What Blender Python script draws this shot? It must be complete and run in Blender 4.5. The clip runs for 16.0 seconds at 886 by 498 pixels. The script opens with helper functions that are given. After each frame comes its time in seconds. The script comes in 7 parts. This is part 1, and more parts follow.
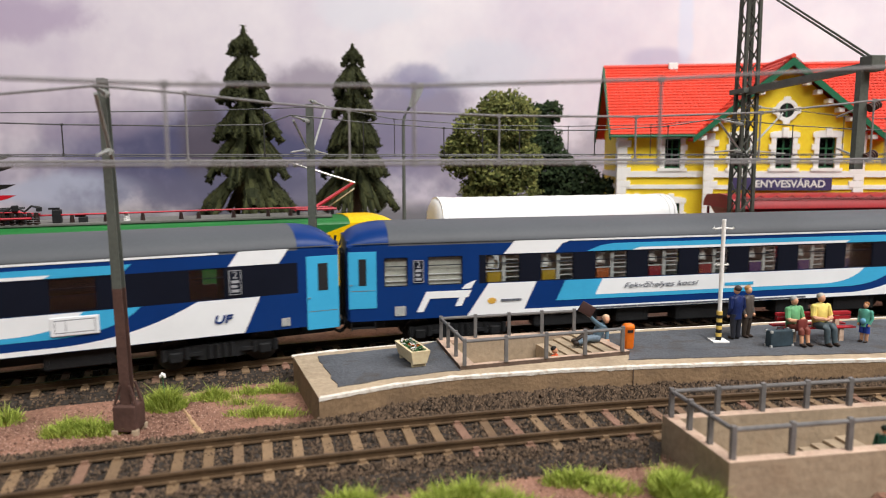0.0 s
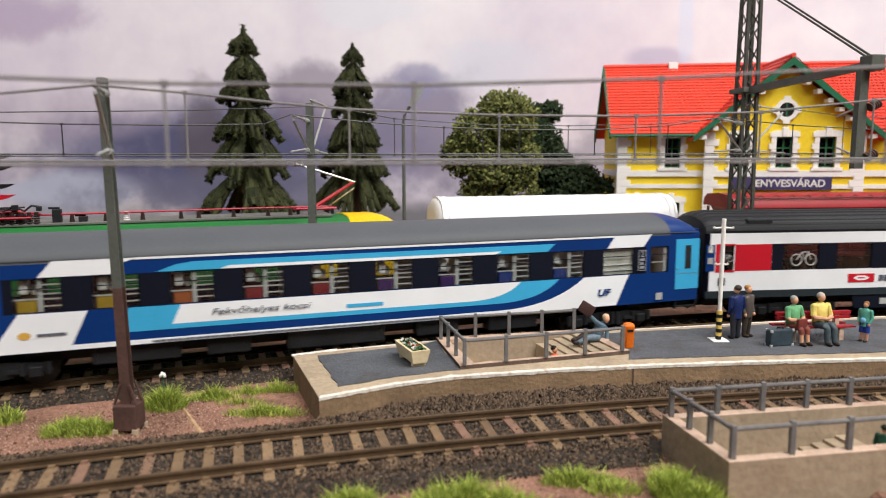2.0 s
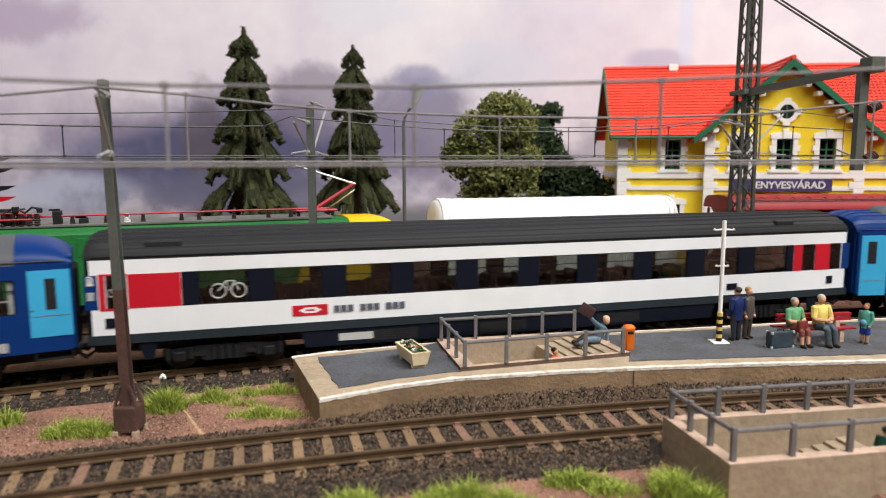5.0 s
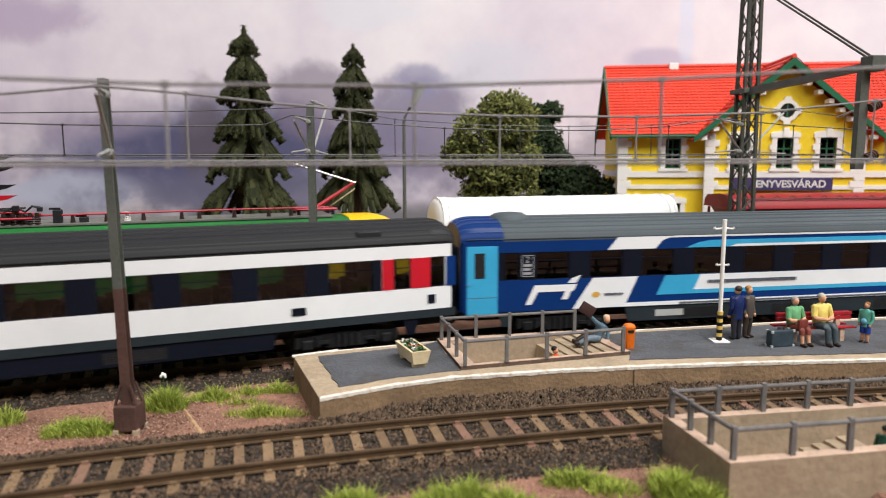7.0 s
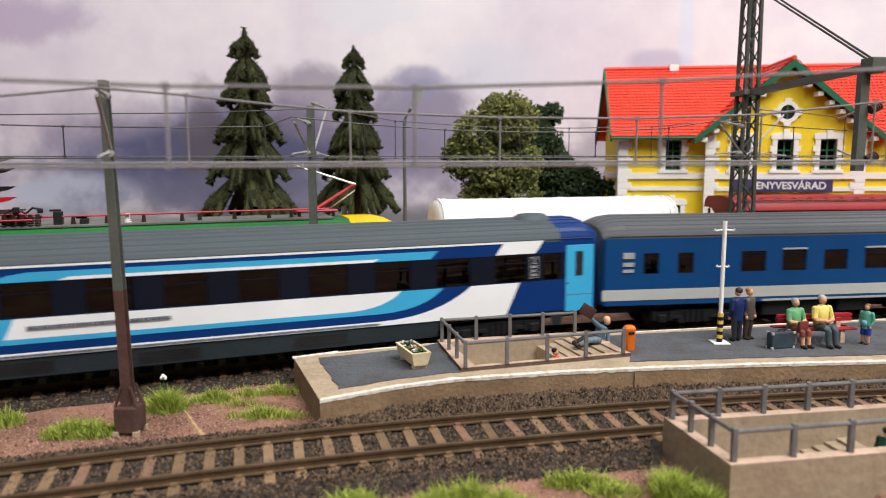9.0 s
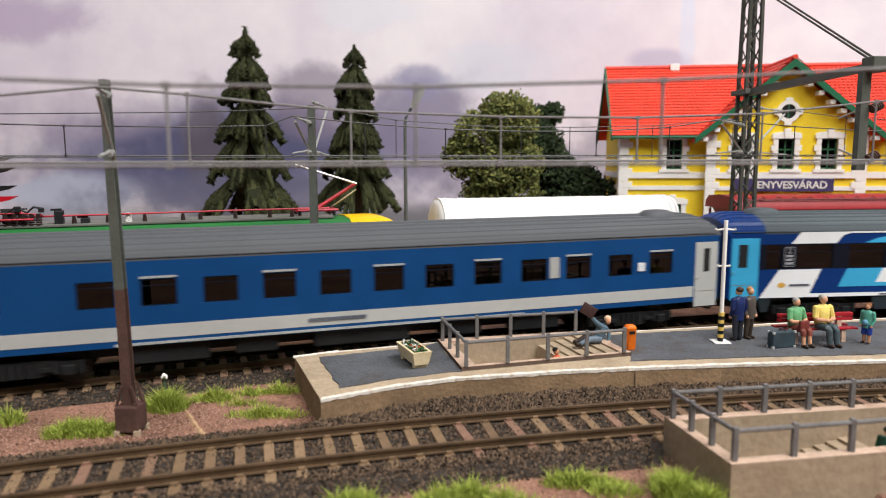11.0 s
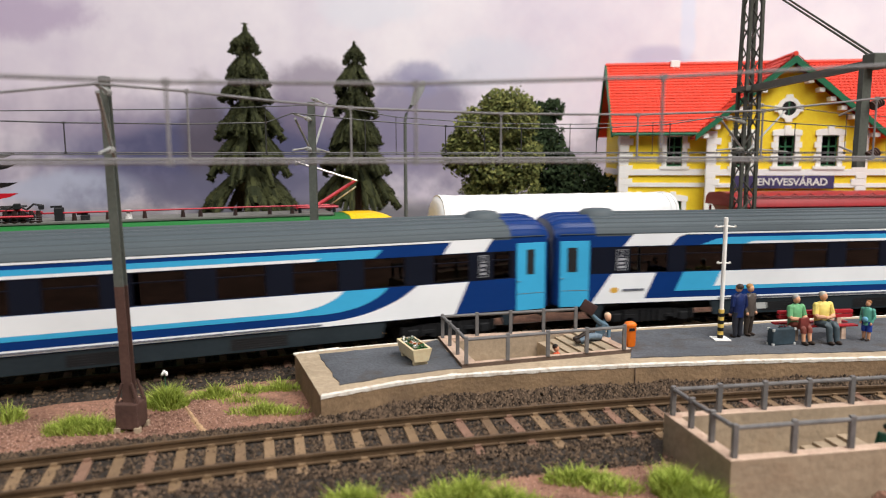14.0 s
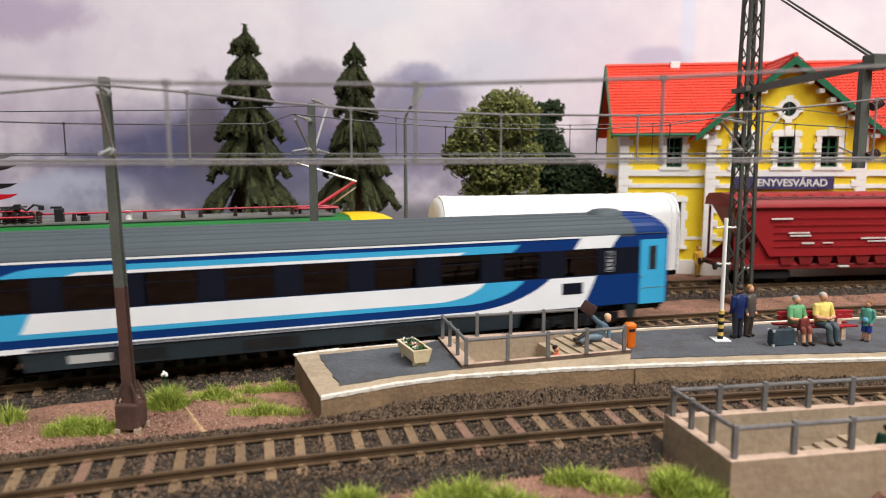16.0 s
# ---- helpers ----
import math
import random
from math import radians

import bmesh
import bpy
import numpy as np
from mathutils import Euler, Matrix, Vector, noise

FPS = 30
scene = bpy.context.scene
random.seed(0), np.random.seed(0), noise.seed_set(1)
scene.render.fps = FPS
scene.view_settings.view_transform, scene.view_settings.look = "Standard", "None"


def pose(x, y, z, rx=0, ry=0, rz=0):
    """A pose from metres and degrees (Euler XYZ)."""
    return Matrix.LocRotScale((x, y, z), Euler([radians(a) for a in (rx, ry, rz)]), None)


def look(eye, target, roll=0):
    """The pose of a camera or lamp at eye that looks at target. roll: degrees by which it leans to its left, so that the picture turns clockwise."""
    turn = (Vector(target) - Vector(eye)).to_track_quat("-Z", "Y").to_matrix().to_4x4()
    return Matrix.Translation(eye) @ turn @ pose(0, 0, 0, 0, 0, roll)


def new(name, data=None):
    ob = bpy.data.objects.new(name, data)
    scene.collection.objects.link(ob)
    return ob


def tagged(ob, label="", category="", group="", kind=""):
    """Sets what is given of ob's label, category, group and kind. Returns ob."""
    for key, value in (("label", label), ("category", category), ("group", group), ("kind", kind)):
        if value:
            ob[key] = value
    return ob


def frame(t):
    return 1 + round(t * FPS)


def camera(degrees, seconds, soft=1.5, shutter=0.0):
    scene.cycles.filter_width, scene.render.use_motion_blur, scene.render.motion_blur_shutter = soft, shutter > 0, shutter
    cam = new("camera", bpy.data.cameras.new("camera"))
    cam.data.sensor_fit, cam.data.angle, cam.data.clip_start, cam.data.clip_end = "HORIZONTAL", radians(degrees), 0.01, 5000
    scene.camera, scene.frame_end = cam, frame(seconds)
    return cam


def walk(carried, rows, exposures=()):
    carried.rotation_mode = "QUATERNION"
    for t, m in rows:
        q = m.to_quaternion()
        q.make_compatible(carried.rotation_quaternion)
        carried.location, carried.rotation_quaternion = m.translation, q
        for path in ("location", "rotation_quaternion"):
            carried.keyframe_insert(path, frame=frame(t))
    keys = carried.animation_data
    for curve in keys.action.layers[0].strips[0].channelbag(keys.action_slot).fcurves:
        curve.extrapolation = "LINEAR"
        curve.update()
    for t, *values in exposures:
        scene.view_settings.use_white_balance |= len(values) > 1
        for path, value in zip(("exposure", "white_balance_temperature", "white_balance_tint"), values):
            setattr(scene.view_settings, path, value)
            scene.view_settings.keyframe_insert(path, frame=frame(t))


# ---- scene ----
cam = camera(65.75, 16.0, soft=1.05, shutter=0.4)

cam.data.dof.use_dof = True
cam.data.dof.focus_distance = 0.262
cam.data.dof.aperture_fstop = 19.0

# a phone held over the board edge, with a slight sway
EYE = (0.0, 0.0, 0.0694)
SWAY = [(0, 0, 0), (0.5, 0, 0), (1, 0, 1.5), (1.5, 0, 1.7), (2, 0, -1), (2.5, 0.2, -1), (3, 0, 0), (3.5, 0, 3), (4, 0.3, 3.5),
        (4.2, 0.3, 3.2), (5.3, 0.7, 2), (6.3, 1, 1.6), (6.5, 1, 1.6), (7, 1, 0.2), (7.5, 1.5, 0), (8, 1.5, 0.2), (8.5, 1.5, 1.7), (9, 1.5, 3.1),
        (10.2, 2.2, 2.4), (11.5, 3, 1.6), (12, 2.8, 1), (12.5, 3, -1.7), (13, 3, -4), (13.5, 3, -4.1), (14, 3, -3.4), (14.5, 3, -2), (15, 3, -2.2), (15.5, 3, -3.2), (16, 3, -2)]
FOC, TILT, ROLL = 1213.1, 7.45, 0.17


def aim(dx, dy):
    return pose(*EYE, 90 - TILT + math.degrees(dy / FOC), 0, math.degrees(dx / FOC)) @ pose(0, 0, 0, 0, 0, -ROLL)


walk(cam, [(t, aim(dx, dy)) for t, dx, dy in SWAY])

# ---- light: a bright room with ceiling panels ----
world = bpy.data.worlds.new("room_air")
world.use_nodes = True
world.node_tree.nodes["Background"].inputs[0].default_value = (0.9, 0.93, 1.0, 1)
world.node_tree.nodes["Background"].inputs[1].default_value = 0.012
scene.world = world
scene.view_settings.exposure = 0.0


def area(name, loc, target, sx, sy, watts, colour):
    d = bpy.data.lights.new(name, "AREA")
    d.shape, d.size, d.size_y, d.energy, d.color = "RECTANGLE", sx, sy, watts, colour
    ob = new(name, d)
    ob.matrix_basis = look(loc, target)
    return ob


area("ceiling_panel_light", (0.5, -0.85, 1.5), (0.2, 0.4, 0.05), 3.0, 0.6, 46, (1.0, 0.96, 0.915))
area("ceiling_panel_light", (0.85, -0.12, 1.55), (0.3, 0.42, 0.05), 1.4, 0.4, 32, (1.0, 0.97, 0.94))

MM = 0.001
rnd = random.Random(7)


# ---- materials ----
def mat(name, colour, rough=0.5, metal=0.0, vary=0.15, scale=60.0, bump=0.0, bscale=900.0, spec=0.28, fine=0.06, dirt=None, dirt_amount=0.0):
    m = bpy.data.materials.new(name)
    m.use_nodes = True
    nt = m.node_tree
    b = nt.nodes["Principled BSDF"]
    b.inputs["Roughness"].default_value = rough
    b.inputs["Metallic"].default_value = metal
    b.inputs["Specular IOR Level"].default_value = spec
    tc = nt.nodes.new("ShaderNodeTexCoord")
    n1 = nt.nodes.new("ShaderNodeTexNoise")
    n1.inputs["Scale"].default_value = scale
    n1.inputs["Detail"].default_value = 5
    n2 = nt.nodes.new("ShaderNodeTexNoise")
    n2.inputs["Scale"].default_value = bscale
    n2.inputs["Detail"].default_value = 3
    for n in (n1, n2):
        nt.links.new(tc.outputs["Object"], n.inputs["Vector"])
    r = nt.nodes.new("ShaderNodeValToRGB")
    r.color_ramp.elements[0].position, r.color_ramp.elements[1].position = 0.3, 0.7
    c = colour
    r.color_ramp.elements[0].color = (*[v * (1 - vary) for v in c], 1)
    r.color_ramp.elements[1].color = (*[min(1, v * (1 + vary)) for v in c], 1)
    nt.links.new(n1.outputs["Fac"], r.inputs["Fac"])
    out = r.outputs["Color"]
    if fine:
        mx = nt.nodes.new("ShaderNodeMix")
        mx.data_type, mx.blend_type = "RGBA", "OVERLAY"
        mx.inputs["Factor"].default_value = min(1, fine * 5)
        nt.links.new(out, mx.inputs[6])
        nt.links.new(n2.outputs["Fac"], mx.inputs[7])
        out = mx.outputs[2]
    if dirt:
        n3 = nt.nodes.new("ShaderNodeTexNoise")
        n3.inputs["Scale"].default_value, n3.inputs["Detail"].default_value = scale * 2.3, 6
        nt.links.new(tc.outputs["Object"], n3.inputs["Vector"])
        r3 = nt.nodes.new("ShaderNodeValToRGB")
        r3.color_ramp.elements[0].position, r3.color_ramp.elements[1].position = 0.52, 0.68
        nt.links.new(n3.outputs["Fac"], r3.inputs["Fac"])
        ml = nt.nodes.new("ShaderNodeMath")
        ml.operation = "MULTIPLY"
        ml.inputs[1].default_value = dirt_amount
        nt.links.new(r3.outputs["Color"], ml.inputs[0])
        mx = nt.nodes.new("ShaderNodeMix")
        mx.data_type = "RGBA"
        nt.links.new(ml.outputs[0], mx.inputs["Factor"])
        nt.links.new(out, mx.inputs[6])
        mx.inputs[7].default_value = (*dirt, 1)
        out = mx.outputs[2]
    nt.links.new(out, b.inputs["Base Color"])
    if bump:
        bp = nt.nodes.new("ShaderNodeBump")
        bp.inputs["Strength"].default_value, bp.inputs["Distance"].default_value = min(1, bump), 0.0006
        nt.links.new(n2.outputs["Fac"], bp.inputs["Height"])
        nt.links.new(bp.outputs["Normal"], b.inputs["Normal"])
    return m


def island_mat(name, c0, c1, rough=0.9, translucent=False):
    """Colour varies from piece to piece."""
    m = bpy.data.materials.new(name)
    m.use_nodes = True
    nt = m.node_tree
    b = nt.nodes["Principled BSDF"]
    b.inputs["Roughness"].default_value = rough
    b.inputs["Specular IOR Level"].default_value = 0.25
    g = nt.nodes.new("ShaderNodeNewGeometry")
    r = nt.nodes.new("ShaderNodeValToRGB")
    r.color_ramp.elements[0].color, r.color_ramp.elements[1].color = (*c0, 1), (*c1, 1)
    nt.links.new(g.outputs["Random Per Island"], r.inputs["Fac"])
    nt.links.new(r.outputs["Color"], b.inputs["Base Color"])
    return m


def object_mat(name, stops, rough=0.85, bump=0.5):
    """Colour varies from object to object, with grain."""
    m = mat(name, (0.5, 0.5, 0.5), rough, bump=bump, bscale=1400, scale=300)
    nt = m.node_tree
    b = nt.nodes["Principled BSDF"]
    oi = nt.nodes.new("ShaderNodeObjectInfo")
    r = nt.nodes.new("ShaderNodeValToRGB")
    els = r.color_ramp.elements
    while len(els) < len(stops):
        els.new(0.5)
    for i, (e, c) in enumerate(zip(els, stops)):
        e.position, e.color = i / (len(stops) - 1), (*c, 1)
    nt.links.new(oi.outputs["Random"], r.inputs["Fac"])
    mx = nt.nodes.new("ShaderNodeMix")
    mx.data_type, mx.blend_type = "RGBA", "OVERLAY"
    mx.inputs["Factor"].default_value = 0.55
    old = b.inputs["Base Color"].links[0].from_socket
    nt.links.new(r.outputs["Color"], mx.inputs[6])
    nt.links.new(old, mx.inputs[7])
    nt.links.new(mx.outputs[2], b.inputs["Base Color"])
    return m


def glass_mat(name, tint, gloss=0.03):
    m = bpy.data.materials.new(name)
    m.use_nodes = True
    nt = m.node_tree
    nt.nodes.remove(nt.nodes["Principled BSDF"])
    out = nt.nodes["Material Output"]
    tr = nt.nodes.new("ShaderNodeBsdfTransparent")
    tr.inputs[0].default_value = (*tint, 1)
    gl = nt.nodes.new("ShaderNodeBsdfGlossy")
    gl.inputs["Roughness"].default_value = gloss
    fr = nt.nodes.new("ShaderNodeFresnel")
    fr.inputs[0].default_value = 1.45
    mx = nt.nodes.new("ShaderNodeMixShader")
    nt.links.new(fr.outputs[0], mx.inputs[0])
    nt.links.new(tr.outputs[0], mx.inputs[1])
    nt.links.new(gl.outputs[0], mx.inputs[2])
    nt.links.new(mx.outputs[0], out.inputs[0])
    return m


M_NAVY = mat("navy_paint", (0.003, 0.030, 0.150), 0.38, vary=0.08, fine=0.012, spec=0.18)
M_MID = mat("mid_blue_paint", (0.005, 0.052, 0.175), 0.4, vary=0.08, fine=0.012, spec=0.18)
M_CYAN = mat("light_blue_paint", (0.045, 0.36, 0.62), 0.4, vary=0.06, fine=0.012, spec=0.18)
M_WHITE = mat("white_coach_paint", (0.76, 0.785, 0.81), 0.42, vary=0.04, fine=0.012, spec=0.18)
M_BAND = mat("black_band_paint", (0.007, 0.009, 0.017), 0.4, vary=0.1, fine=0.012, spec=0.1)
M_ROOF = mat("grey_roof_paint", (0.080, 0.087, 0.098), 0.6, vary=0.04, fine=0.02)
M_ROOFB = mat("slate_roof_paint", (0.066, 0.084, 0.096), 0.6, vary=0.04, fine=0.02)
M_ROOFD = mat("dark_roof_paint", (0.014, 0.015, 0.018), 0.6, vary=0.04, fine=0.02)
M_UNDER = mat("underframe_black", (0.016, 0.0165, 0.018), 0.5, vary=0.3, bump=0.2, spec=0.2)
M_SKIRT = mat("dark_slate_skirt", (0.018, 0.026, 0.032), 0.55, vary=0.2, spec=0.2)
M_RUBBER = mat("rubber_black", (0.013, 0.013, 0.014), 0.8)
M_RED = mat("signal_red_paint", (0.50, 0.012, 0.025), 0.4, vary=0.06, fine=0.012, spec=0.18)
M_LGREY = mat("light_grey_paint", (0.42, 0.43, 0.42), 0.45, vary=0.06, fine=0.012, spec=0.18)
M_BOARD = mat("board_print", (0.34, 0.35, 0.38), 0.6)
M_STEEL = mat("bright_steel", (0.45, 0.44, 0.42), 0.35, 0.9)
M_WHEEL = mat("blackened_wheel", (0.05, 0.045, 0.042), 0.45, 0.6)
M_GOLD = mat("gold_print", (0.62, 0.36, 0.06), 0.5)
M_INK = mat("grey_print", (0.09, 0.10, 0.13), 0.6)
M_SEATS = [mat("seat_cloth_" + n, c, 0.9) for n, c in (("yellow", (0.34, 0.22, 0.015)), ("orange", (0.28, 0.075, 0.018)), ("red", (0.17, 0.012, 0.016)), ("violet", (0.045, 0.016, 0.10)), ("blue", (0.012, 0.035, 0.18)), ("green", (0.012, 0.08, 0.055)))]
M_GLASS = glass_mat("coach_glass", (0.78, 0.80, 0.80))
M_GLASSD = glass_mat("smoked_glass", (0.065, 0.07, 0.075))
M_CURTAIN = mat("inner_partition", (0.70, 0.70, 0.68), 0.8)
# near-black colour stands in for the shade inside the coaches
M_DARKIN = mat("shade_black_interior", (0.02, 0.02, 0.02), 0.8)
M_RAIL = mat("rusty_rail", (0.11, 0.07, 0.040), 0.5, 0.25, vary=0.25, scale=90, bump=0.25)
M_SLEEP = object_mat("weathered_sleeper", [(0.17, 0.11, 0.062), (0.27, 0.18, 0.105), (0.15, 0.098, 0.058), (0.24, 0.135, 0.098), (0.19, 0.13, 0.072)])
M_STONE = island_mat("ballast_stone", (0.011, 0.008, 0.006), (0.16, 0.108, 0.072))
M_STONEB = island_mat("brown_gravel", (0.11, 0.055, 0.04), (0.34, 0.20, 0.145))
M_BED = mat("ballast_bed", (0.035, 0.028, 0.023), 0.95, vary=0.5, scale=420, bump=1.0, bscale=1300, fine=0.15)
M_GRIT = island_mat("pink_grit", (0.20, 0.10, 0.07), (0.50, 0.32, 0.25))
M_RIMSIDE = mat("dark_brown_rim", (0.115, 0.08, 0.062), 0.85, vary=0.3, scale=150, bump=0.4)
M_GLASSC = glass_mat("tinted_clear_glass", (0.62, 0.64, 0.62))
M_FROST = mat("frosted_partition", (0.50, 0.50, 0.44), 0.6, vary=0.08)
M_EARTH = mat("brown_earth", (0.25, 0.132, 0.092), 0.95, vary=0.4, scale=55, bump=1.0, bscale=1100, fine=0.14, dirt=(0.11, 0.06, 0.042), dirt_amount=0.7)
M_CONC = mat("sandy_concrete", (0.40, 0.315, 0.22), 0.85, vary=0.14, scale=70, bump=0.5, bscale=700, dirt=(0.25, 0.19, 0.13), dirt_amount=0.5)
M_CONCW = mat("stairwell_concrete", (0.335, 0.262, 0.185), 0.85, vary=0.12, scale=60, bump=0.4, bscale=500, dirt=(0.30, 0.22, 0.15), dirt_amount=0.4)
M_RIM = mat("pinkish_rim", (0.52, 0.38, 0.29), 0.85, vary=0.12, scale=120, bump=0.4, dirt=(0.36, 0.22, 0.16), dirt_amount=0.6)
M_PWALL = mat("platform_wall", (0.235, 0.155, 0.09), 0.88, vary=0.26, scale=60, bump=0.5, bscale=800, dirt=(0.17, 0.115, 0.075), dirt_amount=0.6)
M_ASPH = mat("platform_asphalt", (0.085, 0.090, 0.102), 0.8, vary=0.2, scale=60, bump=0.5, bscale=1300, fine=0.1, dirt=(0.068, 0.058, 0.050), dirt_amount=0.75)
M_LINE = mat("worn_white_line", (0.75, 0.70, 0.63), 0.8, vary=0.1, scale=200, bump=0.5, dirt=(0.48, 0.37, 0.28), dirt_amount=0.8)
M_POST = mat("grey_railing", (0.15, 0.145, 0.145), 0.55, vary=0.15, scale=200)
M_MAST = mat("grey_green_mast", (0.095, 0.105, 0.092), 0.55, vary=0.12)
M_RUST = mat("brown_mast_foot", (0.085, 0.045, 0.036), 0.7, vary=0.2, scale=120, bump=0.2)
M_LATT = mat("dark_lattice", (0.06, 0.062, 0.052), 0.6, vary=0.15)
M_WIREL = mat("light_wire", (0.20, 0.195, 0.20), 0.7, 0.0)
M_WIRED = mat("dark_wire", (0.055, 0.055, 0.055), 0.45, 0.5)
M_YEL = mat("station_yellow", (0.84, 0.62, 0.03), 0.7, vary=0.06, scale=30)
M_STW = mat("station_white", (0.86, 0.85, 0.82), 0.65, vary=0.04)
M_TILE = mat("red_roof_tile", (0.74, 0.062, 0.034), 0.5, vary=0.1, scale=40)
M_BARGE = mat("green_bargeboard", (0.018, 0.13, 0.065), 0.5, vary=0.1)
M_WINFR = mat("green_window_frame", (0.03, 0.13, 0.06), 0.5)
M_SIGN = mat("purple_sign", (0.06, 0.048, 0.13), 0.5)
M_SIGNW = mat("sign_letters", (0.75, 0.74, 0.70), 0.6)
M_LOCO = mat("locomotive_green", (0.018, 0.145, 0.035), 0.4, vary=0.06)
M_LOCOY = mat("locomotive_yellow", (0.75, 0.47, 0.0), 0.4, vary=0.05)
M_LOCOG = mat("locomotive_roof_grey", (0.13, 0.13, 0.12), 0.6)
M_PRED = mat("pantograph_red", (0.42, 0.012, 0.03), 0.4)
M_PVC = mat("white_tarpaulin", (0.82, 0.825, 0.83), 0.55, vary=0.03)
M_HOP = mat("hopper_red", (0.27, 0.014, 0.018), 0.42, vary=0.08)
M_HOPD = mat("hopper_red_frame", (0.17, 0.012, 0.014), 0.5, vary=0.1)
M_FIR = island_mat("fir_needles", (0.012, 0.016, 0.006), (0.050, 0.054, 0.019))
M_LEAF = island_mat("light_leaves", (0.035, 0.05, 0.012), (0.20, 0.205, 0.06))
M_LEAFD = island_mat("dark_leaves", (0.012, 0.024, 0.010), (0.032, 0.052, 0.018))
M_BARK = mat("bark_brown", (0.06, 0.04, 0.025), 0.9, bump=0.6)
M_GRASS = island_mat("static_grass", (0.17, 0.24, 0.025), (0.46, 0.53, 0.11))
M_WOOD = mat("pale_wood", (0.72, 0.60, 0.38), 0.7, vary=0.12, scale=150)
M_BENCH = mat("red_bench_paint", (0.36, 0.018, 0.026), 0.45)
M_ORANGE = mat("orange_plastic", (0.80, 0.17, 0.012), 0.45)
M_CASE = mat("slate_suitcase", (0.035, 0.055, 0.07), 0.5, vary=0.2, scale=300)
M_INSUL = mat("dark_brown_porcelain", (0.03, 0.018, 0.016), 0.35)
M_BLACK = mat("black_paint", (0.012, 0.012, 0.013), 0.5)
M_YBAND = mat("yellow_band", (0.72, 0.50, 0.12), 0.5)
M_SAND = mat("ochre_sand", (0.46, 0.30, 0.17), 0.9, vary=0.2, scale=300, bump=0.6)
M_LAMPG = mat("lamp_head_grey", (0.30, 0.31, 0.30), 0.4)
M_ROOM = mat("room_wall_paint", (0.27, 0.265, 0.26), 0.85, vary=0.03, scale=3)
M_RFLOOR = mat("room_floor", (0.25, 0.24, 0.23), 0.7, vary=0.1, scale=4)


# ---- mesh helpers; all lengths in millimetres ----


def box(bm, x0, x1, y0, y1, z0, z1, bevel=0.0, mi=0, m=None):
    vs = [bm.verts.new((x, y, z)) for z in (z0, z1) for x, y in ((x0, y0), (x1, y0), (x1, y1), (x0, y1))]
    fs = [(3, 2, 1, 0), (4, 5, 6, 7), (0, 1, 5, 4), (1, 2, 6, 5), (2, 3, 7, 6), (3, 0, 4, 7)]
    made = [bm.faces.new([vs[i] for i in f]) for f in fs]
    for f in made:
        f.material_index = mi
    if m is not None:
        for v in vs:
            v.co = m @ v.co
    if bevel:
        res = bmesh.ops.bevel(bm, geom=list({e for f in made for e in f.edges}), offset=bevel, segments=2, affect="EDGES", profile=0.5)
        for f in res["faces"]:
            f.material_index = mi


def loft(bm, rings, closed=True, caps=True, mi=0):
    vr = [[bm.verts.new(p) for p in r] for r in rings]
    n = len(vr[0])
    for a, b in zip(vr[:-1], vr[1:]):
        for i in range(n if closed else n - 1):
            f = bm.faces.new((a[i], a[(i + 1) % n], b[(i + 1) % n], b[i]))
            f.material_index = mi
    if caps and closed:
        for r in (list(reversed(vr[0])), vr[-1]):
            f = bm.faces.new(r)
            f.material_index = mi


def tube(bm, pts, r, n=6, mi=0):
    pts = [Vector(p) for p in pts]
    rr = r if isinstance(r, (list, tuple)) else [r] * len(pts)
    rings = []
    for i, p in enumerate(pts):
        d = (pts[min(i + 1, len(pts) - 1)] - pts[max(i - 1, 0)]).normalized()
        a = d.orthogonal().normalized() if abs(d.z) > 0.9 else d.cross(Vector((0, 0, 1))).normalized()
        b = d.cross(a)
        rings.append([p + (a * math.cos(2 * math.pi * k / n) + b * math.sin(2 * math.pi * k / n)) * rr[i] for k in range(n)])
    loft(bm, rings, mi=mi)


def blob(bm, c, rx, ry, rz, seg=10, rings=7, mi=0):
    rs = []
    for i in range(rings + 1):
        a = math.pi * (0.04 + 0.92 * i / rings)
        rs.append([(c[0] + rx * math.sin(a) * math.cos(2 * math.pi * k / seg), c[1] + ry * math.sin(a) * math.sin(2 * math.pi * k / seg), c[2] - rz * math.cos(a)) for k in range(seg)])
    loft(bm, rs, mi=mi)


def prism(bm, poly, y0, y1, mi=0):
    """A polygon of (x, z) pulled from y0 to y1."""
    a = [bm.verts.new((x, y0, z)) for x, z in poly]
    b = [bm.verts.new((x, y1, z)) for x, z in poly]
    n = len(poly)
    bm.faces.new(a).material_index = mi
    bm.faces.new(list(reversed(b))).material_index = mi
    for i in range(n):
        bm.faces.new((a[(i + 1) % n], a[i], b[i], b[(i + 1) % n])).material_index = mi


def flat(bm, poly, z0, z1, mi=0):
    """A polygon of (x, y) pulled from z0 to z1."""
    a = [bm.verts.new((x, y, z0)) for x, y in poly]
    b = [bm.verts.new((x, y, z1)) for x, y in poly]
    n = len(poly)
    bm.faces.new(list(reversed(a))).material_index = mi
    bm.faces.new(b).material_index = mi
    for i in range(n):
        bm.faces.new((a[i], a[(i + 1) % n], b[(i + 1) % n], b[i])).material_index = mi


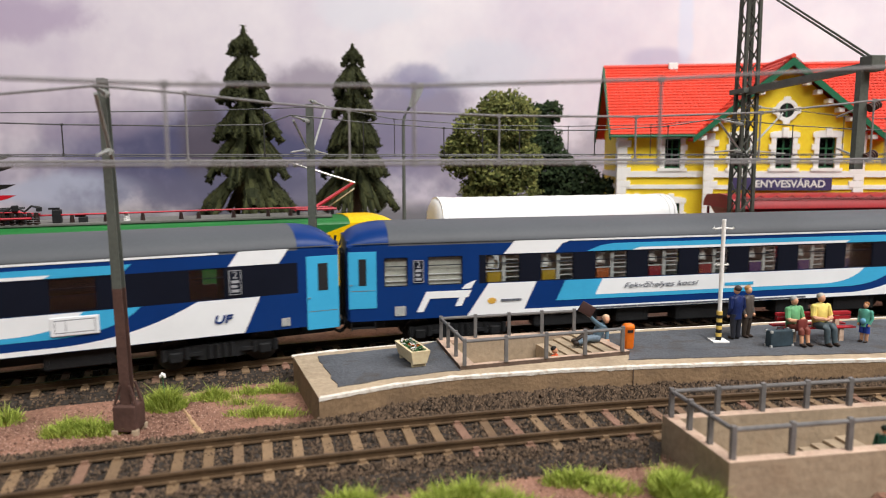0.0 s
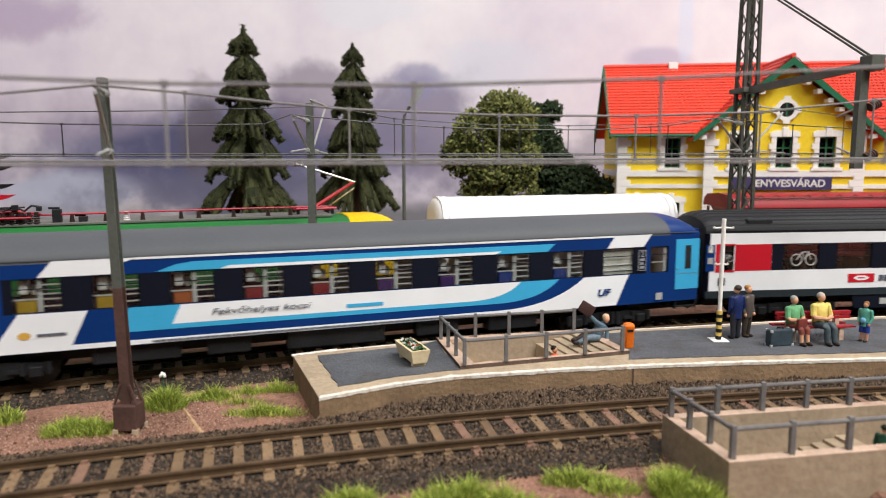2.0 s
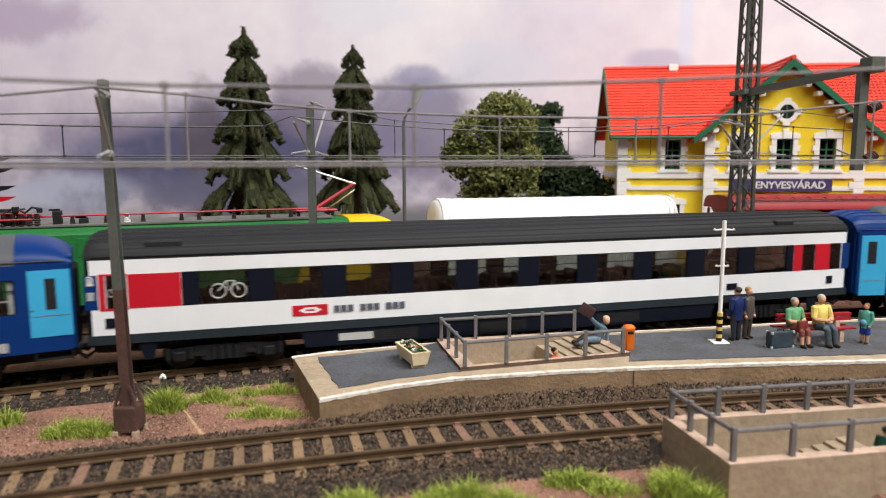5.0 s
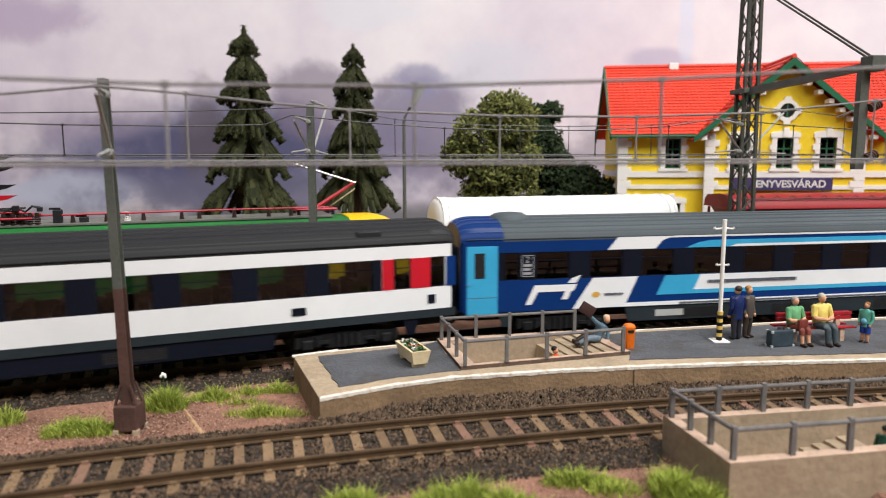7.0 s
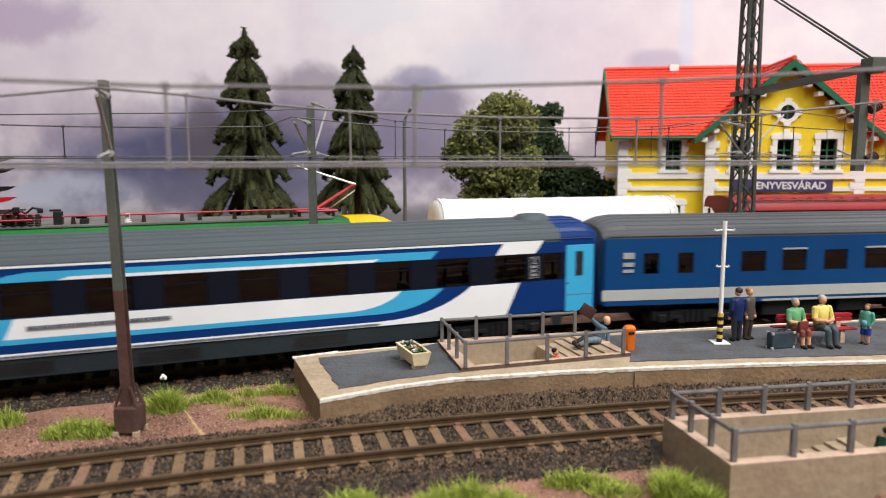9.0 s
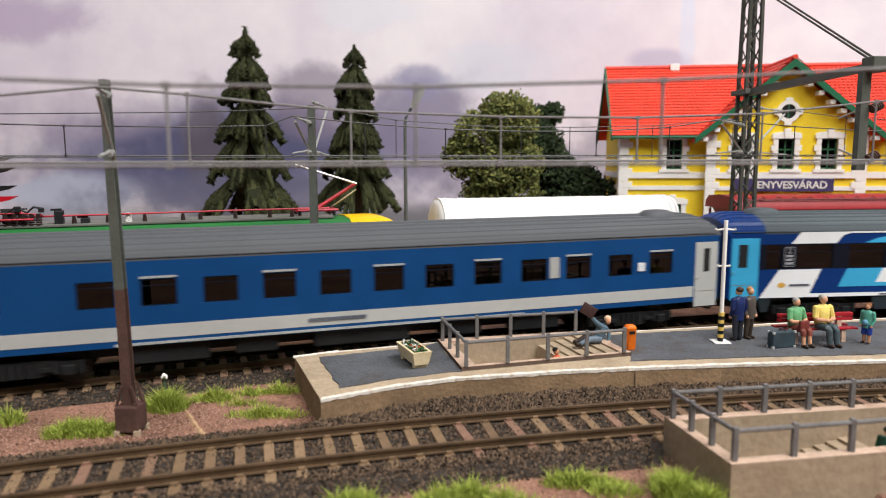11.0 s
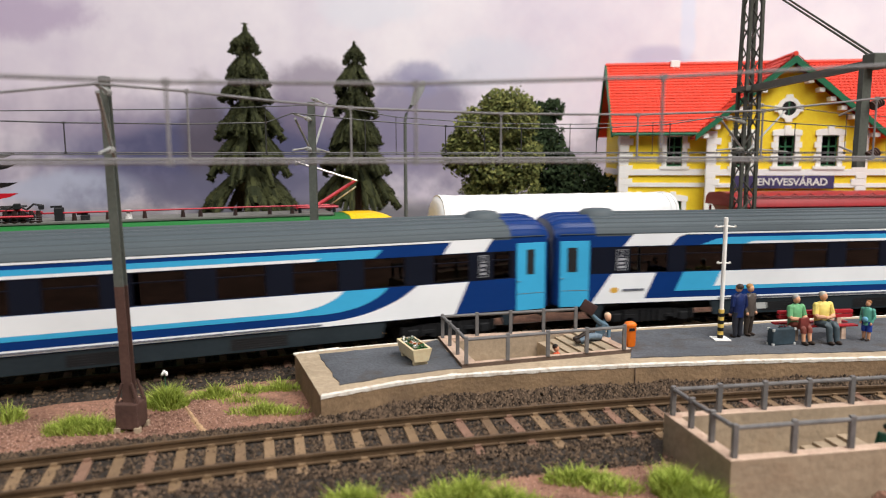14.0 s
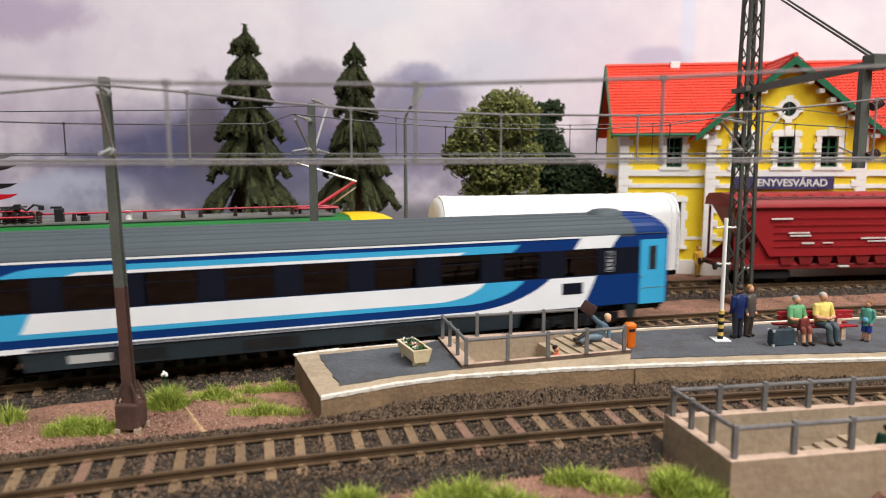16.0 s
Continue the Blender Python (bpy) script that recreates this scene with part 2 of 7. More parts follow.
def mesh_of(name, bm, mats, smooth=False):
    bmesh.ops.recalc_face_normals(bm, faces=bm.faces)
    for v in bm.verts:
        v.co *= MM
    me = bpy.data.meshes.new(name)
    bm.to_mesh(me)
    bm.free()
    for m in mats if isinstance(mats, (list, tuple)) else [mats]:
        me.materials.append(m)
    if smooth:
        me.polygons.foreach_set("use_smooth", [True] * len(me.polygons))
        me.set_sharp_from_angle(angle=radians(38))
    return me


def part(name, bm, mats, parent, label="", smooth=False):
    ob = new(name, mesh_of(name, bm, mats, smooth))
    ob.parent = parent
    if label:
        tagged(ob, label)
    return ob


def thing(name, label, category, x=0, y=0, z=0, rz=0, group=""):
    ob = new(name)
    ob.empty_display_size = 0.01
    ob.matrix_basis = pose(x * MM, y * MM, z * MM, 0, 0, rz)
    return tagged(ob, label, category, group)


def solid(name, bm, mats, label, category, group="", kind="", smooth=False, at=None):
    ob = new(name, mesh_of(name, bm, mats, smooth))
    if at is not None:
        ob.matrix_basis = pose(at[0] * MM, at[1] * MM, at[2] * MM, 0, 0, at[3] if len(at) > 3 else 0)
    return tagged(ob, label, category, group, kind)


B = bmesh.new


def lettering(text, size, m, parent, matrix, thick=0.05, wide=1.0, slant=0.0, bold=0.0):
    cu = bpy.data.curves.new("lettering", "FONT")
    cu.body, cu.size, cu.extrude, cu.align_x, cu.align_y = text, size * MM, thick * MM, "CENTER", "CENTER"
    cu.shear, cu.offset = slant, bold * MM
    tmp = new("lettering_source", cu)
    me = bpy.data.meshes.new_from_object(tmp.evaluated_get(bpy.context.evaluated_depsgraph_get()))
    bpy.data.objects.remove(tmp)
    me.materials.clear()
    me.materials.append(m)
    ob = new("lettering", me)
    ob.parent = parent
    ob.matrix_basis = matrix @ Matrix.Diagonal((wide, 1, 1, 1))
    return ob


# ---- track lines: one family of curves, straightening beyond the view ----
class Line:
    def __init__(self, x0, y0, slope, radius, lim, easing):
        self.ds, self.n = 2.0, 1100
        out = [None] * (2 * self.n + 1)
        th0 = math.atan(slope)
        out[self.n] = (x0, y0, th0)
        for sg in (1, -1):
            x, y, th = x0, y0, th0
            for i in range(1, self.n + 1):
                s = i * self.ds
                k = 1 / radius if s < lim else 0.0
                if s > lim + 30 and sg < 0:
                    k = -th / easing
                if s > lim + 30 and sg > 0:
                    k = th / easing
                t2 = th - sg * self.ds * k
                m = (th + t2) / 2
                x, y, th = x + sg * self.ds * math.cos(m), y + sg * self.ds * math.sin(m), t2
                out[self.n + sg * i] = (x, y, th)
        self.out = out

    def at(self, s, off=0.0):
        f = s / self.ds + self.n
        i = max(0, min(2 * self.n - 1, int(math.floor(f))))
        k = f - i
        a, b = self.out[i], self.out[i + 1]
        x, y, th = (a[j] + (b[j] - a[j]) * k for j in range(3))
        return x - math.sin(th) * off, y + math.cos(th) * off, th

    def run(self, s0, s1, step, off=0.0):
        n = max(2, int(abs(s1 - s0) / step) + 1)
        return [self.at(s0 + (s1 - s0) * i / (n - 1), off) for i in range(n)]


LINE_A = Line(0, 171.3, 0.2347, 1079, 250, 300)
LINE_B = Line(0, 264.1, 0.3048, 1335, 300, 250)
C_OFF = 77.0


# ---- room and board ----
def room():
    for name, b in (("floor", (-3200, 3200, -3000, 2200, -1020, -1000)), ("ceiling", (-3200, 3200, -3000, 2200, 1700, 1720))):
        bm = B()
        box(bm, *b)
        solid(name, bm, M_RFLOOR if name == "floor" else M_ROOM, "plain " + name + " of a light painted room", name, kind="structure")
    for name, b in (("wall_north", (-3200, 3200, 2200, 2300, -1000, 1700)), ("wall_south", (-3200, 3200, -3100, -3000, -1000, 1700)),
                    ("wall_east", (3200, 3300, -3000, 2200, -1000, 1700)), ("wall_west", (-3300, -3200, -3000, 2200, -1000, 1700))):
        bm = B()
        box(bm, *b)
        solid(name, bm, M_ROOM, "plain pale painted wall of the room", "wall", kind="structure")


def ground():
    bm = B()
    nx, ny = 150, 70
    pit = [(61, 139), (150, 154), (146, 180.5), (55.5, 166.8)]

    def hz(x, y):
        if all((b[0] - a[0]) * (y - a[1]) - (b[1] - a[1]) * (x - a[0]) > 0 for a, b in zip(pit, pit[1:] + pit[:1])):
            return -12.0
        return -4.4 + 0.5 * noise.noise((x * 0.03, y * 0.03, 0)) + 0.22 * noise.noise((x * 0.14, y * 0.14, 3))
    xs = [-2150, -1200, -600] + [-330 + 800 * i / nx for i in range(nx + 1)] + [700, 1200, 2150]
    ys = [-60, 40] + [90 + 480 * j / ny for j in range(ny + 1)] + [640]
    grid = [[bm.verts.new((x, y, hz(x, y))) for x in xs] for y in ys]
    for j in range(len(ys) - 1):
        for i in range(len(xs) - 1):
            bm.faces.new((grid[j][i], grid[j][i + 1], grid[j + 1][i + 1], grid[j + 1][i]))
    solid("ground", bm, M_EARTH, "reddish-brown scattered earth of the model landscape", "ground", kind="structure", smooth=True)
    bm = B()
    box(bm, -2150, 2150, -60, 640, -1000, -14)
    solid("layout_plinth", bm, M_WOOD, "plain wooden plinth carrying the model landscape", "plinth", kind="structure")


def backdrop():
    bm = B()
    n = 40
    pts = []
    for i in range(n + 1):
        x = -2100 + 4200 * i / n
        pts.append((x, 600 - 0.00012 * max(0, abs(x) - 500) ** 2 * 0.2))
    loft(bm, [[(x, y, -6), (x, y, 560), (x, y + 6, 560), (x, y + 6, -6)] for x, y in pts])
    m = bpy.data.materials.new("painted_clouds")
    m.use_nodes = True
    nt = m.node_tree
    bs = nt.nodes["Principled BSDF"]
    bs.inputs["Roughness"].default_value = 0.75
    bs.inputs["Specular IOR Level"].default_value = 0.2
    L = nt.links.new
    tc = nt.nodes.new("ShaderNodeTexCoord")
    sep = nt.nodes.new("ShaderNodeSeparateXYZ")
    L(tc.outputs["Object"], sep.inputs[0])

    def nz(scale, detail, sx=1.0, sz=1.0, off=0.0):
        mp = nt.nodes.new("ShaderNodeMapping")
        mp.inputs["Scale"].default_value = (sx, 1, sz)
        mp.inputs["Location"].default_value = (off, 0, off)
        L(tc.outputs["Object"], mp.inputs[0])
        t = nt.nodes.new("ShaderNodeTexNoise")
        t.inputs["Scale"].default_value, t.inputs["Detail"].default_value, t.inputs["Roughness"].default_value = scale, detail, 0.62
        L(mp.outputs[0], t.inputs["Vector"])
        return t.outputs["Fac"]

    def math2(op, a, b, c=None):
        t = nt.nodes.new("ShaderNodeMath")
        t.operation = op
        for i, v in enumerate((a, b) if c is None else (a, b, c)):
            if isinstance(v, (int, float)):
                t.inputs[i].default_value = v
            else:
                L(v, t.inputs[i])
        return t.outputs[0]

    def puff(cx, cz, rx, rz, warp):
        """1 at a cloud's middle, 0 beyond its ragged rim."""
        dx = math2("DIVIDE", math2("SUBTRACT", sep.outputs[0], cx * MM), rx * MM)
        dz = math2("DIVIDE", math2("SUBTRACT", sep.outputs[2], cz * MM), rz * MM)
        d = math2("SQRT", math2("ADD", math2("MULTIPLY", dx, dx), math2("MULTIPLY", dz, dz)), 0)
        d = math2("ADD", d, math2("MULTIPLY", math2("SUBTRACT", warp, 0.5), 1.7))
        t = nt.nodes.new("ShaderNodeMapRange")
        t.interpolation_type = "SMOOTHSTEP"
        t.inputs["From Min"].default_value, t.inputs["From Max"].default_value = 1.02, 0.48
        L(d, t.inputs["Value"])
        return t.outputs[0]

    def over(base, fac, colour, amount=1.0):
        t = nt.nodes.new("ShaderNodeMix")
        t.data_type = "RGBA"
        L(math2("MULTIPLY", fac, amount), t.inputs["Factor"])
        if isinstance(base, tuple):
            t.inputs[6].default_value = (*base, 1)
        else:
            L(base, t.inputs[6])
        t.inputs[7].default_value = (*colour, 1)
        return t.outputs[2]

    w1, w2, w3 = nz(6, 5), nz(14, 6, off=3.1), nz(4, 4, 1.0, 1.6, 7.7)
    r = nt.nodes.new("ShaderNodeValToRGB")
    r.color_ramp.elements[0].position, r.color_ramp.elements[1].position = 0.35, 0.66
    r.color_ramp.elements[0].color, r.color_ramp.elements[1].color = (0.60, 0.555, 0.67, 1), (0.80, 0.77, 0.82, 1)
    L(w1, r.inputs["Fac"])
    col = r.outputs["Color"]
    for cx, cz, rx, rz, c, am, w in CLOUDS:
        col = over(col, puff(cx, cz, rx, rz, (w1, w2, w3)[w]), c, am)
    L(col, bs.inputs["Base Color"])
    solid("backdrop", bm, m, "painted backdrop of pinkish and violet storm clouds", "backdrop", kind="structure")


# middle x, z, half widths, colour, strength, raggedness
CLOUDS = [(-215, 72, 250, 66, (0.15, 0.15, 0.26), 0.9, 0), (-185, 70, 135, 48, (0.072, 0.078, 0.16), 0.9, 1), (-330, 42, 90, 20, (0.40, 0.45, 0.58), 0.85, 1),
          (-208, 90, 26, 62, (0.095, 0.08, 0.095), 0.7, 1), (-110, 120, 40, 40, (0.20, 0.17, 0.25), 0.7, 1), (-20, 92, 60, 58, (0.20, 0.185, 0.285), 0.85, 1),
          (-20, 138, 26, 18, (0.27, 0.27, 0.42), 0.75, 1), (-348, 189, 70, 24, (0.42, 0.35, 0.50), 0.8, 1), (60, 60, 80, 45, (0.24, 0.22, 0.30), 0.8, 0), (-330, 110, 110, 26, (0.36, 0.31, 0.42), 0.4, 1),
          (45, 150, 60, 26, (0.62, 0.66, 0.76), 0.5, 1), (183, 153, 32, 12, (0.40, 0.38, 0.56), 0.6, 2), (-60, 195, 60, 26, (0.70, 0.72, 0.80), 0.7, 1), (130, 60, 50, 60, (0.22, 0.20, 0.28), 0.7, 1),
          (206, 190, 8, 45, (0.62, 0.70, 0.86), 0.6, 1), (-150, 40, 180, 30, (0.12, 0.125, 0.20), 0.85, 1), (-60, 6, 420, 32, (0.075, 0.085, 0.10), 0.85, 2)]


# ---- tracks ----
def rail_mesh(bm, line, s0, s1, off, step=9.0):
    prof = [(-0.75, -2.4), (0.75, -2.4), (0.75, -2.1), (0.2, -1.9), (0.2, -0.75), (0.52, -0.6), (0.5, -0.05), (0.38, 0.0), (-0.38, 0.0), (-0.5, -0.05), (-0.52, -0.6), (-0.2, -0.75), (-0.2, -1.9), (-0.75, -2.1)]
    rings = []
    for x, y, th in line.run(s0, s1, step, off):
        rings.append([(x - math.sin(th) * a, y + math.cos(th) * a, z) for a, z in prof])
    loft(bm, rings)


def sleeper_mesh():
    bm = B()
    box(bm, -1.3, 1.3, -13.8, 13.8, -4.6, -2.45, bevel=0.25)
    for sy in (-8.75, 8.75):
        for d in (-1.15, 1.15):
            box(bm, -0.75, 0.75, sy + d - 0.42, sy + d + 0.42, -2.5, -1.75, mi=0)
    return mesh_of("sleeper", bm, M_SLEEP)


SLEEPER = None


def track(name, label, line, off, s0, s1, v0, v1):
    """Rails over s0..s1; sleepers and ballast over the stretch v0..v1."""
    global SLEEPER
    SLEEPER = SLEEPER or sleeper_mesh()
    top = tagged(new(name), label, "railway track", kind="structure")
    for o in (-8.75, 8.75):
        bm = B()
        rail_mesh(bm, line, s0, s1, off + o)
        part("rail", bm, M_RAIL, top)
    bm = B()
    prof = [(-27, -5.2), (-17, -3.0), (17, -3.0), (27, -5.2)]
    rings = []
    for x, y, th in line.run(s0, s1, 7, off):
        # the near shoulder is cut short where the stair wall stands
        near = 14.5 if line is LINE_A and x > 48 else 27
        rings.append([(x - math.sin(th) * max(a, -near), y + math.cos(th) * max(a, -near), z) for a, z in prof])
    loft(bm, rings, closed=True)
    part("ballast_bed", bm, M_BED, top)
    s, k = v0, 0
    while s < v1:
        x, y, th = line.at(s, off)
        ob = new("sleeper", SLEEPER)
        ob.parent = top
        ob.matrix_basis = pose(x * MM, y * MM, rnd.uniform(-0.15, 0.1) * MM, 0, 0, math.degrees(th) + rnd.uniform(-2.0, 2.0))
        s += 7.1 + rnd.uniform(-0.35, 0.35)
    return top


def stones(name, label, material, spots, size):
    """Loose stones, joined; spots gives x, y, z."""
    verts, faces = [], []
    for x, y, z in spots:
        r = size * rnd.uniform(0.55, 1.25)
        a0 = rnd.uniform(0, 6.28)
        i = len(verts)
        verts.append((x, y, z + r * rnd.uniform(0.8, 1.3)))
        for k in range(4):
            a = a0 + k * 1.57 + rnd.uniform(-0.3, 0.3)
            q = r * rnd.uniform(0.7, 1.15)
            verts.append((x + q * math.cos(a), y + q * math.sin(a), z + r * rnd.uniform(-0.2, 0.35)))
        verts.append((x, y, z - r * 0.6))
        for k in range(4):
            faces.append((i, i + 1 + k, i + 1 + (k + 1) % 4))
            faces.append((i + 5, i + 1 + (k + 1) % 4, i + 1 + k))
    me = bpy.data.meshes.new(name)
    me.from_pydata([(a * MM, b * MM, c * MM) for a, b, c in verts], [], faces)
    me.materials.append(material)
    return tagged(new(name, me), label, "gravel", kind="stuff")


def ballast_spots(line, off, s0, s1, count, half=24.0):
    out = []
    while len(out) < count:
        s, a = rnd.uniform(s0, s1), rnd.uniform(-half, half)
        if min(abs(a - 8.75), abs(a + 8.75)) < 1.0:
            continue
        x, y, _ = line.at(s, off + a)
        if x > 52 and y < 169 + (x - 55) * 0.15:
            continue
        z = -3.05 if abs(a) < 17 else -3.05 - (abs(a) - 17) * 0.2
        out.append((x, y, z + rnd.uniform(-0.3, 0.3)))
    return out


# ---- platform ----
FRONT = [(-34, 180.5), (-14, 191.8), (2.3, 198.3), (36, 205.3), (66, 209.4), (101, 212.8), (145, 215.9), (200, 219.5), (270, 224)]
BACK = [(-50, 221.5), (-36, 228.5), (-5, 239.2), (36, 249), (74, 256), (100, 261), (124, 266), (182, 276), (270, 287)]
TOP = 4.6
HOLE = [(9.6, 208.9), (58.6, 223.0), (50.6, 248.6), (1.6, 236.6)]


def holed(bm, outer, hole, z, mi=0):
    loops = []
    edges = []
    for poly in (outer, hole):
        vs = [bm.verts.new((x, y, z)) for x, y in poly]
        loops.append(vs)
        edges += [bm.edges.new((vs[i], vs[(i + 1) % len(vs)])) for i in range(len(vs))]
    res = bmesh.ops.triangle_fill(bm, use_beauty=True, use_dissolve=False, edges=edges)
    for g in res["geom"]:
        if isinstance(g, bmesh.types.BMFace):
            g.material_index = mi
    return loops


def wall_down(bm, loop, z, mi=0):
    low = [bm.verts.new((v.co.x, v.co.y, z)) for v in loop]
    n = len(loop)
    for i in range(n):
        f = bm.faces.new((loop[i], loop[(i + 1) % n], low[(i + 1) % n], low[i]))
        f.material_index = mi


def platform():
    top = tagged(new("platform"), "curved island platform with sandy concrete edges and a grey asphalt top", "platform", kind="structure")
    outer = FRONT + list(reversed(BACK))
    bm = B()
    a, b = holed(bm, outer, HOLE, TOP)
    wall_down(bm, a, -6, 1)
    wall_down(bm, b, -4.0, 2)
    part("body", bm, [M_CONC, M_PWALL, M_CONCW], top, "sandy concrete edge and darker, mottled brown side wall")
    HOLE_O = [(5.2, 205.6), (62.2, 222.2), (53, 251.2), (-2.5, 239.6)]

    def along(line, x, d):
        for (x0, y0), (x1, y1) in zip(line[:-1], line[1:]):
            if x0 <= x <= x1:
                return (x, y0 + (y1 - y0) * (x - x0) / (x1 - x0) + d)
        return (x, line[-1][1] + d)
    left = [along(FRONT, x, 6.8) for x in (-30, -14, 2.0)] + [(5.0, 205.4), (-2.6, 239.0)] + [along(BACK, x, -5.0) for x in (-8, -22, -42)]
    right = [along(FRONT, x, 7.0) for x in (60, 80, 101, 145, 200, 269)] + [along(BACK, x, -4.5) for x in (269, 200, 182, 124, 100, 74, 56)] + [(52.5, 250.6), (62.3, 222.3)]
    bm = B()
    for poly in (left, right):
        # wavy brushed rim
        rim = []
        for k, p in enumerate(poly):
            q = poly[(k + 1) % len(poly)]
            n = max(1, int(math.hypot(q[0] - p[0], q[1] - p[1]) / 3))
            for t in range(n):
                rim.append((p[0] + (q[0] - p[0]) * t / n + rnd.uniform(-0.4, 0.4), p[1] + (q[1] - p[1]) * t / n + rnd.uniform(-0.4, 0.4)))
        flat(bm, rim, TOP - 0.1, TOP + 0.3)
    part("asphalt", bm, M_ASPH, top, "dark grey brushed asphalt surface")
    # rim round the stair opening
    bm = B()
    a, b = holed(bm, HOLE_O, HOLE, TOP + 1.3)
    # outer faces much darker than the rim top
    wall_down(bm, a, TOP - 0.2, 1)
    wall_down(bm, b, TOP - 0.2, 0)
    part("stairwell_rim", bm, [M_RIM, M_RIMSIDE], top, "pale raised concrete rim round the stair opening")
    # steps at the far end of the opening, going down
    bm = B()
    flat(bm, [(x, y) for x, y in HOLE], -5.0, -3.3)
    part("stairwell_floor", bm, M_CONCW, top)
    near = lambda x: 209.0 + (x - 9.6) * 0.288
    for i in range(5):
        x0 = 58.4 - i * 3.3
        bm = B()
        flat(bm, [(x0 - 3.5, near(x0 - 3.5) + 0.1), (x0, near(x0) + 0.1), (x0 - 7.9, near(x0) + 25.4), (x0 - 11.4, near(x0 - 3.5) + 25.4)], -4.0, TOP + 0.7 - i * 0.7)
        part("step", bm, M_CONC, top)
    # joint between two wall castings, and a dab of white on the far corner
    bm = B()
    box(bm, 59.6, 59.8, 208.1, 208.75, -5.5, TOP - 0.6)
    part("wall_joint", bm, M_RIMSIDE, top)
    bm = B()
    loft(bm, [[(-50.4 + 14 * t, 221.4 + 7.0 * t - w, TOP + 0.12), (-50.4 + 14 * t, 221.4 + 7.0 * t + 0.3, TOP - 0.5), (-50.4 + 14 * t, 221.4 + 7.0 * t + 0.2, TOP + 0.45), (-50.4 + 14 * t, 221.4 + 7.0 * t - w, TOP + 0.3)] for t, w in ((0, 0.5), (0.2, 1.6), (0.45, 1.1), (0.7, 1.5), (1, 0.6))])
    part("edge_line", bm, M_LINE, top)
    # painted white lip
    bm = B()
    pts = []
    for (x0, y0), (x1, y1) in zip(FRONT[:-1], FRONT[1:]):
        n = max(2, int(math.hypot(x1 - x0, y1 - y0) / 2.2))
        pts += [(x0 + (x1 - x0) * k / n, y0 + (y1 - y0) * k / n) for k in range(n)]
    rings = []
    for x, y in pts:
        w = 1.55 + 0.9 * noise.noise((x * 0.25, 0, 0))
        d = 0.35 + 0.35 * noise.noise((x * 0.35, 5, 0))
        rings.append([(x, y - 0.15, TOP - 0.45 - d), (x, y - 0.22, TOP + 0.12), (x, y + w, TOP + 0.16), (x, y + w, TOP - 0.2)])
    loft(bm, rings)
    part("edge_line", bm, M_LINE, top, "unevenly painted worn white edge line")
    bm = B()
    rings = []
    for x, y in [(BACK[i][0] + (BACK[i + 1][0] - BACK[i][0]) * k / 10, BACK[i][1] + (BACK[i + 1][1] - BACK[i][1]) * k / 10) for i in range(len(BACK) - 1) for k in range(10)]:
        w = 1.0 + 0.6 * noise.noise((x * 0.2, 9, 0))
        rings.append([(x, y + 0.15, TOP - 0.5), (x, y + 0.15, TOP + 0.12), (x, y - w, TOP + 0.16), (x, y - w, TOP - 0.2)])
    loft(bm, rings)
    part("edge_line", bm, M_LINE, top)
    return top


def post_row(top, a, b, n, z, h, skip_first=False, r=0.62, rail=True):
    for i in range(1 if skip_first else 0, n):
        k = i / (n - 1)
        bm = B()
        x, y = a[0] + (b[0] - a[0]) * k, a[1] + (b[1] - a[1]) * k
        box(bm, x - r, x + r, y - r, y + r, z, z + h, bevel=0.16)
        ob = part("post", bm, M_POST, top)
    if rail:
        bm = B()
        d = (Vector(b) - Vector(a)).normalized()
        tube(bm, [(a[0], a[1], z + h - 0.9), (b[0], b[1], z + h - 0.9)], 0.55, 8)
        part("handrail", bm, M_POST, top)


def platform_railing():
    top = thing("stair_railing", "grey plastic railing round the stair opening on the platform", "railing")
    z = TOP + 1.3
    nl, fl, fr, nr = (6.6, 206.2), (-0.8, 237.2), (48.5, 248.6), (59.5, 221.6)
    post_row(top, nl, nr, 5, z, 8.6)
    post_row(top, nl, fl, 4, z, 8.6, True)
    post_row(top, fl, fr, 5, z, 8.6, True)


# ---- near stair enclosure, in front of the near track ----
def near_stairwell():
    top = tagged(new("stair_enclosure"), "sandy concrete walls of an underpass stair with a pinkish rim", "stair wall", kind="structure")
    o = [(61, 139), (150, 154), (146, 180.5), (55.5, 166.8)]
    h = [(63.6, 142.2), (146, 156.6), (143, 177.2), (58.8, 164.2)]
    z = 5.0
    bm = B()
    a, b = holed(bm, o, h, z)
    wall_down(bm, a, -13, 1)
    wall_down(bm, b, -13, 2)
    part("wall", bm, [M_RIM, M_CONCW, M_CONCW], top)
    bm = B()
    flat(bm, h, -11.5, -7.0)
    part("stairwell_floor", bm, M_CONCW, top)
    for i in range(5):
        bm = B()
        x0 = 91 + i * 3.4
        flat(bm, [(x0, 146.4 + (x0 - 63) * 0.17), (x0 + 3.5, 147 + (x0 - 63) * 0.17), (x0 + 1, 165.0 + (x0 - 63) * 0.155), (x0 - 2.5, 164.6 + (x0 - 63) * 0.155)], -9.0, -5.6 + i * 0.8)
        part("step", bm, M_CONCW, top)
    r = thing("stair_railing", "grey plastic railing on the wall of the near stair enclosure", "railing")
    n0, n1, f0, f1 = (62.3, 140.8), (146, 155.0), (57.2, 165.4), (143.5, 179)
    post_row(r, n0, n1, 7, z, 7.6)
    post_row(r, n0, f0, 4, z, 7.6, True)
    post_row(r, f0, f1, 8, z, 7.6, True)


# ---- coaches ----
L2 = 148.5
ZB, ZW0, ZW1, ZC, ZR = 11.5, 23.7, 34.3, 38.6, 46.6


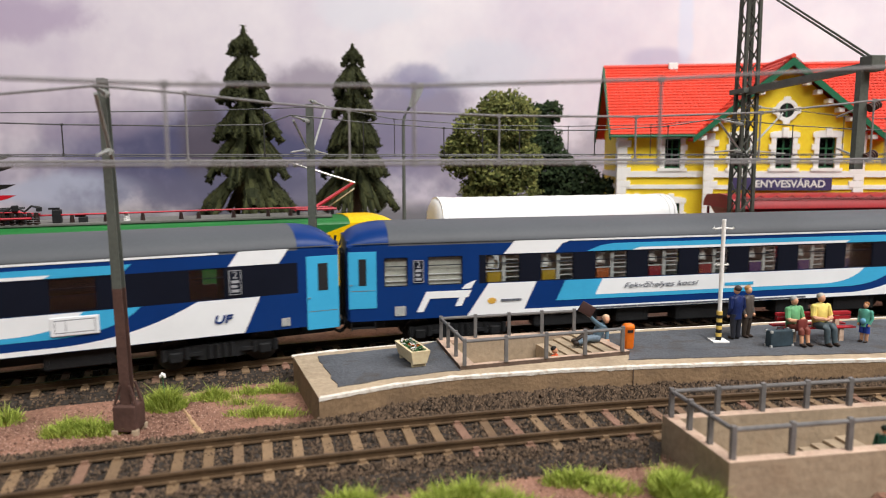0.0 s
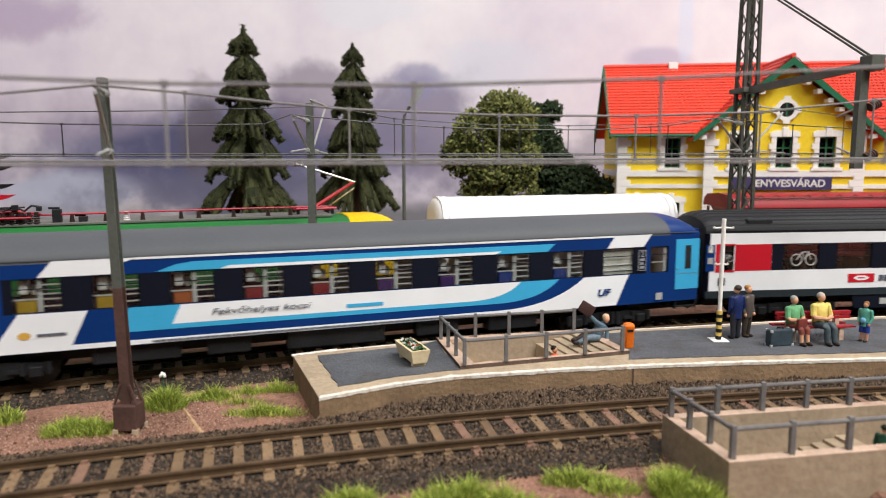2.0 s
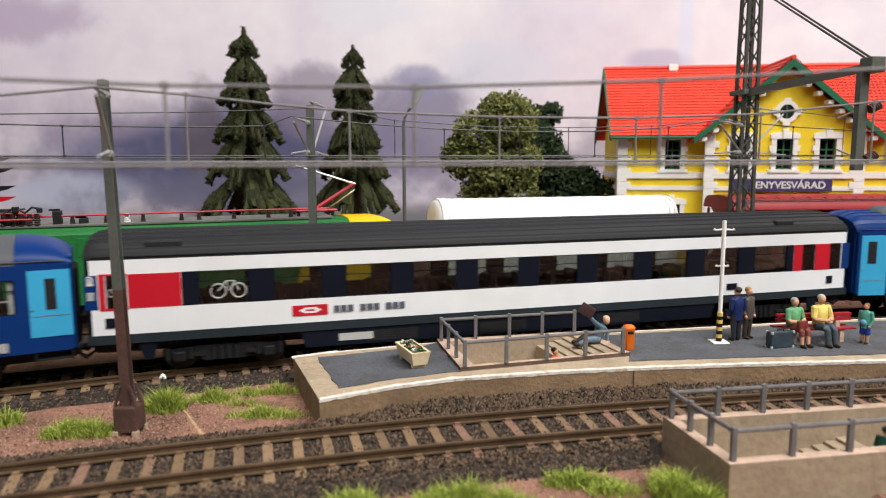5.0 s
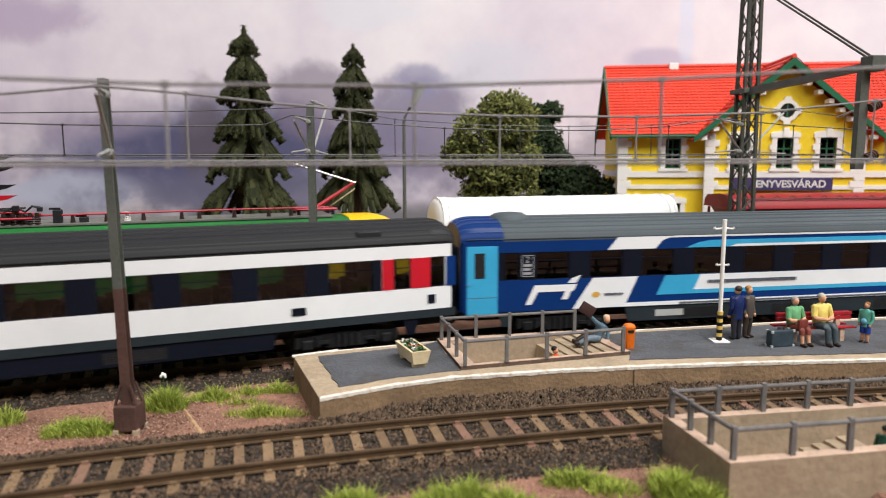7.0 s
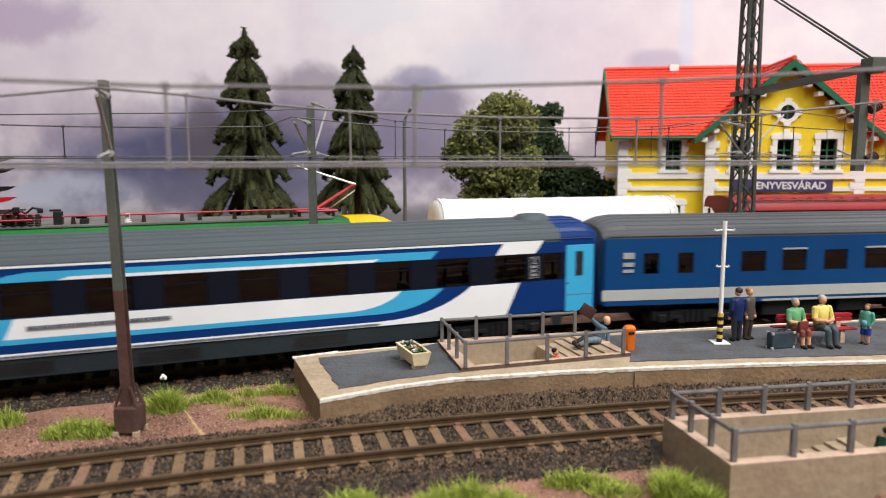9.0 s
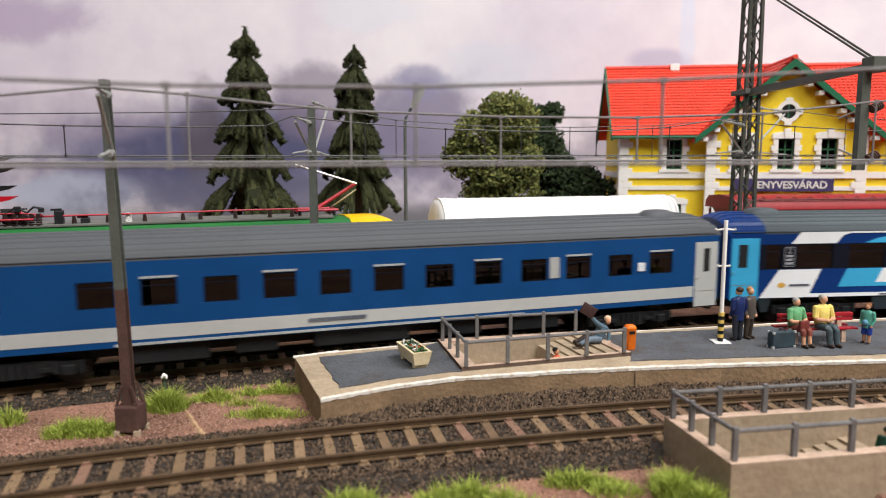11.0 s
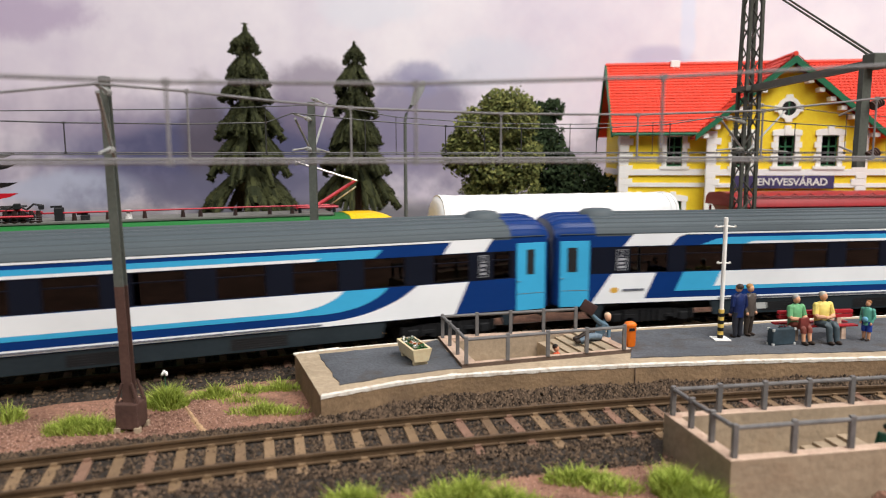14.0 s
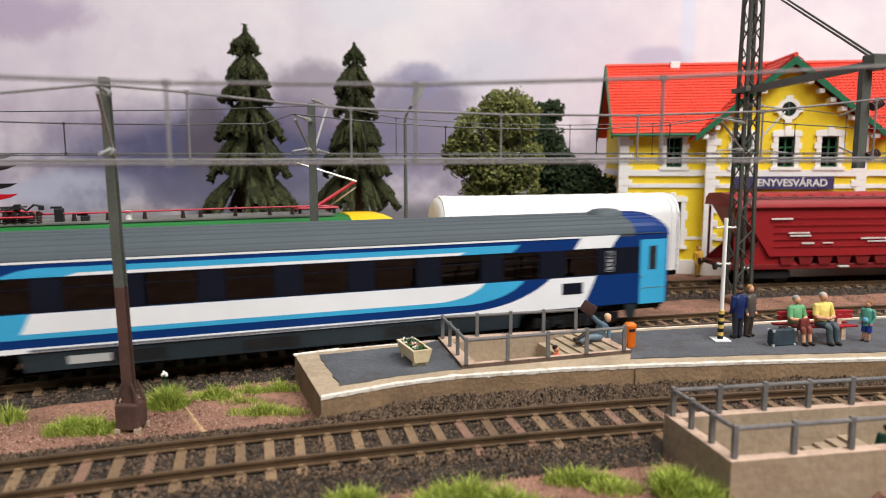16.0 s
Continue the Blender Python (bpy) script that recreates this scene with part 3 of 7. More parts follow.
def roof_profile(ridged):
    base = [(-16.2, ZC - 0.2), (-16.15, 39.4), (-15.6, 40.9), (-14.2, 42.6), (-11.5, 44.3), (-8, 45.5), (-4, 46.3), (0, ZR)]
    pts = []
    if ridged:
        for (a, b) in zip(base[:-1], base[1:]):
            pts.append(a)
            if a[0] > -15.9:
                mx, mz = (a[0] * 0.55 + b[0] * 0.45), (a[1] * 0.55 + b[1] * 0.45)
                pts += [(mx - 0.3, mz - 0.05), (mx - 0.14, mz + 0.46), (mx + 0.14, mz + 0.54), (mx + 0.35, mz + 0.08)]
        pts.append(base[-1])
    else:
        pts = base
    return pts + [(-y, z) for y, z in reversed(pts[:-1])]


def mirror_side(bm):
    bmesh.ops.rotate(bm, verts=bm.verts, cent=(0, 0, 0), matrix=Matrix.Rotation(math.pi, 3, "Z"))


def coach(spec):
    top = thing("railway_coach", spec["label"], "railway coach", group="coaches of the passing train")
    body, ridged = spec["body"], spec["ridged"]
    dome = spec.get("dome", 3.0)
    zw0, zw1, zb = spec.get("zw0", ZW0), spec.get("zw1", ZW1), spec.get("zb", ZB)
    up = spec.get("upper", body)
    wins = spec["windows"]
    # side walls, both sides
    for sgn in (0, 1):
        bm = B()
        box(bm, -L2 + 1, L2 - 1, -16.2, -15.4, zb, zw0)
        box(bm, -L2 + 1, L2 - 1, -16.2, -15.4, zw1, ZC, mi=1)
        if sgn:
            mirror_side(bm)
        part("side_wall", bm, [body, up], top)
        edges = [-L2 + 1] + [v for w in wins for v in w] + [L2 - 1]
        b0, b1 = spec["band"]
        for x0, x1 in zip(edges[::2], edges[1::2]):
            for lo, hi, dark in ((x0, min(x1, b0), False), (max(x0, b0), min(x1, b1), True), (max(x0, b1), x1, False)):
                if hi - lo > 0.05:
                    bm = B()
                    box(bm, lo, hi, -16.2, -15.4, zw0, zw1)
                    if sgn:
                        mirror_side(bm)
                    part("window_pillar", bm, M_BAND if dark else body, top)
        for w in wins:
            bm = B()
            box(bm, w[0], w[1], -15.75, -15.6, zw0, zw1)
            if sgn:
                mirror_side(bm)
            pane = part("window_pane", bm, spec["glass"], top)
            pane.visible_shadow = not spec.get("lit", False)
            if not sgn:
                bm = B()
                t = 0.32
                zi = zw0 + (zw1 - zw0) * spec.get("transom", 0.68)
                for q in ((w[0], w[1], zw0, zw0 + t), (w[0], w[1], zw1 - t, zw1), (w[0], w[0] + t, zw0, zw1), (w[1] - t, w[1], zw0, zw1), (w[0], w[1], zi, zi + 0.3)):
                    box(bm, q[0], q[1], -16.0, -15.76, q[2], q[3])
                part("window_frame", bm, spec.get("frame", M_BAND), pane)
    # end walls and floor
    for sx in (-1, 1):
        bm = B()
        box(bm, sx * L2 - 0.6, sx * L2 + 0.6, -14.6, 14.6, zb, 40.8, bevel=0.4)
        for sy in (-1, 1):
            box(bm, sx * (L2 - 1) - 0.9, sx * (L2 - 1) + 0.9, sy * 15.4 - 0.7, sy * 15.4 + 0.7, zb, ZC, bevel=0.3)
        part("end_wall", bm, spec.get("endcol", body), top)
        bm = B()
        box(bm, sx * (L2 + 1.0) - 0.9, sx * (L2 + 1.0) + 0.9, -7, 7, 10, 36, bevel=0.7)
        part("gangway_bellows", bm, M_RUBBER, top)
        for sy in (-1, 1):
            bm = B()
            tube(bm, [(sx * (L2 - 0.5), sy * 10, 10.6), (sx * (L2 + 1.2), sy * 10, 10.6)], 0.8, 8)
            tube(bm, [(sx * (L2 + 1.2), sy * 10, 10.6), (sx * (L2 + 1.7), sy * 10, 10.6)], 2.0, 12)
            part("buffer", bm, M_UNDER, top)
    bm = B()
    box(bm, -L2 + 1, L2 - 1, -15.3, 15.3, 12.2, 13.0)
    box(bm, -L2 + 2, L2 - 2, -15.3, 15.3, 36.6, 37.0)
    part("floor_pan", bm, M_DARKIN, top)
    # roof, with ends of their own colour
    prof = roof_profile(ridged)
    e0 = spec.get("roof_end", 16.0)

    def ring(x):
        reach = 15.0 if dome > 5 else dome * 3.2
        d = min(1.0, max(0.0, abs(x) - (L2 + 0.6 - reach)) / reach)
        k = (1 - math.sqrt(max(0.0, 1 - d * d * 0.97))) * dome * 1.1
        return [(x, y * (1 - 0.05 * d ** 3), z - k * max(0, (z - ZC)) / (ZR - ZC) * 1.0) for y, z in prof]
    bm = B()
    loft(bm, [ring(-L2 + e0), ring(0), ring(L2 - e0)])
    part("roof", bm, spec["roof"], top, smooth=not ridged)
    for sx in (-1, 1):
        bm = B()
        loft(bm, [ring(sx * (L2 + 0.6 - (e0 + 0.55) * (1 - k / 8.0))) for k in range(9)])
        part("roof_end", bm, spec["roof_end_mat"], top, smooth=True)
    for x0 in spec.get("vents", ()):
        bm = B()
        loft(bm, [[(x0 + 7.5 * k * math.cos(a), 5.2 * k * math.sin(a) - 2, z) for a in [math.pi * j / 7 for j in range(14)]] for k, z in ((1.12, 45.6), (1.0, 47.3), (0.75, 48.4), (0.4, 48.7))])
        part("roof_ventilator", bm, spec["roof"], top, smooth=True)
    for x0, x1 in spec.get("boxes", ()):
        bm = B()
        box(bm, x0, x1, -14.9, -9.5, 39.5, 44.2, bevel=0.5)
        part("roof_duct", bm, spec["roof"], top)
    # doors
    for x0, x1, z0, z1, m, wx0, wx1 in spec["doors"]:
        bm = B()
        box(bm, x0, x1, -16.38, -16.18, z0, z1, bevel=0.07)
        door = part("door", bm, m, top)
        bm = B()
        box(bm, wx0, wx1, -16.46, -16.37, z1 - 12.2, z1 - 2.6, bevel=0.04)
        part("door_window", bm, M_RUBBER, door)
        bm = B()
        box(bm, x0 + 0.5, x0 + 1.2, -16.75, -16.38, (z0 + z1) / 2 - 1.8, (z0 + z1) / 2 - 1.4)
        box(bm, x0 + 0.7, x1 - 0.7, -16.44, -16.38, z0 + 6.4, z0 + 6.6)
        part("door_handle", bm, M_STEEL, door)
        if z0 > 13:
            bm = B()
            for k, zz in enumerate((8.6, 12.0)):
                box(bm, x0 + 1, x1 - 0.5, -15.8, -12, zz, zz + 0.5)
            box(bm, x0 + 0.8, x0 + 1.2, -15.8, -12, 8, 13.8)
            box(bm, x1 - 0.7, x1 - 0.3, -15.8, -12, 8, 13.8)
            part("step", bm, M_UNDER, top)
    # paint panels, slightly proud
    for k, (m, poly) in enumerate(spec["paint"]):
        bm = B()
        prism(bm, poly, -16.3 - 0.012 * k, -16.15)
        part("livery_panel", bm, m, top)
    if spec.get("hatch"):
        x0, x1, z0, z1 = spec["hatch"]
        bm = B()
        box(bm, x0 - 1.2, x1 + 1.2, -16.75, -16.2, z0 - 1.0, z1 + 0.9, bevel=0.3)
        hat = part("side_hatch", bm, M_WHITE, top, "white raised service hatch")
        bm = B()
        for q in ((x0, x1, z0, z0 + 0.18), (x0, x1, z1 - 0.18, z1), (x0, x0 + 0.18, z0, z1), (x1 - 0.18, x1, z0, z1), (x0 + 3, x0 + 3.15, z0, z1)):
            box(bm, q[0], q[1], -16.8, -16.7, q[2], q[3])
        part("hatch_seam", bm, M_INK, hat)
    # couplings and hoses between the coaches, rain strips along the roof
    for sx in (-1, 1):
        bm = B()
        box(bm, sx * (L2 - 2) - 2.2, sx * (L2 - 2) + 2.2, -5, 5, 6.2, 10.4, bevel=0.5)
        tube(bm, [(sx * (L2 - 1), 0, 8), (sx * (L2 + 3.4), 0, 8)], 1.1, 8)
        for y in (-6.5, -4, 4, 6.5):
            tube(bm, [(sx * (L2 - 0.5), y, 9.6), (sx * (L2 + 1.4), y, 6.6), (sx * (L2 + 3.2), y, 5.6)], 0.45, 6)
        box(bm, sx * (L2 - 7) - 6, sx * (L2 - 7) + 6, -13.6, 13.6, 8.2, 11.8, bevel=0.4)
        part("coupling", bm, M_UNDER, top)
    for sy in (-1, 1):
        bm = B()
        box(bm, -L2 + 1.5, L2 - 1.5, sy * 16.32 - 0.1, sy * 16.32 + 0.1, 39.45, 39.75)
        part("rain_strip", bm, spec["roof"], top)
    # number boards and small print
    for x0, x1, z0, z1 in spec.get("boards", ()):
        bm = B()
        box(bm, x0, x1, -16.62, -16.3, z0, z1, bevel=0.05)
        brd = part("number_board", bm, M_BAND, top)
        bm = B()
        for a in (x0, x1 - 0.22):
            box(bm, a, a + 0.22, -16.68, -16.61, z0, z1)
        for zz in (z0 + 0.0, z1 - 0.2):
            box(bm, x0, x1, -16.68, -16.61, zz, zz + 0.2)
        for j in range(3):
            zz = z0 + 0.8 + j * 1.55
            box(bm, x0 + 0.8, x1 - 0.8 - 0.5 * (j == 1), -16.68, -16.61, zz, zz + 0.95)
        lettering("2", 3.4, M_BOARD, brd, pose((x0 + x1) / 2 * MM, -16.66 * MM, (z1 - 1.7) * MM, 90, 0, 0), 0.03)
        part("print", bm, M_BOARD, brd)
    for x0, x1, z0, z1, m in spec.get("print", ()):
        bm = B()
        x = x0
        while x < x1:
            w = min(x1 - x, rnd.uniform(0.7, 1.6))
            box(bm, x, x + w * 0.8, -16.62, -16.3, z0, z1)
            x += w
        part("print", bm, m, top)
    # inside
    for i, w in enumerate(wins):
        x0, x1 = w
        if spec.get("lit"):
            if i in (0, 1, len(wins) - 2):
                bm = B()
                box(bm, x0 - 0.5, x1 + 0.5, -14.9, -14.4, 20, 36)
                part("washroom_partition", bm, M_FROST, top)
                bm = B()
                for zz in (25.4, 27.6):
                    box(bm, x0, x1, -15.4, -15.1, zz, zz + 0.35)
                part("window_bar", bm, M_CURTAIN, top)
                continue
            bm = B()
            box(bm, x1 + 1.0, x1 + 1.8, -12, 14, 13, 36)
            part("partition", bm, M_CURTAIN, top)
            if 1 < i < len(wins) - 1:
                bm = B()
                box(bm, x0 + 1.2, x0 + 6.6, -15.3, -8, 18, 27.6, bevel=0.3)
                part("seat", bm, M_SEATS[(0, 0, 0, 0, 1, 2, 2, 3, 3, 4, 4, 5, 5)[min(12, i)]], top)
                bm = B()
                box(bm, x0 + 1.6, x0 + 4.2, -14.2, -11, 29.2, 33.4, bevel=0.5)
                box(bm, x0 + 4.6, x0 + 6.2, -12.5, -10, 28.6, 31.6, bevel=0.5)
                part("pillow", bm, M_CURTAIN, top)
            bm = B()
            box(bm, x0 + 6.9, x0 + 8.2, -15.45, -14.6, 20, 34.2)
            for zz in (25.4, 27.6, 29.2, 30.6, 32.0):
                box(bm, x0 + 8.2, x1 - 0.4, -15.45, -15.1, zz, zz + 0.4)
            box(bm, x0 + 0.4, x0 + 7.0, -15.45, -15.1, 27.7, 28.1)
            part("berth_frame", bm, M_LGREY, top)
        elif spec.get("clear"):
            # seats and partitions below carry the interior shade in their colour
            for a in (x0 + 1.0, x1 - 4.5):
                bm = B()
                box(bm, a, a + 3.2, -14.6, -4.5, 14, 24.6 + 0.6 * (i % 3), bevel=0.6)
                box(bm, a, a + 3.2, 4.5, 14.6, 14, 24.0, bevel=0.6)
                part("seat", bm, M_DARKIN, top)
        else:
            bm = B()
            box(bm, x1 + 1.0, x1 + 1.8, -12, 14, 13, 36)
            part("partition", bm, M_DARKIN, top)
    # underframe
    bm = B()
    box(bm, -L2 + 3, L2 - 3, -9, 9, 7.0, 12)
    part("underframe", bm, M_UNDER, top)
    if spec.get("skirt"):
        for sgn in (0, 1):
            bm = B()
            for x0, x1 in ((-L2 + 14, -L2 + 20), (-83, 83), (L2 - 20, L2 - 14)):
                prism(bm, [(x0, 11.6), (x1, 11.6), (x1 - 1.5, 5.6), (x0 + 1.5, 5.6)], -15.9, -15.2)
            if sgn:
                mirror_side(bm)
            part("skirt", bm, spec["skirt"], top)
        for x0 in (-60, -18, 30):
            bm = B()
            box(bm, x0 - 0.3, x0 + 18.3, -15.93, -15.85, 6.4, 10.2)
            for k in range(5):
                box(bm, x0, x0 + 18, -16.0, -15.9, 6.6 + k * 0.8, 6.9 + k * 0.8)
            part("skirt_louvre", bm, M_UNDER, top)
        bm = B()
        box(bm, -70, -58, -16.02, -15.86, 7.2, 9.8)
        part("data_plate", bm, M_LGREY, top)
    else:
        for x0, x1 in ((-78, -52), (-44, -30), (-18, 16), (28, 44), (56, 76)):
            bm = B()
            box(bm, x0, x1, -14.2, -7.5, 5.0 + rnd.uniform(0, 1.2), 11.4, bevel=0.4)
            box(bm, x0 + 1, x0 + 1.5, -14.4, -14.1, 5.6, 10.8)
            box(bm, x1 - 2, x1 - 1.5, -14.4, -14.1, 5.6, 10.8)
            part("equipment_box", bm, M_UNDER, top)
    for sx in (-1, 1):
        bogie(top, sx * 108)
    return top


WHEEL = None
WHEELS = []


def bogie(top, x):
    global WHEEL
    bm = B()
    for sy in (-1, 1):
        y0, y1 = sorted((sy * 12.4, sy * 13.9))
        loft(bm, [[(x + a, y, z) for a, z in ((-19, 5.2), (-15.5, 4.2), (-10, 4.6), (-6, 3.4), (6, 3.4), (10, 4.6), (15.5, 4.2), (19, 5.2), (18.5, 7.6), (8, 8.6), (-8, 8.6), (-18.5, 7.6))] for y in (y0, y1)])
        for a in (-14.4, 14.4):
            y2, y3 = sorted((sy * 13.8, sy * 15.0))
            box(bm, x + a - 1.9, x + a + 1.9, y2, y3, 3.6, 7.0, bevel=0.4)
            for d in (-3.6, 3.6):
                tube(bm, [(x + a + d, sy * 14.2, 4.4), (x + a + d, sy * 14.2, 8.2)], 0.9, 8)
        for d in (-3.6, -1.2, 1.2, 3.6):
            tube(bm, [(x + d, sy * 14.3, 3.8), (x + d, sy * 14.3, 8.4)], 0.8, 8)
        y2, y3 = sorted((sy * 13.9, sy * 14.8))
        box(bm, x - 10.5, x - 6.5, y2, y3, 5.2, 6.4)
        box(bm, x + 6.5, x + 10.5, y2, y3, 5.2, 6.4)
    box(bm, x - 4, x + 4, -13, 13, 6, 8.8)
    bog = part("bogie", bm, M_UNDER, top)
    if WHEEL is None:
        bm = B()
        for sy in (-1, 1):
            tube(bm, [(0, sy * 7.2, 0), (0, sy * 7.7, 0)], 5.9, 24)
            tube(bm, [(0, sy * 7.7, 0), (0, sy * 9.9, 0)], 5.3, 24)
            tube(bm, [(0, sy * 9.9, 0), (0, sy * 10.1, 0)], 4.0, 16)
        for k in range(4):
            a = k * math.pi / 2
            tube(bm, [(0, -10.25, 0), (3.8 * math.cos(a), -10.25, 3.8 * math.sin(a))], 0.35, 5)
        tube(bm, [(0, -12.5, 0), (0, 12.5, 0)], 0.9, 8)
        WHEEL = mesh_of("wheelset", bm, M_WHEEL)
    for a in (-14.4, 14.4):
        w = new("wheelset", WHEEL)
        w.parent = bog
        w.matrix_basis = pose((x + a) * MM, 0, 5.3 * MM)
        WHEELS.append((w, x + a))
    return bog


def sweep_livery(xl, xc, xw, xu, right=95, zlo=11.7, arch=True):
    """Sweeping white and light blue panels: xl left low panel, xc light blue start, xw white start, xu upper left panel."""
    bend = lambda a, b, c: [tuple(a[q] * (1 - t) ** 2 + 2 * b[q] * t * (1 - t) + c[q] * t * t for q in (0, 1)) for t in [k / 10 for k in range(11)]]
    p = [(M_CYAN, [(xc, 15.9)] + bend((60, 15.9), (77, 16.3), (84, 23.6)) + [(xc + 3.6, 23.6)]),
         (M_WHITE, [(xw, 17.5)] + bend((48, 17.5), (62, 17.6), (68, 23.6)) + [(xw + 2.8, 23.6)]),
         (M_WHITE, [(60, zlo)] + bend((60, 13.2), (82, 13.4), (right, 23.6)) + [(right + 20, 23.6), (right + 14.5, zlo)]),
         (M_WHITE, [(xl, zlo), (xl + 8.2, 23.6), (xl + 27, 23.6), (xl + 21.5, zlo)]),
         (M_WHITE, [(xl + 21, zlo), (60.2, zlo), (60.2, 13.2), (xl + 21.7, 13.2)]),
         (M_WHITE, [(xu, 34.5), (xu + 4.2, 39.3), (xu + 28, 39.3), (xu + 23, 37.8), (xu + 20, 34.5)]),
         (M_WHITE, [(xu + 27, 38.7), (108, 38.7), (108, 39.4), (xu + 27, 39.4)]),
         (M_CYAN, [(xu + 33, 34.5), (xu + 39, 36.6), (xu + 44, 37.3), (82, 37.3), (79, 34.5)]),
         (M_WHITE, [(xu + 52, 34.5), (xu + 55, 35.5), (60, 35.5), (58, 34.5)]),
         (M_WHITE, [(right + 10, 34.5), (right + 13.4, 39.3), (right + 30, 39.3), (right + 26.5, 34.5)])]
    if arch:
        a = xl - 19
        p += [(M_WHITE, [(a, 14.0), (a + 2.4, 14.0), (a + 5.0, 19.0), (a + 2.4, 19.0)]), (M_WHITE, [(a + 2.3, 18.8), (a + 3.6, 21.4), (a + 20.6, 21.4), (a + 19.3, 18.8)]),
              (M_WHITE, [(a + 14.5, 15.6), (a + 16.9, 15.6), (a + 18.4, 18.9), (a + 16.0, 18.9)]), (M_WHITE, [(a + 17, 22.0), (a + 20.4, 22.0), (a + 22.2, 25.0), (a + 18.4, 23.6)])]
    # round badge
    p += [(M_GOLD, [(xl + 9.5 + 1.8 * math.cos(j), 17.0 + 1.15 * math.sin(j)) for j in [0.7 * k for k in range(9)]])]
    return p


def coach_specs():
    step = [-98.2, -76.6, -54.4, -32.3, -10.2, 12.4, 35.3, 58.2, 81.2]
    w1 = [(-135.8, -127.2), (-119.8, -106.8)] + [(x, x + 13.6) for x in step] + [(103.2, 117.2), (124.8, 133.6)]
    couch = dict(label="blue, white and light blue couchette coach with a smooth grey roof", body=M_NAVY, band=(-100.5, 123), windows=w1, glass=M_GLASS, roof=M_ROOF,
                 roof_end_mat=M_NAVY, roof_end=14.5, dome=6.0, ridged=False, lit=True, clear=True, doors=[(-148.6, -138.6, 16.2, 36.8, M_CYAN, -145.0, -142.2), (137.0, 148.4, 16.2, 36.8, M_CYAN, 141.5, 144.4)],
                 paint=sweep_livery(-105, -70, -54, -91) + [(M_CYAN, [(2, 18.6), (15, 18.6), (15, 19.8), (2, 19.8)])],
                 boards=[(-125.2, -121.4, 25, 33.2), (119.0, 122.6, 25, 33.2)], print=[(-92, -84, 16.6, 17.4, M_INK), (-60, 40, 12.1, 12.7, M_INK), (-132, -128, 13, 16.5, M_LGREY), (128, 131, 12.6, 15.4, M_LGREY)])
    diner = dict(couch, label="blue, white and light blue sleeping coach with a smooth grey roof",
                 windows=[(-118, -106), (-84, -71), (-50, -37), (-16, -3), (59, 72), (98.5, 109.8)], band=(-101, 134), lit=False, clear=False,
                 doors=[(137.0, 148.4, 10.2, 36.2, M_CYAN, 141.0, 144.6)], paint=sweep_livery(-105, -70, -54, -91, right=101), boards=[(111, 115, 25, 33.2)], hatch=(60, 71, 17.6, 21.6), boxes=())
    w3 = [(-132.5, -126.5), (-120, -106.6)] + [(x, x + 13.6) for x in step] + [(104.5, 118), (125, 132.5)]
    bistro = dict(label="blue, white and light blue express coach with a ribbed slate roof", body=M_NAVY, band=(-134.6, 134.6), windows=w3, glass=M_GLASSD, roof=M_ROOFB, roof_end_mat=M_NAVY,
                  roof_end=16, dome=2.2, ridged=True, doors=[(-147, -135, 10.9, 37.0, M_CYAN, -144, -140), (135, 147.4, 10.9, 37.0, M_CYAN, 139.2, 142.6)], paint=sweep_livery(-105, -70, -54, -91),
                  boards=[(-125.8, -121, 25, 33.2), (119, 122.8, 25, 33.2)], print=[(-92, -84, 16.6, 17.4, M_INK), (-48, -8, 20.0, 21.2, M_INK), (-60, 60, 12.1, 12.7, M_INK)], skirt=M_SKIRT, vents=(-127, 127))
    w5 = [(-118.5, -102), (-95, -78.5), (-70.5, -55), (-47.5, -31.5), (-23.5, -7.5), (1, 17.2), (26, 42), (50.5, 66.5), (75, 90.5), (101, 115.5)]
    saloon = dict(bistro, windows=[(-132, -125)] + w5 + [(125, 132.5)], label="white-banded blue saloon coach with a ribbed slate roof", paint=sweep_livery(-134, -99, -82, -121, arch=False),
                  boards=[(-124, -119.4, 25, 33.2), (119, 122.8, 25, 33.2)], print=[(-121, -112, 16.6, 17.4, M_INK), (-80, 60, 12.1, 12.7, M_INK)], vents=(-127, 127))
    saloon_b = dict(saloon, windows=w5, label="white-banded blue saloon coach with a dark hatch at the rear", paint=saloon["paint"] + [(M_BAND, [(100, 17.0), (109, 17.0), (109, 21.4), (100, 21.4)])])
    sx = [-115.5 + 24.06 * k for k in range(10)]
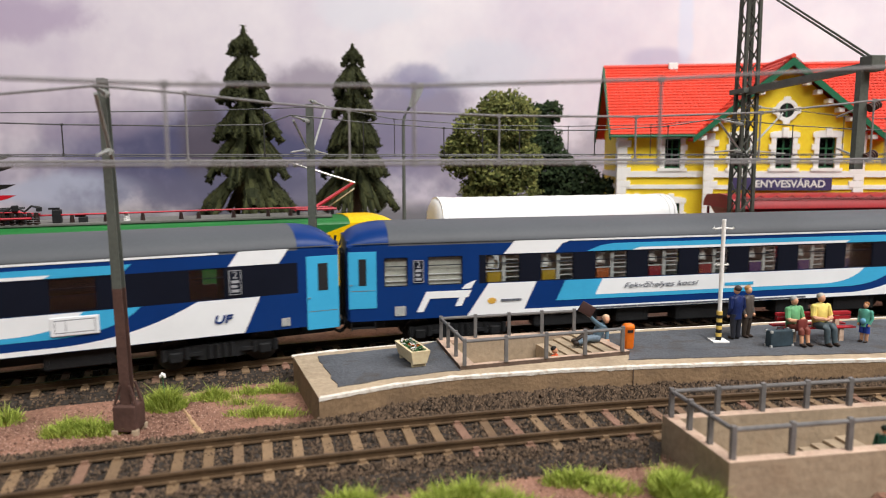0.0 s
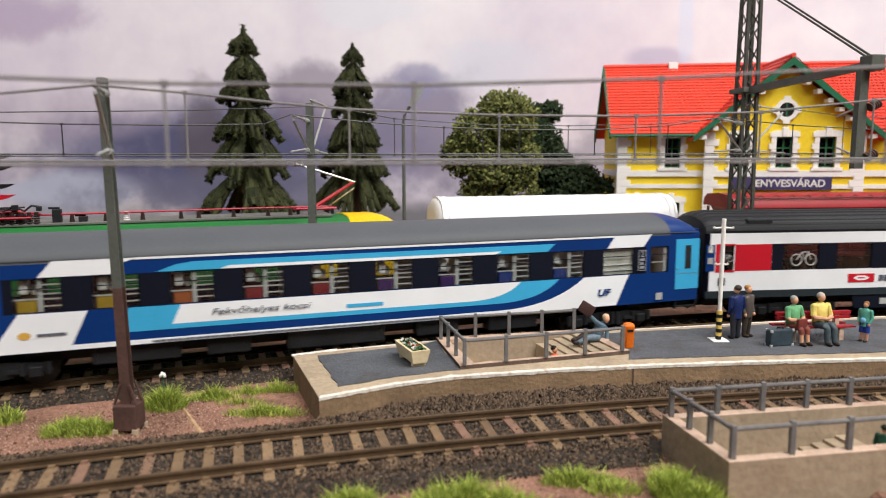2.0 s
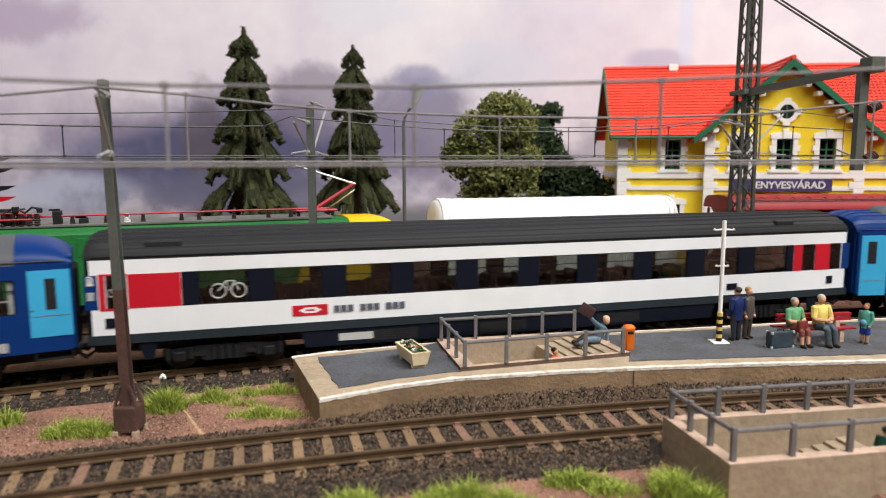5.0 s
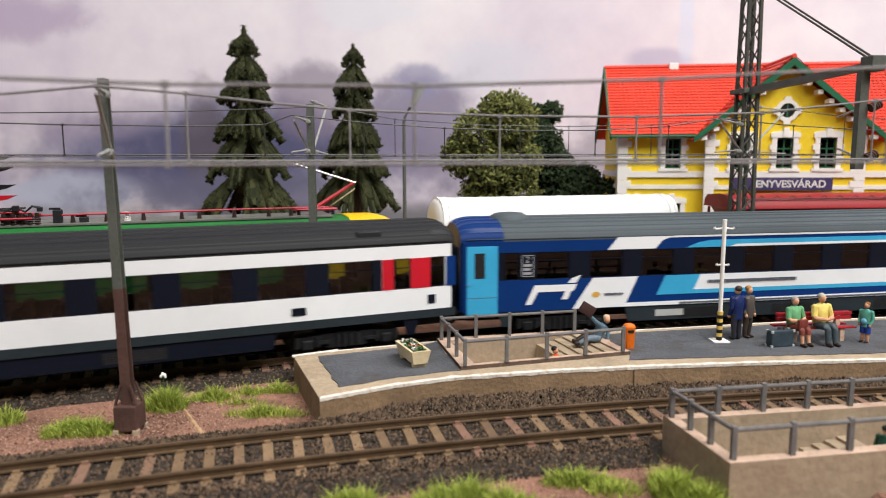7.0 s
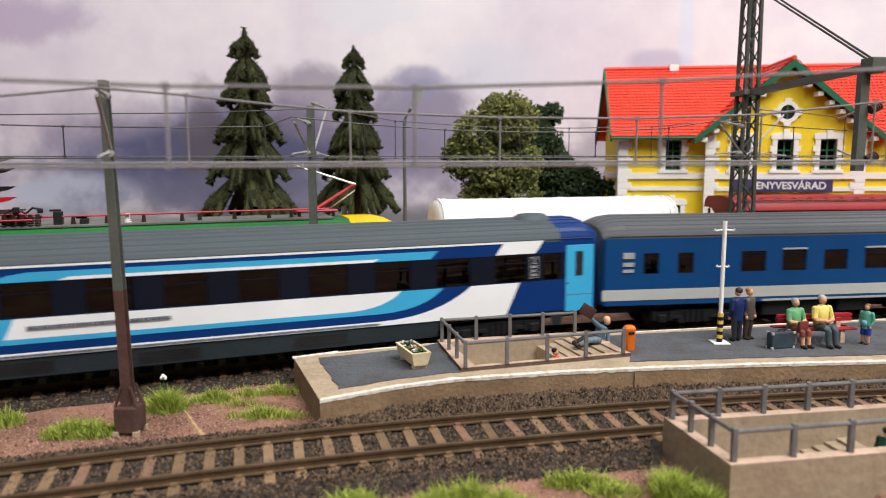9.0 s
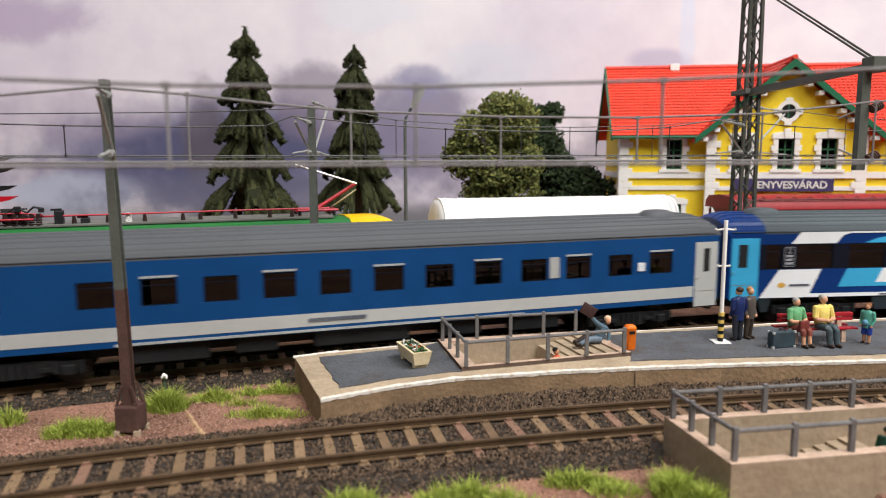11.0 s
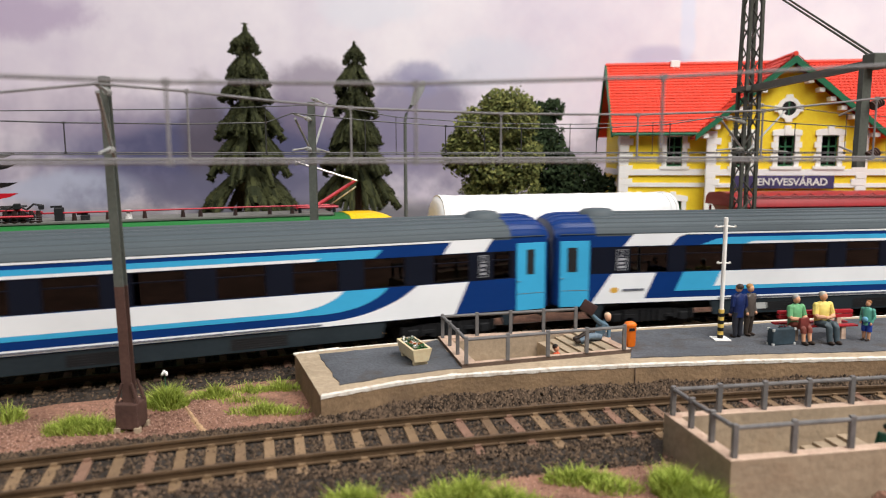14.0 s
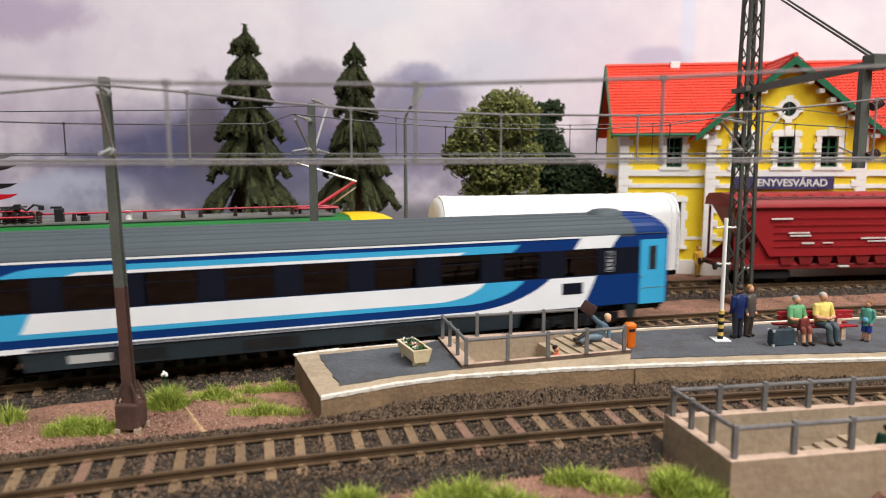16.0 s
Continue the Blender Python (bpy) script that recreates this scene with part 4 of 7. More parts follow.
    swiss = dict(label="white, black and red coach with a ribbed dark grey roof", body=M_WHITE, upper=M_WHITE, band=(-120.5, 120.5), windows=[(-143, -137)] + [(x, x + 16.2) for x in sx] + [(124.8, 131.4), (139, 145)],
                 glass=M_GLASSC, clear=True, roof=M_ROOFD, roof_end_mat=M_ROOFD, roof_end=8, dome=2.0, ridged=True, zw0=22.8, zw1=34.0, doors=[], boxes=((-131, -120), (112, 121)), lit=False,
                 paint=[(M_RED, [(-136.6, 22.9), (-120.6, 22.9), (-120.6, 33.9), (-136.6, 33.9)]), (M_NAVY, [(-149.2, 22.9), (-145.4, 22.9), (-145.4, 33.9), (-149.2, 33.9)]),
                        (M_RED, [(-145, 22.4), (-136.6, 22.4), (-136.6, 23.1), (-145, 23.1)]), (M_RED, [(-145, 33.6), (-136.6, 33.6), (-136.6, 34.2), (-145, 34.2)]), (M_RED, [(-145, 22.9), (-143.2, 22.9), (-143.2, 33.9), (-145, 33.9)]),
                        (M_RED, [(120.6, 22.9), (124.8, 22.9), (124.8, 33.9), (120.6, 33.9)]), (M_RED, [(131.4, 22.9), (139, 22.9), (139, 33.9), (131.4, 33.9)]), (M_NAVY, [(145.4, 22.9), (149.2, 22.9), (149.2, 33.9), (145.4, 33.9)]),
                        (M_SKIRT, [(-149, 11.5), (149, 11.5), (149, 14.5), (-149, 14.5)]),
                        (M_RED, [(-85.6, 17.0), (-73.6, 17.0), (-73.6, 20.6), (-85.6, 20.6)]),
                        (M_WHITE, [(-83.4, 18.8), (-81.4, 19.8), (-77.8, 19.8), (-75.8, 18.8), (-77.8, 17.8), (-81.4, 17.8)]), (M_RED, [(-81.2, 18.5), (-78, 18.5), (-78, 19.1), (-81.2, 19.1)]),
                        (M_BAND, [(88, 16.6), (93, 16.6), (93, 19.2), (88, 19.2)]), (M_BAND, [(-143.6, 16.8), (-140.6, 16.8), (-140.6, 20), (-143.6, 20)]), (M_BAND, [(138, 16.8), (141, 16.8), (141, 20), (138, 20)])],
                 boards=[], print=[(-148.4, -146.2, 30.6, 33.0, M_LGREY), (-148.4, -146.2, 26, 28.6, M_LGREY)], skirt=M_BAND, endcol=M_BAND, frame=M_BAND)
    ow = [(-132, -125.4), (-117.4, -110.6), (-90, -79)] + [(-71.8 + 18.66 * k, -61 + 18.66 * k) for k in range(11)]
    old = dict(label="mid-blue coach with a pale grey stripe and a ribbed grey roof", body=M_MID, band=(200, 201), windows=ow, glass=M_GLASSD, roof=M_ROOF, roof_end_mat=M_ROOF, roof_end=10, dome=3.4, ridged=True,
               zw0=24.2, zw1=32.6, doors=[(136.6, 147.4, 9.4, 36.0, M_LGREY, 140.6, 143.6)], frame=M_BAND, lit=False,
               paint=[(M_LGREY, [(-149, 13.6), (136, 13.6), (136, 18.0), (-149, 18.0)])], boards=[], transom=0.74,
               print=[(-140.5, -136, 25, 26.2, M_LGREY), (-140.5, -136, 27.4, 29, M_LGREY), (-140.5, -136, 30.5, 33, M_LGREY), (70.6, 74.6, 25, 33, M_LGREY), (109.4, 112.6, 25.6, 29.0, M_WHITE)] + [(a, b, 33.0, 33.7, M_LGREY) for a, b in ow[3::2]] +
                     [(-20, 0, 15.2, 16.4, M_INK), (-80, 60, 11.8, 12.6, M_LGREY)], vents=(127,))
    return [diner, couch, swiss, bistro, old, saloon, saloon_b]


def bar_letters(parent, x, z, h, groups, w):
    """Lettering too small to read, as one block for each sign."""
    for g in groups:
        for _ in range(g):
            bm = B()
            box(bm, x, x + w * 0.78, -16.6, -16.3, z, z + h, bevel=0.0)
            part("print", bm, M_INK, parent)
            x += w
        x += w * 0.8


def bicycle_mark(parent, x, z, k):
    bm = B()
    for dx in (-2.6 * k, 2.6 * k):
        tube(bm, [(x + dx + 1.9 * k * math.cos(a), -15.9, z + 1.9 * k * math.sin(a)) for a in [math.pi * j / 8 for j in range(17)]], 0.22 * k, 5)
    tube(bm, [(x - 2.6 * k, -15.9, z), (x - 0.6 * k, -15.9, z + 2.6 * k), (x + 1.6 * k, -15.9, z + 2.6 * k), (x + 2.6 * k, -15.9, z)], 0.22 * k, 5)
    tube(bm, [(x - 0.6 * k, -15.9, z + 2.6 * k), (x + 0.2 * k, -15.9, z), (x + 1.6 * k, -15.9, z + 2.6 * k)], 0.22 * k, 5)
    part("bicycle_mark", bm, M_LGREY, parent, "pale bicycle mark on the window")


def coach_lettering(coaches):
    bar_letters(coaches[2], -71.5, 17.7, 2.2, (3, 3, 3), 2.4)
    bicycle_mark(coaches[2], -106, 27.0, 1.25)
    bicycle_mark(coaches[2], -140, 28.0, 0.62)
    side = lambda x, z: pose(x * MM, -16.62 * MM, z * MM, 90, 0, 0)
    lettering("Fekvőhelyes kocsi", 2.9, M_INK, coaches[1], side(-26.5, 20.5), 0.05, 1.5, 0.3)
    for k, x in ((0, 108.5), (1, 103.5)):
        lettering("UF", 3.7, M_NAVY, coaches[k], side(x, 17.0), 0.06, 1.3, 0.2, bold=0.12)
    lettering("2", 4.2, M_SIGNW, coaches[2], side(-147.3, 32.2), 0.05)


# position of the joint between second and third coach along the line, by time
JOINT = [(0, 262.8), (0.5, 229), (1, 190.3), (1.5, 149.5), (2, 108), (2.5, 70), (3, 27.2), (3.5, -6), (4, -47.5), (4.2, -63.5), (5.25, -147), (6.3, -235.5), (6.7, -271), (7, -302), (7.5, -355), (8, -417),
         (8.5, -484), (9, -547), (9.2, -573), (10.25, -704), (11.3, -834), (11.6, -873), (12, -923.5), (12.5, -980), (13, -1039.5), (13.3, -1078.5), (13.6, -1117), (14, -1176), (14.5, -1232), (15, -1293), (15.3, -1328), (16, -1427)]
PITCH = 304.0


def on_line(s):
    x0, y0, _ = LINE_B.at(s - 108)
    x1, y1, _ = LINE_B.at(s + 108)
    return pose((x0 + x1) / 2 * MM, (y0 + y1) / 2 * MM, 0, 0, 0, math.degrees(math.atan2(y1 - y0, x1 - x0)))


def wheel_turns():
    """Times and angles of a rolling wheel, less than a quarter turn from row to row."""
    rows, step = [], 7.2
    ts, us = [t for t, _ in JOINT], [-u for _, u in JOINT]
    n = int((us[-1] - us[0]) / step) + 1
    last = -1
    for i in range(n + 1):
        d = us[0] + (us[-1] - us[0]) * i / n
        t = float(np.interp(d, us, ts))
        if frame(t) > last:
            rows.append((t, -math.degrees((d - us[0]) / 5.3)))
            last = frame(t)
    return rows


def motions():
    turns = wheel_turns()
    for w, x in WHEELS:
        walk(w, [(t, pose(x * MM, 0, 5.3 * MM) @ Matrix.Rotation(radians(a), 4, "Y")) for t, a in turns])
    for k, c in enumerate(COACHES):
        walk(c, [(t, on_line(u + (k - 1) * PITCH - PITCH / 2)) for t, u in JOINT])


# ---- station house ----
def station():
    top = thing("station_house", "yellow two-storey station house with white quoins and a red tiled roof", "house", 112, 440, -4.5, -6.5)
    W, D = 212, 77
    zt = 92.0            # eaves
    gx0, gx1, gd = 52, 144, -5.0   # projecting gable bay
    gz = 134.3
    gk = 133.4

    def wall_with(bm, x0, x1, y, z0, z1, holes, th=3.0):
        xs = sorted({x0, x1, *[h[0] for h in holes], *[h[1] for h in holes]})
        for a, b in zip(xs[:-1], xs[1:]):
            hs = sorted([h for h in holes if h[0] <= a and h[1] >= b], key=lambda h: h[2])
            z = z0
            for h in hs:
                box(bm, a, b, y, y + th, z, h[2])
                z = h[3]
            box(bm, a, b, y, y + th, z, z1)
    up = [(28.2, 37.8)]
    gup = [(68.2, 77.8), (93.2, 102.8), (118.2, 127.8)]
    side_up = [(168, 180), (190, 202)]
    hz = lambda spans, a, b: [(x0, x1, a, b) for x0, x1 in spans]
    win_up, win_lo = (68.0, 86.5), (18.0, 46.0)
    bm = B()
    wall_with(bm, 0, gx0, 0, 0, zt, hz(up, *win_up) + hz([(27.5, 38.5), (7, 17)], *win_lo))
    wall_with(bm, gx1, W, 0, 0, zt, hz(side_up, *win_up) + hz(side_up, *win_lo))
    wall_with(bm, gx0, gx1, gd, 0, zt, hz(gup, *win_up) + hz(gup, *win_lo))
    prism(bm, [(gx0, zt), (gx1, zt), ((gx0 + gx1) / 2, gk - 4)], gd, gd + 3)
    for x in (gx0, gx1 - 3):
        box(bm, x, x + 3, gd + 3, 0, 0, zt)
    box(bm, 0, 3, 3, D, 0, zt)
    box(bm, W - 3, W, 3, D, 0, zt)
    box(bm, 3, W - 3, D - 3, D, 0, zt)
    for x in (0, W - 3):
        a = [(x, 0, zt), (x, D, zt), (x, D / 2, gz - 3)]
        f0 = [bm.verts.new(p) for p in a]
        f1 = [bm.verts.new((p[0] + 3, p[1], p[2])) for p in a]
        bm.faces.new(f0)
        bm.faces.new(list(reversed(f1)))
        for i in range(3):
            bm.faces.new((f0[i], f0[(i + 1) % 3], f1[(i + 1) % 3], f1[i]))
    wl = part("wall", bm, M_YEL, top)
    # string courses and plinth
    for z0, z1, pr in ((62.4, 66.2, 1.2), (55.0, 57.6, 0.9), (0, 9, 1.4), (22, 24, 0.7)):
        bm = B()
        box(bm, -pr, gx0, -pr, 0, z0, z1)
        box(bm, gx1, W + pr, -pr, 0, z0, z1)
        box(bm, gx0 - pr, gx1 + pr, gd - pr, gd, z0, z1)
        box(bm, -pr, 0, -pr, D, z0, z1)
        part("string_course", bm, M_STW, top)
    # toothed corner stones
    for cx, y in ((0.0, 0), (gx0, gd), (gx1, gd), (W, 0)):
        for i in range(22):
            z = 1.5 + i * 4.2
            if z > zt - 4:
                break
            w = 8.5 if i % 2 else 6.0
            bm = B()
            if cx in (0.0, gx0):
                box(bm, cx - 1.0, cx - 1.0 + w, y - 1.3, y + 0.5, z, z + 4.05, bevel=0.2)
            else:
                box(bm, cx + 1.0 - w, cx + 1.0, y - 1.3, y + 0.5, z, z + 4.05, bevel=0.2)
            if cx == 0.0:
                box(bm, -1.0, 0.5, 0, w - 1, z, z + 4.05)
            part("quoin", bm, M_STW, top)

    def window(x0, x1, z0, z1, y, tall):
        bm = B()
        t = 2.8
        jambs = []
        for i in range(5):
            zz = z0 + (z1 - z0) * i / 5
            w = t + (1.3 if i % 2 else 0.0)
            jambs.append((x0 - w, x0, y - 1.1, y + 1.2, zz, zz + (z1 - z0) / 5 - 0.15))
            jambs.append((x1, x1 + w, y - 1.1, y + 1.2, zz, zz + (z1 - z0) / 5 - 0.15))
        n = 9
        cx, hw = (x0 + x1) / 2, (x1 - x0) / 2 + t + 1.0
        arch = [(cx - hw, z1)] + [(cx - hw * math.cos(math.pi * k / n), z1 + 2.6 + 1.6 * math.sin(math.pi * k / n)) for k in range(n + 1)] + [(cx + hw, z1)]
        prism(bm, arch, y - 1.4, y + 0.8)
        box(bm, cx - 1.8, cx + 1.8, y - 2.0, y, z1, z1 + 6.0, bevel=0.3)
        wn = part("window", bm, M_STW, top, "white toothed window surround")
        bm = B()
        box(bm, x0 - t - 1.4, x1 + t + 1.4, y - 1.8, y + 1.0, z0 - 2.0, z0)
        part("sill", bm, M_STW, wn)
        for jb in jambs:
            bm = B()
            box(bm, *jb)
            part("jamb_stone", bm, M_STW, wn)
        bm = B()
        f = 0.9
        for q in ((x0, x0 + f, z0, z1), (x1 - f, x1, z0, z1), (x0, x1, z0, z0 + f), (x0, x1, z1 - f, z1), (cx - 0.45, cx + 0.45, z0, z1), (x0, x1, z0 + (z1 - z0) * 0.62, z0 + (z1 - z0) * 0.62 + 0.8)):
            box(bm, q[0], q[1], y + 1.2, y + 1.9, q[2], q[3])
        part("frame", bm, M_WINFR, wn)
        bm = B()
        box(bm, x0, x1, y + 1.5, y + 1.7, z0, z1)
        part("pane", bm, M_GLASSD, wn)
        bm = B()
        for k in range(5):
            xx = x0 + 0.8 + (x1 - x0 - 2.4) * k / 4
            box(bm, xx, xx + 1.1, y + 2.2, y + 2.5, z0 + 3.5, z1 - 1)
        part("curtain", bm, M_CURTAIN, wn)
    for x0, x1 in up + side_up:
        window(x0, x1, *win_up, 0, False)
    for x0, x1 in gup:
        window(x0, x1, *win_up, gd, False)
        window(x0, x1, *win_lo, gd, True)
    for x0, x1 in [(27.5, 38.5), (7, 17)] + side_up:
        window(x0, x1, *win_lo, 0, True)
    # round gable window with four keystones
    cx, cz = (gx0 + gx1) / 2, 102.8
    bm = B()
    n = 56
    rings = []
    for k in range(n):
        a = 2 * math.pi * k / n
        q = 6.6 + (1.7 if (k % 14) in (0, 1, 2, 12, 13) else 0)
        rings.append([(cx + r * math.cos(a), y, cz + r * math.sin(a)) for r, y in ((4.3, gd - 0.2), (4.3, gd - 1.6), (q, gd - 1.6), (q, gd - 0.2))])
    loft(bm, rings + [rings[0]], caps=False)
    rw = part("window", bm, M_STW, top, "round white gable window ring with keystones")
    bm = B()
    tube(bm, [(cx, gd - 0.3, cz), (cx, gd - 0.9, cz)], 4.35, 20)
    part("pane", bm, M_RUBBER, rw)
    bm = B()
    box(bm, cx - 4.2, cx + 4.2, gd - 1.2, gd - 0.8, cz - 0.4, cz + 0.4)
    box(bm, cx - 0.4, cx + 0.4, gd - 1.2, gd - 0.8, cz - 4.2, cz + 4.2)
    part("frame", bm, M_WINFR, rw)
    # sign
    bm = B()
    box(bm, 68, 126.4, gd - 2.2, gd - 1.0, 54.4, 62.2, bevel=0.2)
    sg = part("name_sign", bm, M_SIGN, top, "purple station name board with pale letters")
    lt = lettering("ENYVESVÁRAD", 6.1, M_SIGNW, sg, pose(102.0 * MM, (gd - 2.3) * MM, 58.2 * MM, 90, 0, 0), 0.12, bold=0.14)
    # roof: main slopes and the cross gable, with tile rows
    ov, ridge_y, ridge_z = 6.5, D / 2, gz

    def slope(bm, p0, p1, q0, q1, rows, th=1.0):
        """Overlapping tile rows from the eaves p0-p1 up to q0-q1."""
        p0, p1, q0, q1 = map(Vector, (p0, p1, q0, q1))
        nrm = (p1 - p0).cross(q0 - p0).normalized()
        if nrm.z < 0:
            nrm = -nrm
        for i in range(rows):
            a, b = i / rows, (i + 1) / rows
            l0, r0, l1, r1 = p0.lerp(q0, a), p1.lerp(q1, a), p0.lerp(q0, b), p1.lerp(q1, b)
            cols = max(1, int((r0 - l0).length / 2.6))
            for j in range(cols):
                for k0, k1, h in ((j / cols, (j + 0.72) / cols, 0.32), ((j + 0.72) / cols, (j + 1) / cols, 0.0)):
                    c = [l0.lerp(r0, k0) + nrm * (th + h), l0.lerp(r0, k1) + nrm * (th + h), l1.lerp(r1, k1) + nrm * (0.5 + h), l1.lerp(r1, k0) + nrm * (0.5 + h)]
                    d = [l0.lerp(r0, k0), l0.lerp(r0, k1)]
                    v = [bm.verts.new(x) for x in c]
                    u = [bm.verts.new(x) for x in d]
                    bm.faces.new(v)
                    bm.faces.new((u[0], u[1], v[1], v[0]))
        v = [bm.verts.new(x) for x in (p0, p1, q1, q0)]
        bm.faces.new(v)
    bm = B()
    drop = (gz - zt) / (D / 2)
    ze = zt - ov * drop * 0.5
    gcx = (gx0 + gx1) / 2
    slope(bm, (-ov, -ov, ze), (gx0 - 7, -ov, ze), (-ov, ridge_y, gz), (gcx, ridge_y, gz), 23)
    slope(bm, (gx1 + 7, -ov, ze), (W + ov, -ov, ze), (gcx, ridge_y, gz), (W + ov, ridge_y, gz), 23)
    slope(bm, (W + ov, D + ov, ze), (-ov, D + ov, ze), (W + ov, ridge_y, gz), (-ov, ridge_y, gz), 10)
    part("roof", bm, M_TILE, top)
    bm = B()
    gcx = (gx0 + gx1) / 2
    for sx, ex in ((-1, gx0 - 9.5), (1, gx1 + 9.5)):
        slope(bm, (ex, gd - 7, zt - 7.5), (ex, ridge_y, zt - 7.5), (gcx, gd - 7, gk), (gcx, ridge_y, gk), 15)
    part("cross_roof", bm, M_TILE, top)
    bm = B()
    tube(bm, [(-ov, ridge_y, gz + 1.2), (W + ov, ridge_y, gz + 1.2)], 1.5, 8)
    tube(bm, [(gcx, gd - 7, gk + 0.8), (gcx, ridge_y, gk + 0.8)], 1.5, 8)
    part("ridge_tiles", bm, M_TILE, top)
    # green bargeboards, white brackets under them
    for sx, ex in ((-1, gx0 - 9.5), (1, gx1 + 9.5)):
        bm = B()
        prism(bm, [(ex, zt - 8.4), (ex, zt - 4.8), (gcx, gk - 0.2), (gcx, gk - 4.8)], gd - 8.2, gd - 6.8)
        part("bargeboard", bm, M_BARGE, top)
        for k in range(1, 8):
            f = k / 8.5
            bx, bz = ex + (gcx - ex) * f, zt - 10 + (gk - zt + 4) * f
            bm = B()
            box(bm, bx - 1.6, bx + 1.6, gd - 6.6, gd, bz - 2.2, bz + 0.4, bevel=0.2)
            part("bracket", bm, M_STW, top)
    for y0, y1 in ((-ov, ridge_y), (D + ov, ridge_y)):
        bm = B()
        v0 = [(-ov - 0.6, y0, ze - 2.6), (-ov - 0.6, y0, ze + 1.4), (-ov - 0.6, y1, gz + 1.8), (-ov - 0.6, y1, gz - 2.6)]
        loft(bm, [v0, [(x + 1.3, y, z) for x, y, z in v0]])
        part("bargeboard", bm, M_BARGE, top)
    bm = B()
    box(bm, 36, 42, 36, 42, gz - 4, gz + 3.4, bevel=0.3)
    part("chimney", bm, M_STW, top)
    # gutter and rain pipe
    bm = B()
    tube(bm, [(-ov, -ov - 0.5, ze - 0.6), (gx0 - 6, -ov - 0.5, ze - 0.6)], 0.9, 8)
    part("gutter", bm, M_BARGE, top)


# ---- trees ----
def fir(x, y, h, tiers, seed, label):
    """Tiers of thick drooping boughs, widening outwards, in flocked foam; tiers give bough root and tip heights and reach."""
    rg = random.Random(seed)
    top = thing("fir_tree", label, "tree", x, y, -4.6, group="fir trees")
    bm = B()
    tube(bm, [(0, 0, 0), (0.3, 0, h * 0.5), (0, 0.2, h * 0.93)], [3.4, 2.6, 1.4], 8)
    part("trunk", bm, M_BARK, top, smooth=True)
    verts, faces = [], []

    def flock(p, n, count, size):
        for _ in range(count):
            u = Vector((rg.gauss(0, 1), rg.gauss(0, 1), rg.gauss(0, 1))).normalized()
            v = u.orthogonal().normalized()
            q = p + n * rg.uniform(-0.3, 0.35) + u * rg.uniform(0, 0.7)
            k = len(verts)
            sz = size * rg.uniform(0.6, 1.2)
            verts.extend([q - u * sz, q + v * sz * 0.7, q + u * sz + n * sz * 0.5])
            faces.append((k, k + 1, k + 2))

    def bough(path, widths, thick):
        rings = []
        for i, (p, w) in enumerate(zip(path, widths)):
            d = (path[min(i + 1, len(path) - 1)] - path[max(i - 1, 0)]).normalized()
            a = d.cross(Vector((0, 0, 1)))
            a = a.normalized() if a.length > 0.05 else Vector((1, 0, 0))
            b = a.cross(d)
            ring = []
            for k in range(10):
                t = 2 * math.pi * k / 10
                g = 1 + 0.5 * noise.noise((p + a * math.cos(t) * w) * 0.5 + Vector((seed, 0, 0)))
                ring.append((p + a * math.cos(t) * w * g + b * math.sin(t) * thick * g - Vector((0, 0, 0.25 * w * abs(math.cos(t)))), a * math.cos(t) + b * math.sin(t)))
            rings.append(ring)
        for r0, r1 in zip(rings[:-1], rings[1:]):
            for k in range(10):
                c = [r0[k][0], r0[(k + 1) % 10][0], r1[(k + 1) % 10][0], r1[k][0]]
                m = len(verts)
                verts.extend(c)
                faces.append((m, m + 1, m + 2, m + 3))
                for _ in range(7):
                    f, g = rg.random(), rg.random()
                    flock(c[0].lerp(c[1], f).lerp(c[3].lerp(c[2], f), g), r0[k][1], 1, 0.85)

    for j, (zr, zt, reach) in enumerate(tiers):
        n = 6 if j < 2 else 7 + j // 2
        a0 = rg.uniform(0, 6)
        for k in range(n):
            ang = a0 + 2 * math.pi * k / n + rg.uniform(-0.15, 0.15)
            ln, dz = reach * rg.uniform(0.86, 1.08), (zr - zt) * rg.uniform(0.85, 1.08)
            out = Vector((math.cos(ang), math.sin(ang), 0))
            side = Vector((-out.y, out.x, 0))
            pt = lambda t, sd=0.0: out * (ln * t) + side * sd + Vector((0, 0, zr - dz * (0.55 * t + 0.45 * t ** 2.2)))
            w = reach * 2.1 / n
            path = [pt(t) for t in (0.0, 0.2, 0.4, 0.6, 0.78, 0.9)]
            bough(path, [1.6, 0.30 * w + 0.8, 0.5 * w + 0.5, 0.66 * w, 0.66 * w, 0.25 * w], 1.4 + 0.05 * reach)
            for sd in ((-0.7, 0.0, 0.75) if j else (0.0,)):
                e = rg.uniform(0.96, 1.14) - 0.1 * abs(sd)
                root, tip = pt(0.68, sd * w * 0.5), pt(e, sd * w * 1.05) - Vector((0, 0, rg.uniform(0.5, 0.10 * reach + 0.8)))
                bough([root, root.lerp(tip, 0.5) + Vector((0, 0, 0.6)), tip, tip + (tip - root).normalized() * 0.9], [0.24 * w, 0.32 * w, 0.2 * w, 0.05], 1.1 + 0.03 * reach)
    # slender stem and leader
    zs = [h, tiers[0][0] - 1, tiers[0][1] - 1, tiers[1][0] - 6, tiers[3][0], tiers[-1][0] - 4]
    bough([Vector((0, 0.01 * i, z)) for i, z in enumerate(zs)], [0.4, 2.4, 1.9, 3.6, 5.0, 4.5], 2.6)
    me = bpy.data.meshes.new("crown")
    me.from_pydata([tuple(v * MM) for v in verts], [], faces)
    me.materials.append(M_FIR)
    c = new("crown", me)
    c.parent = top


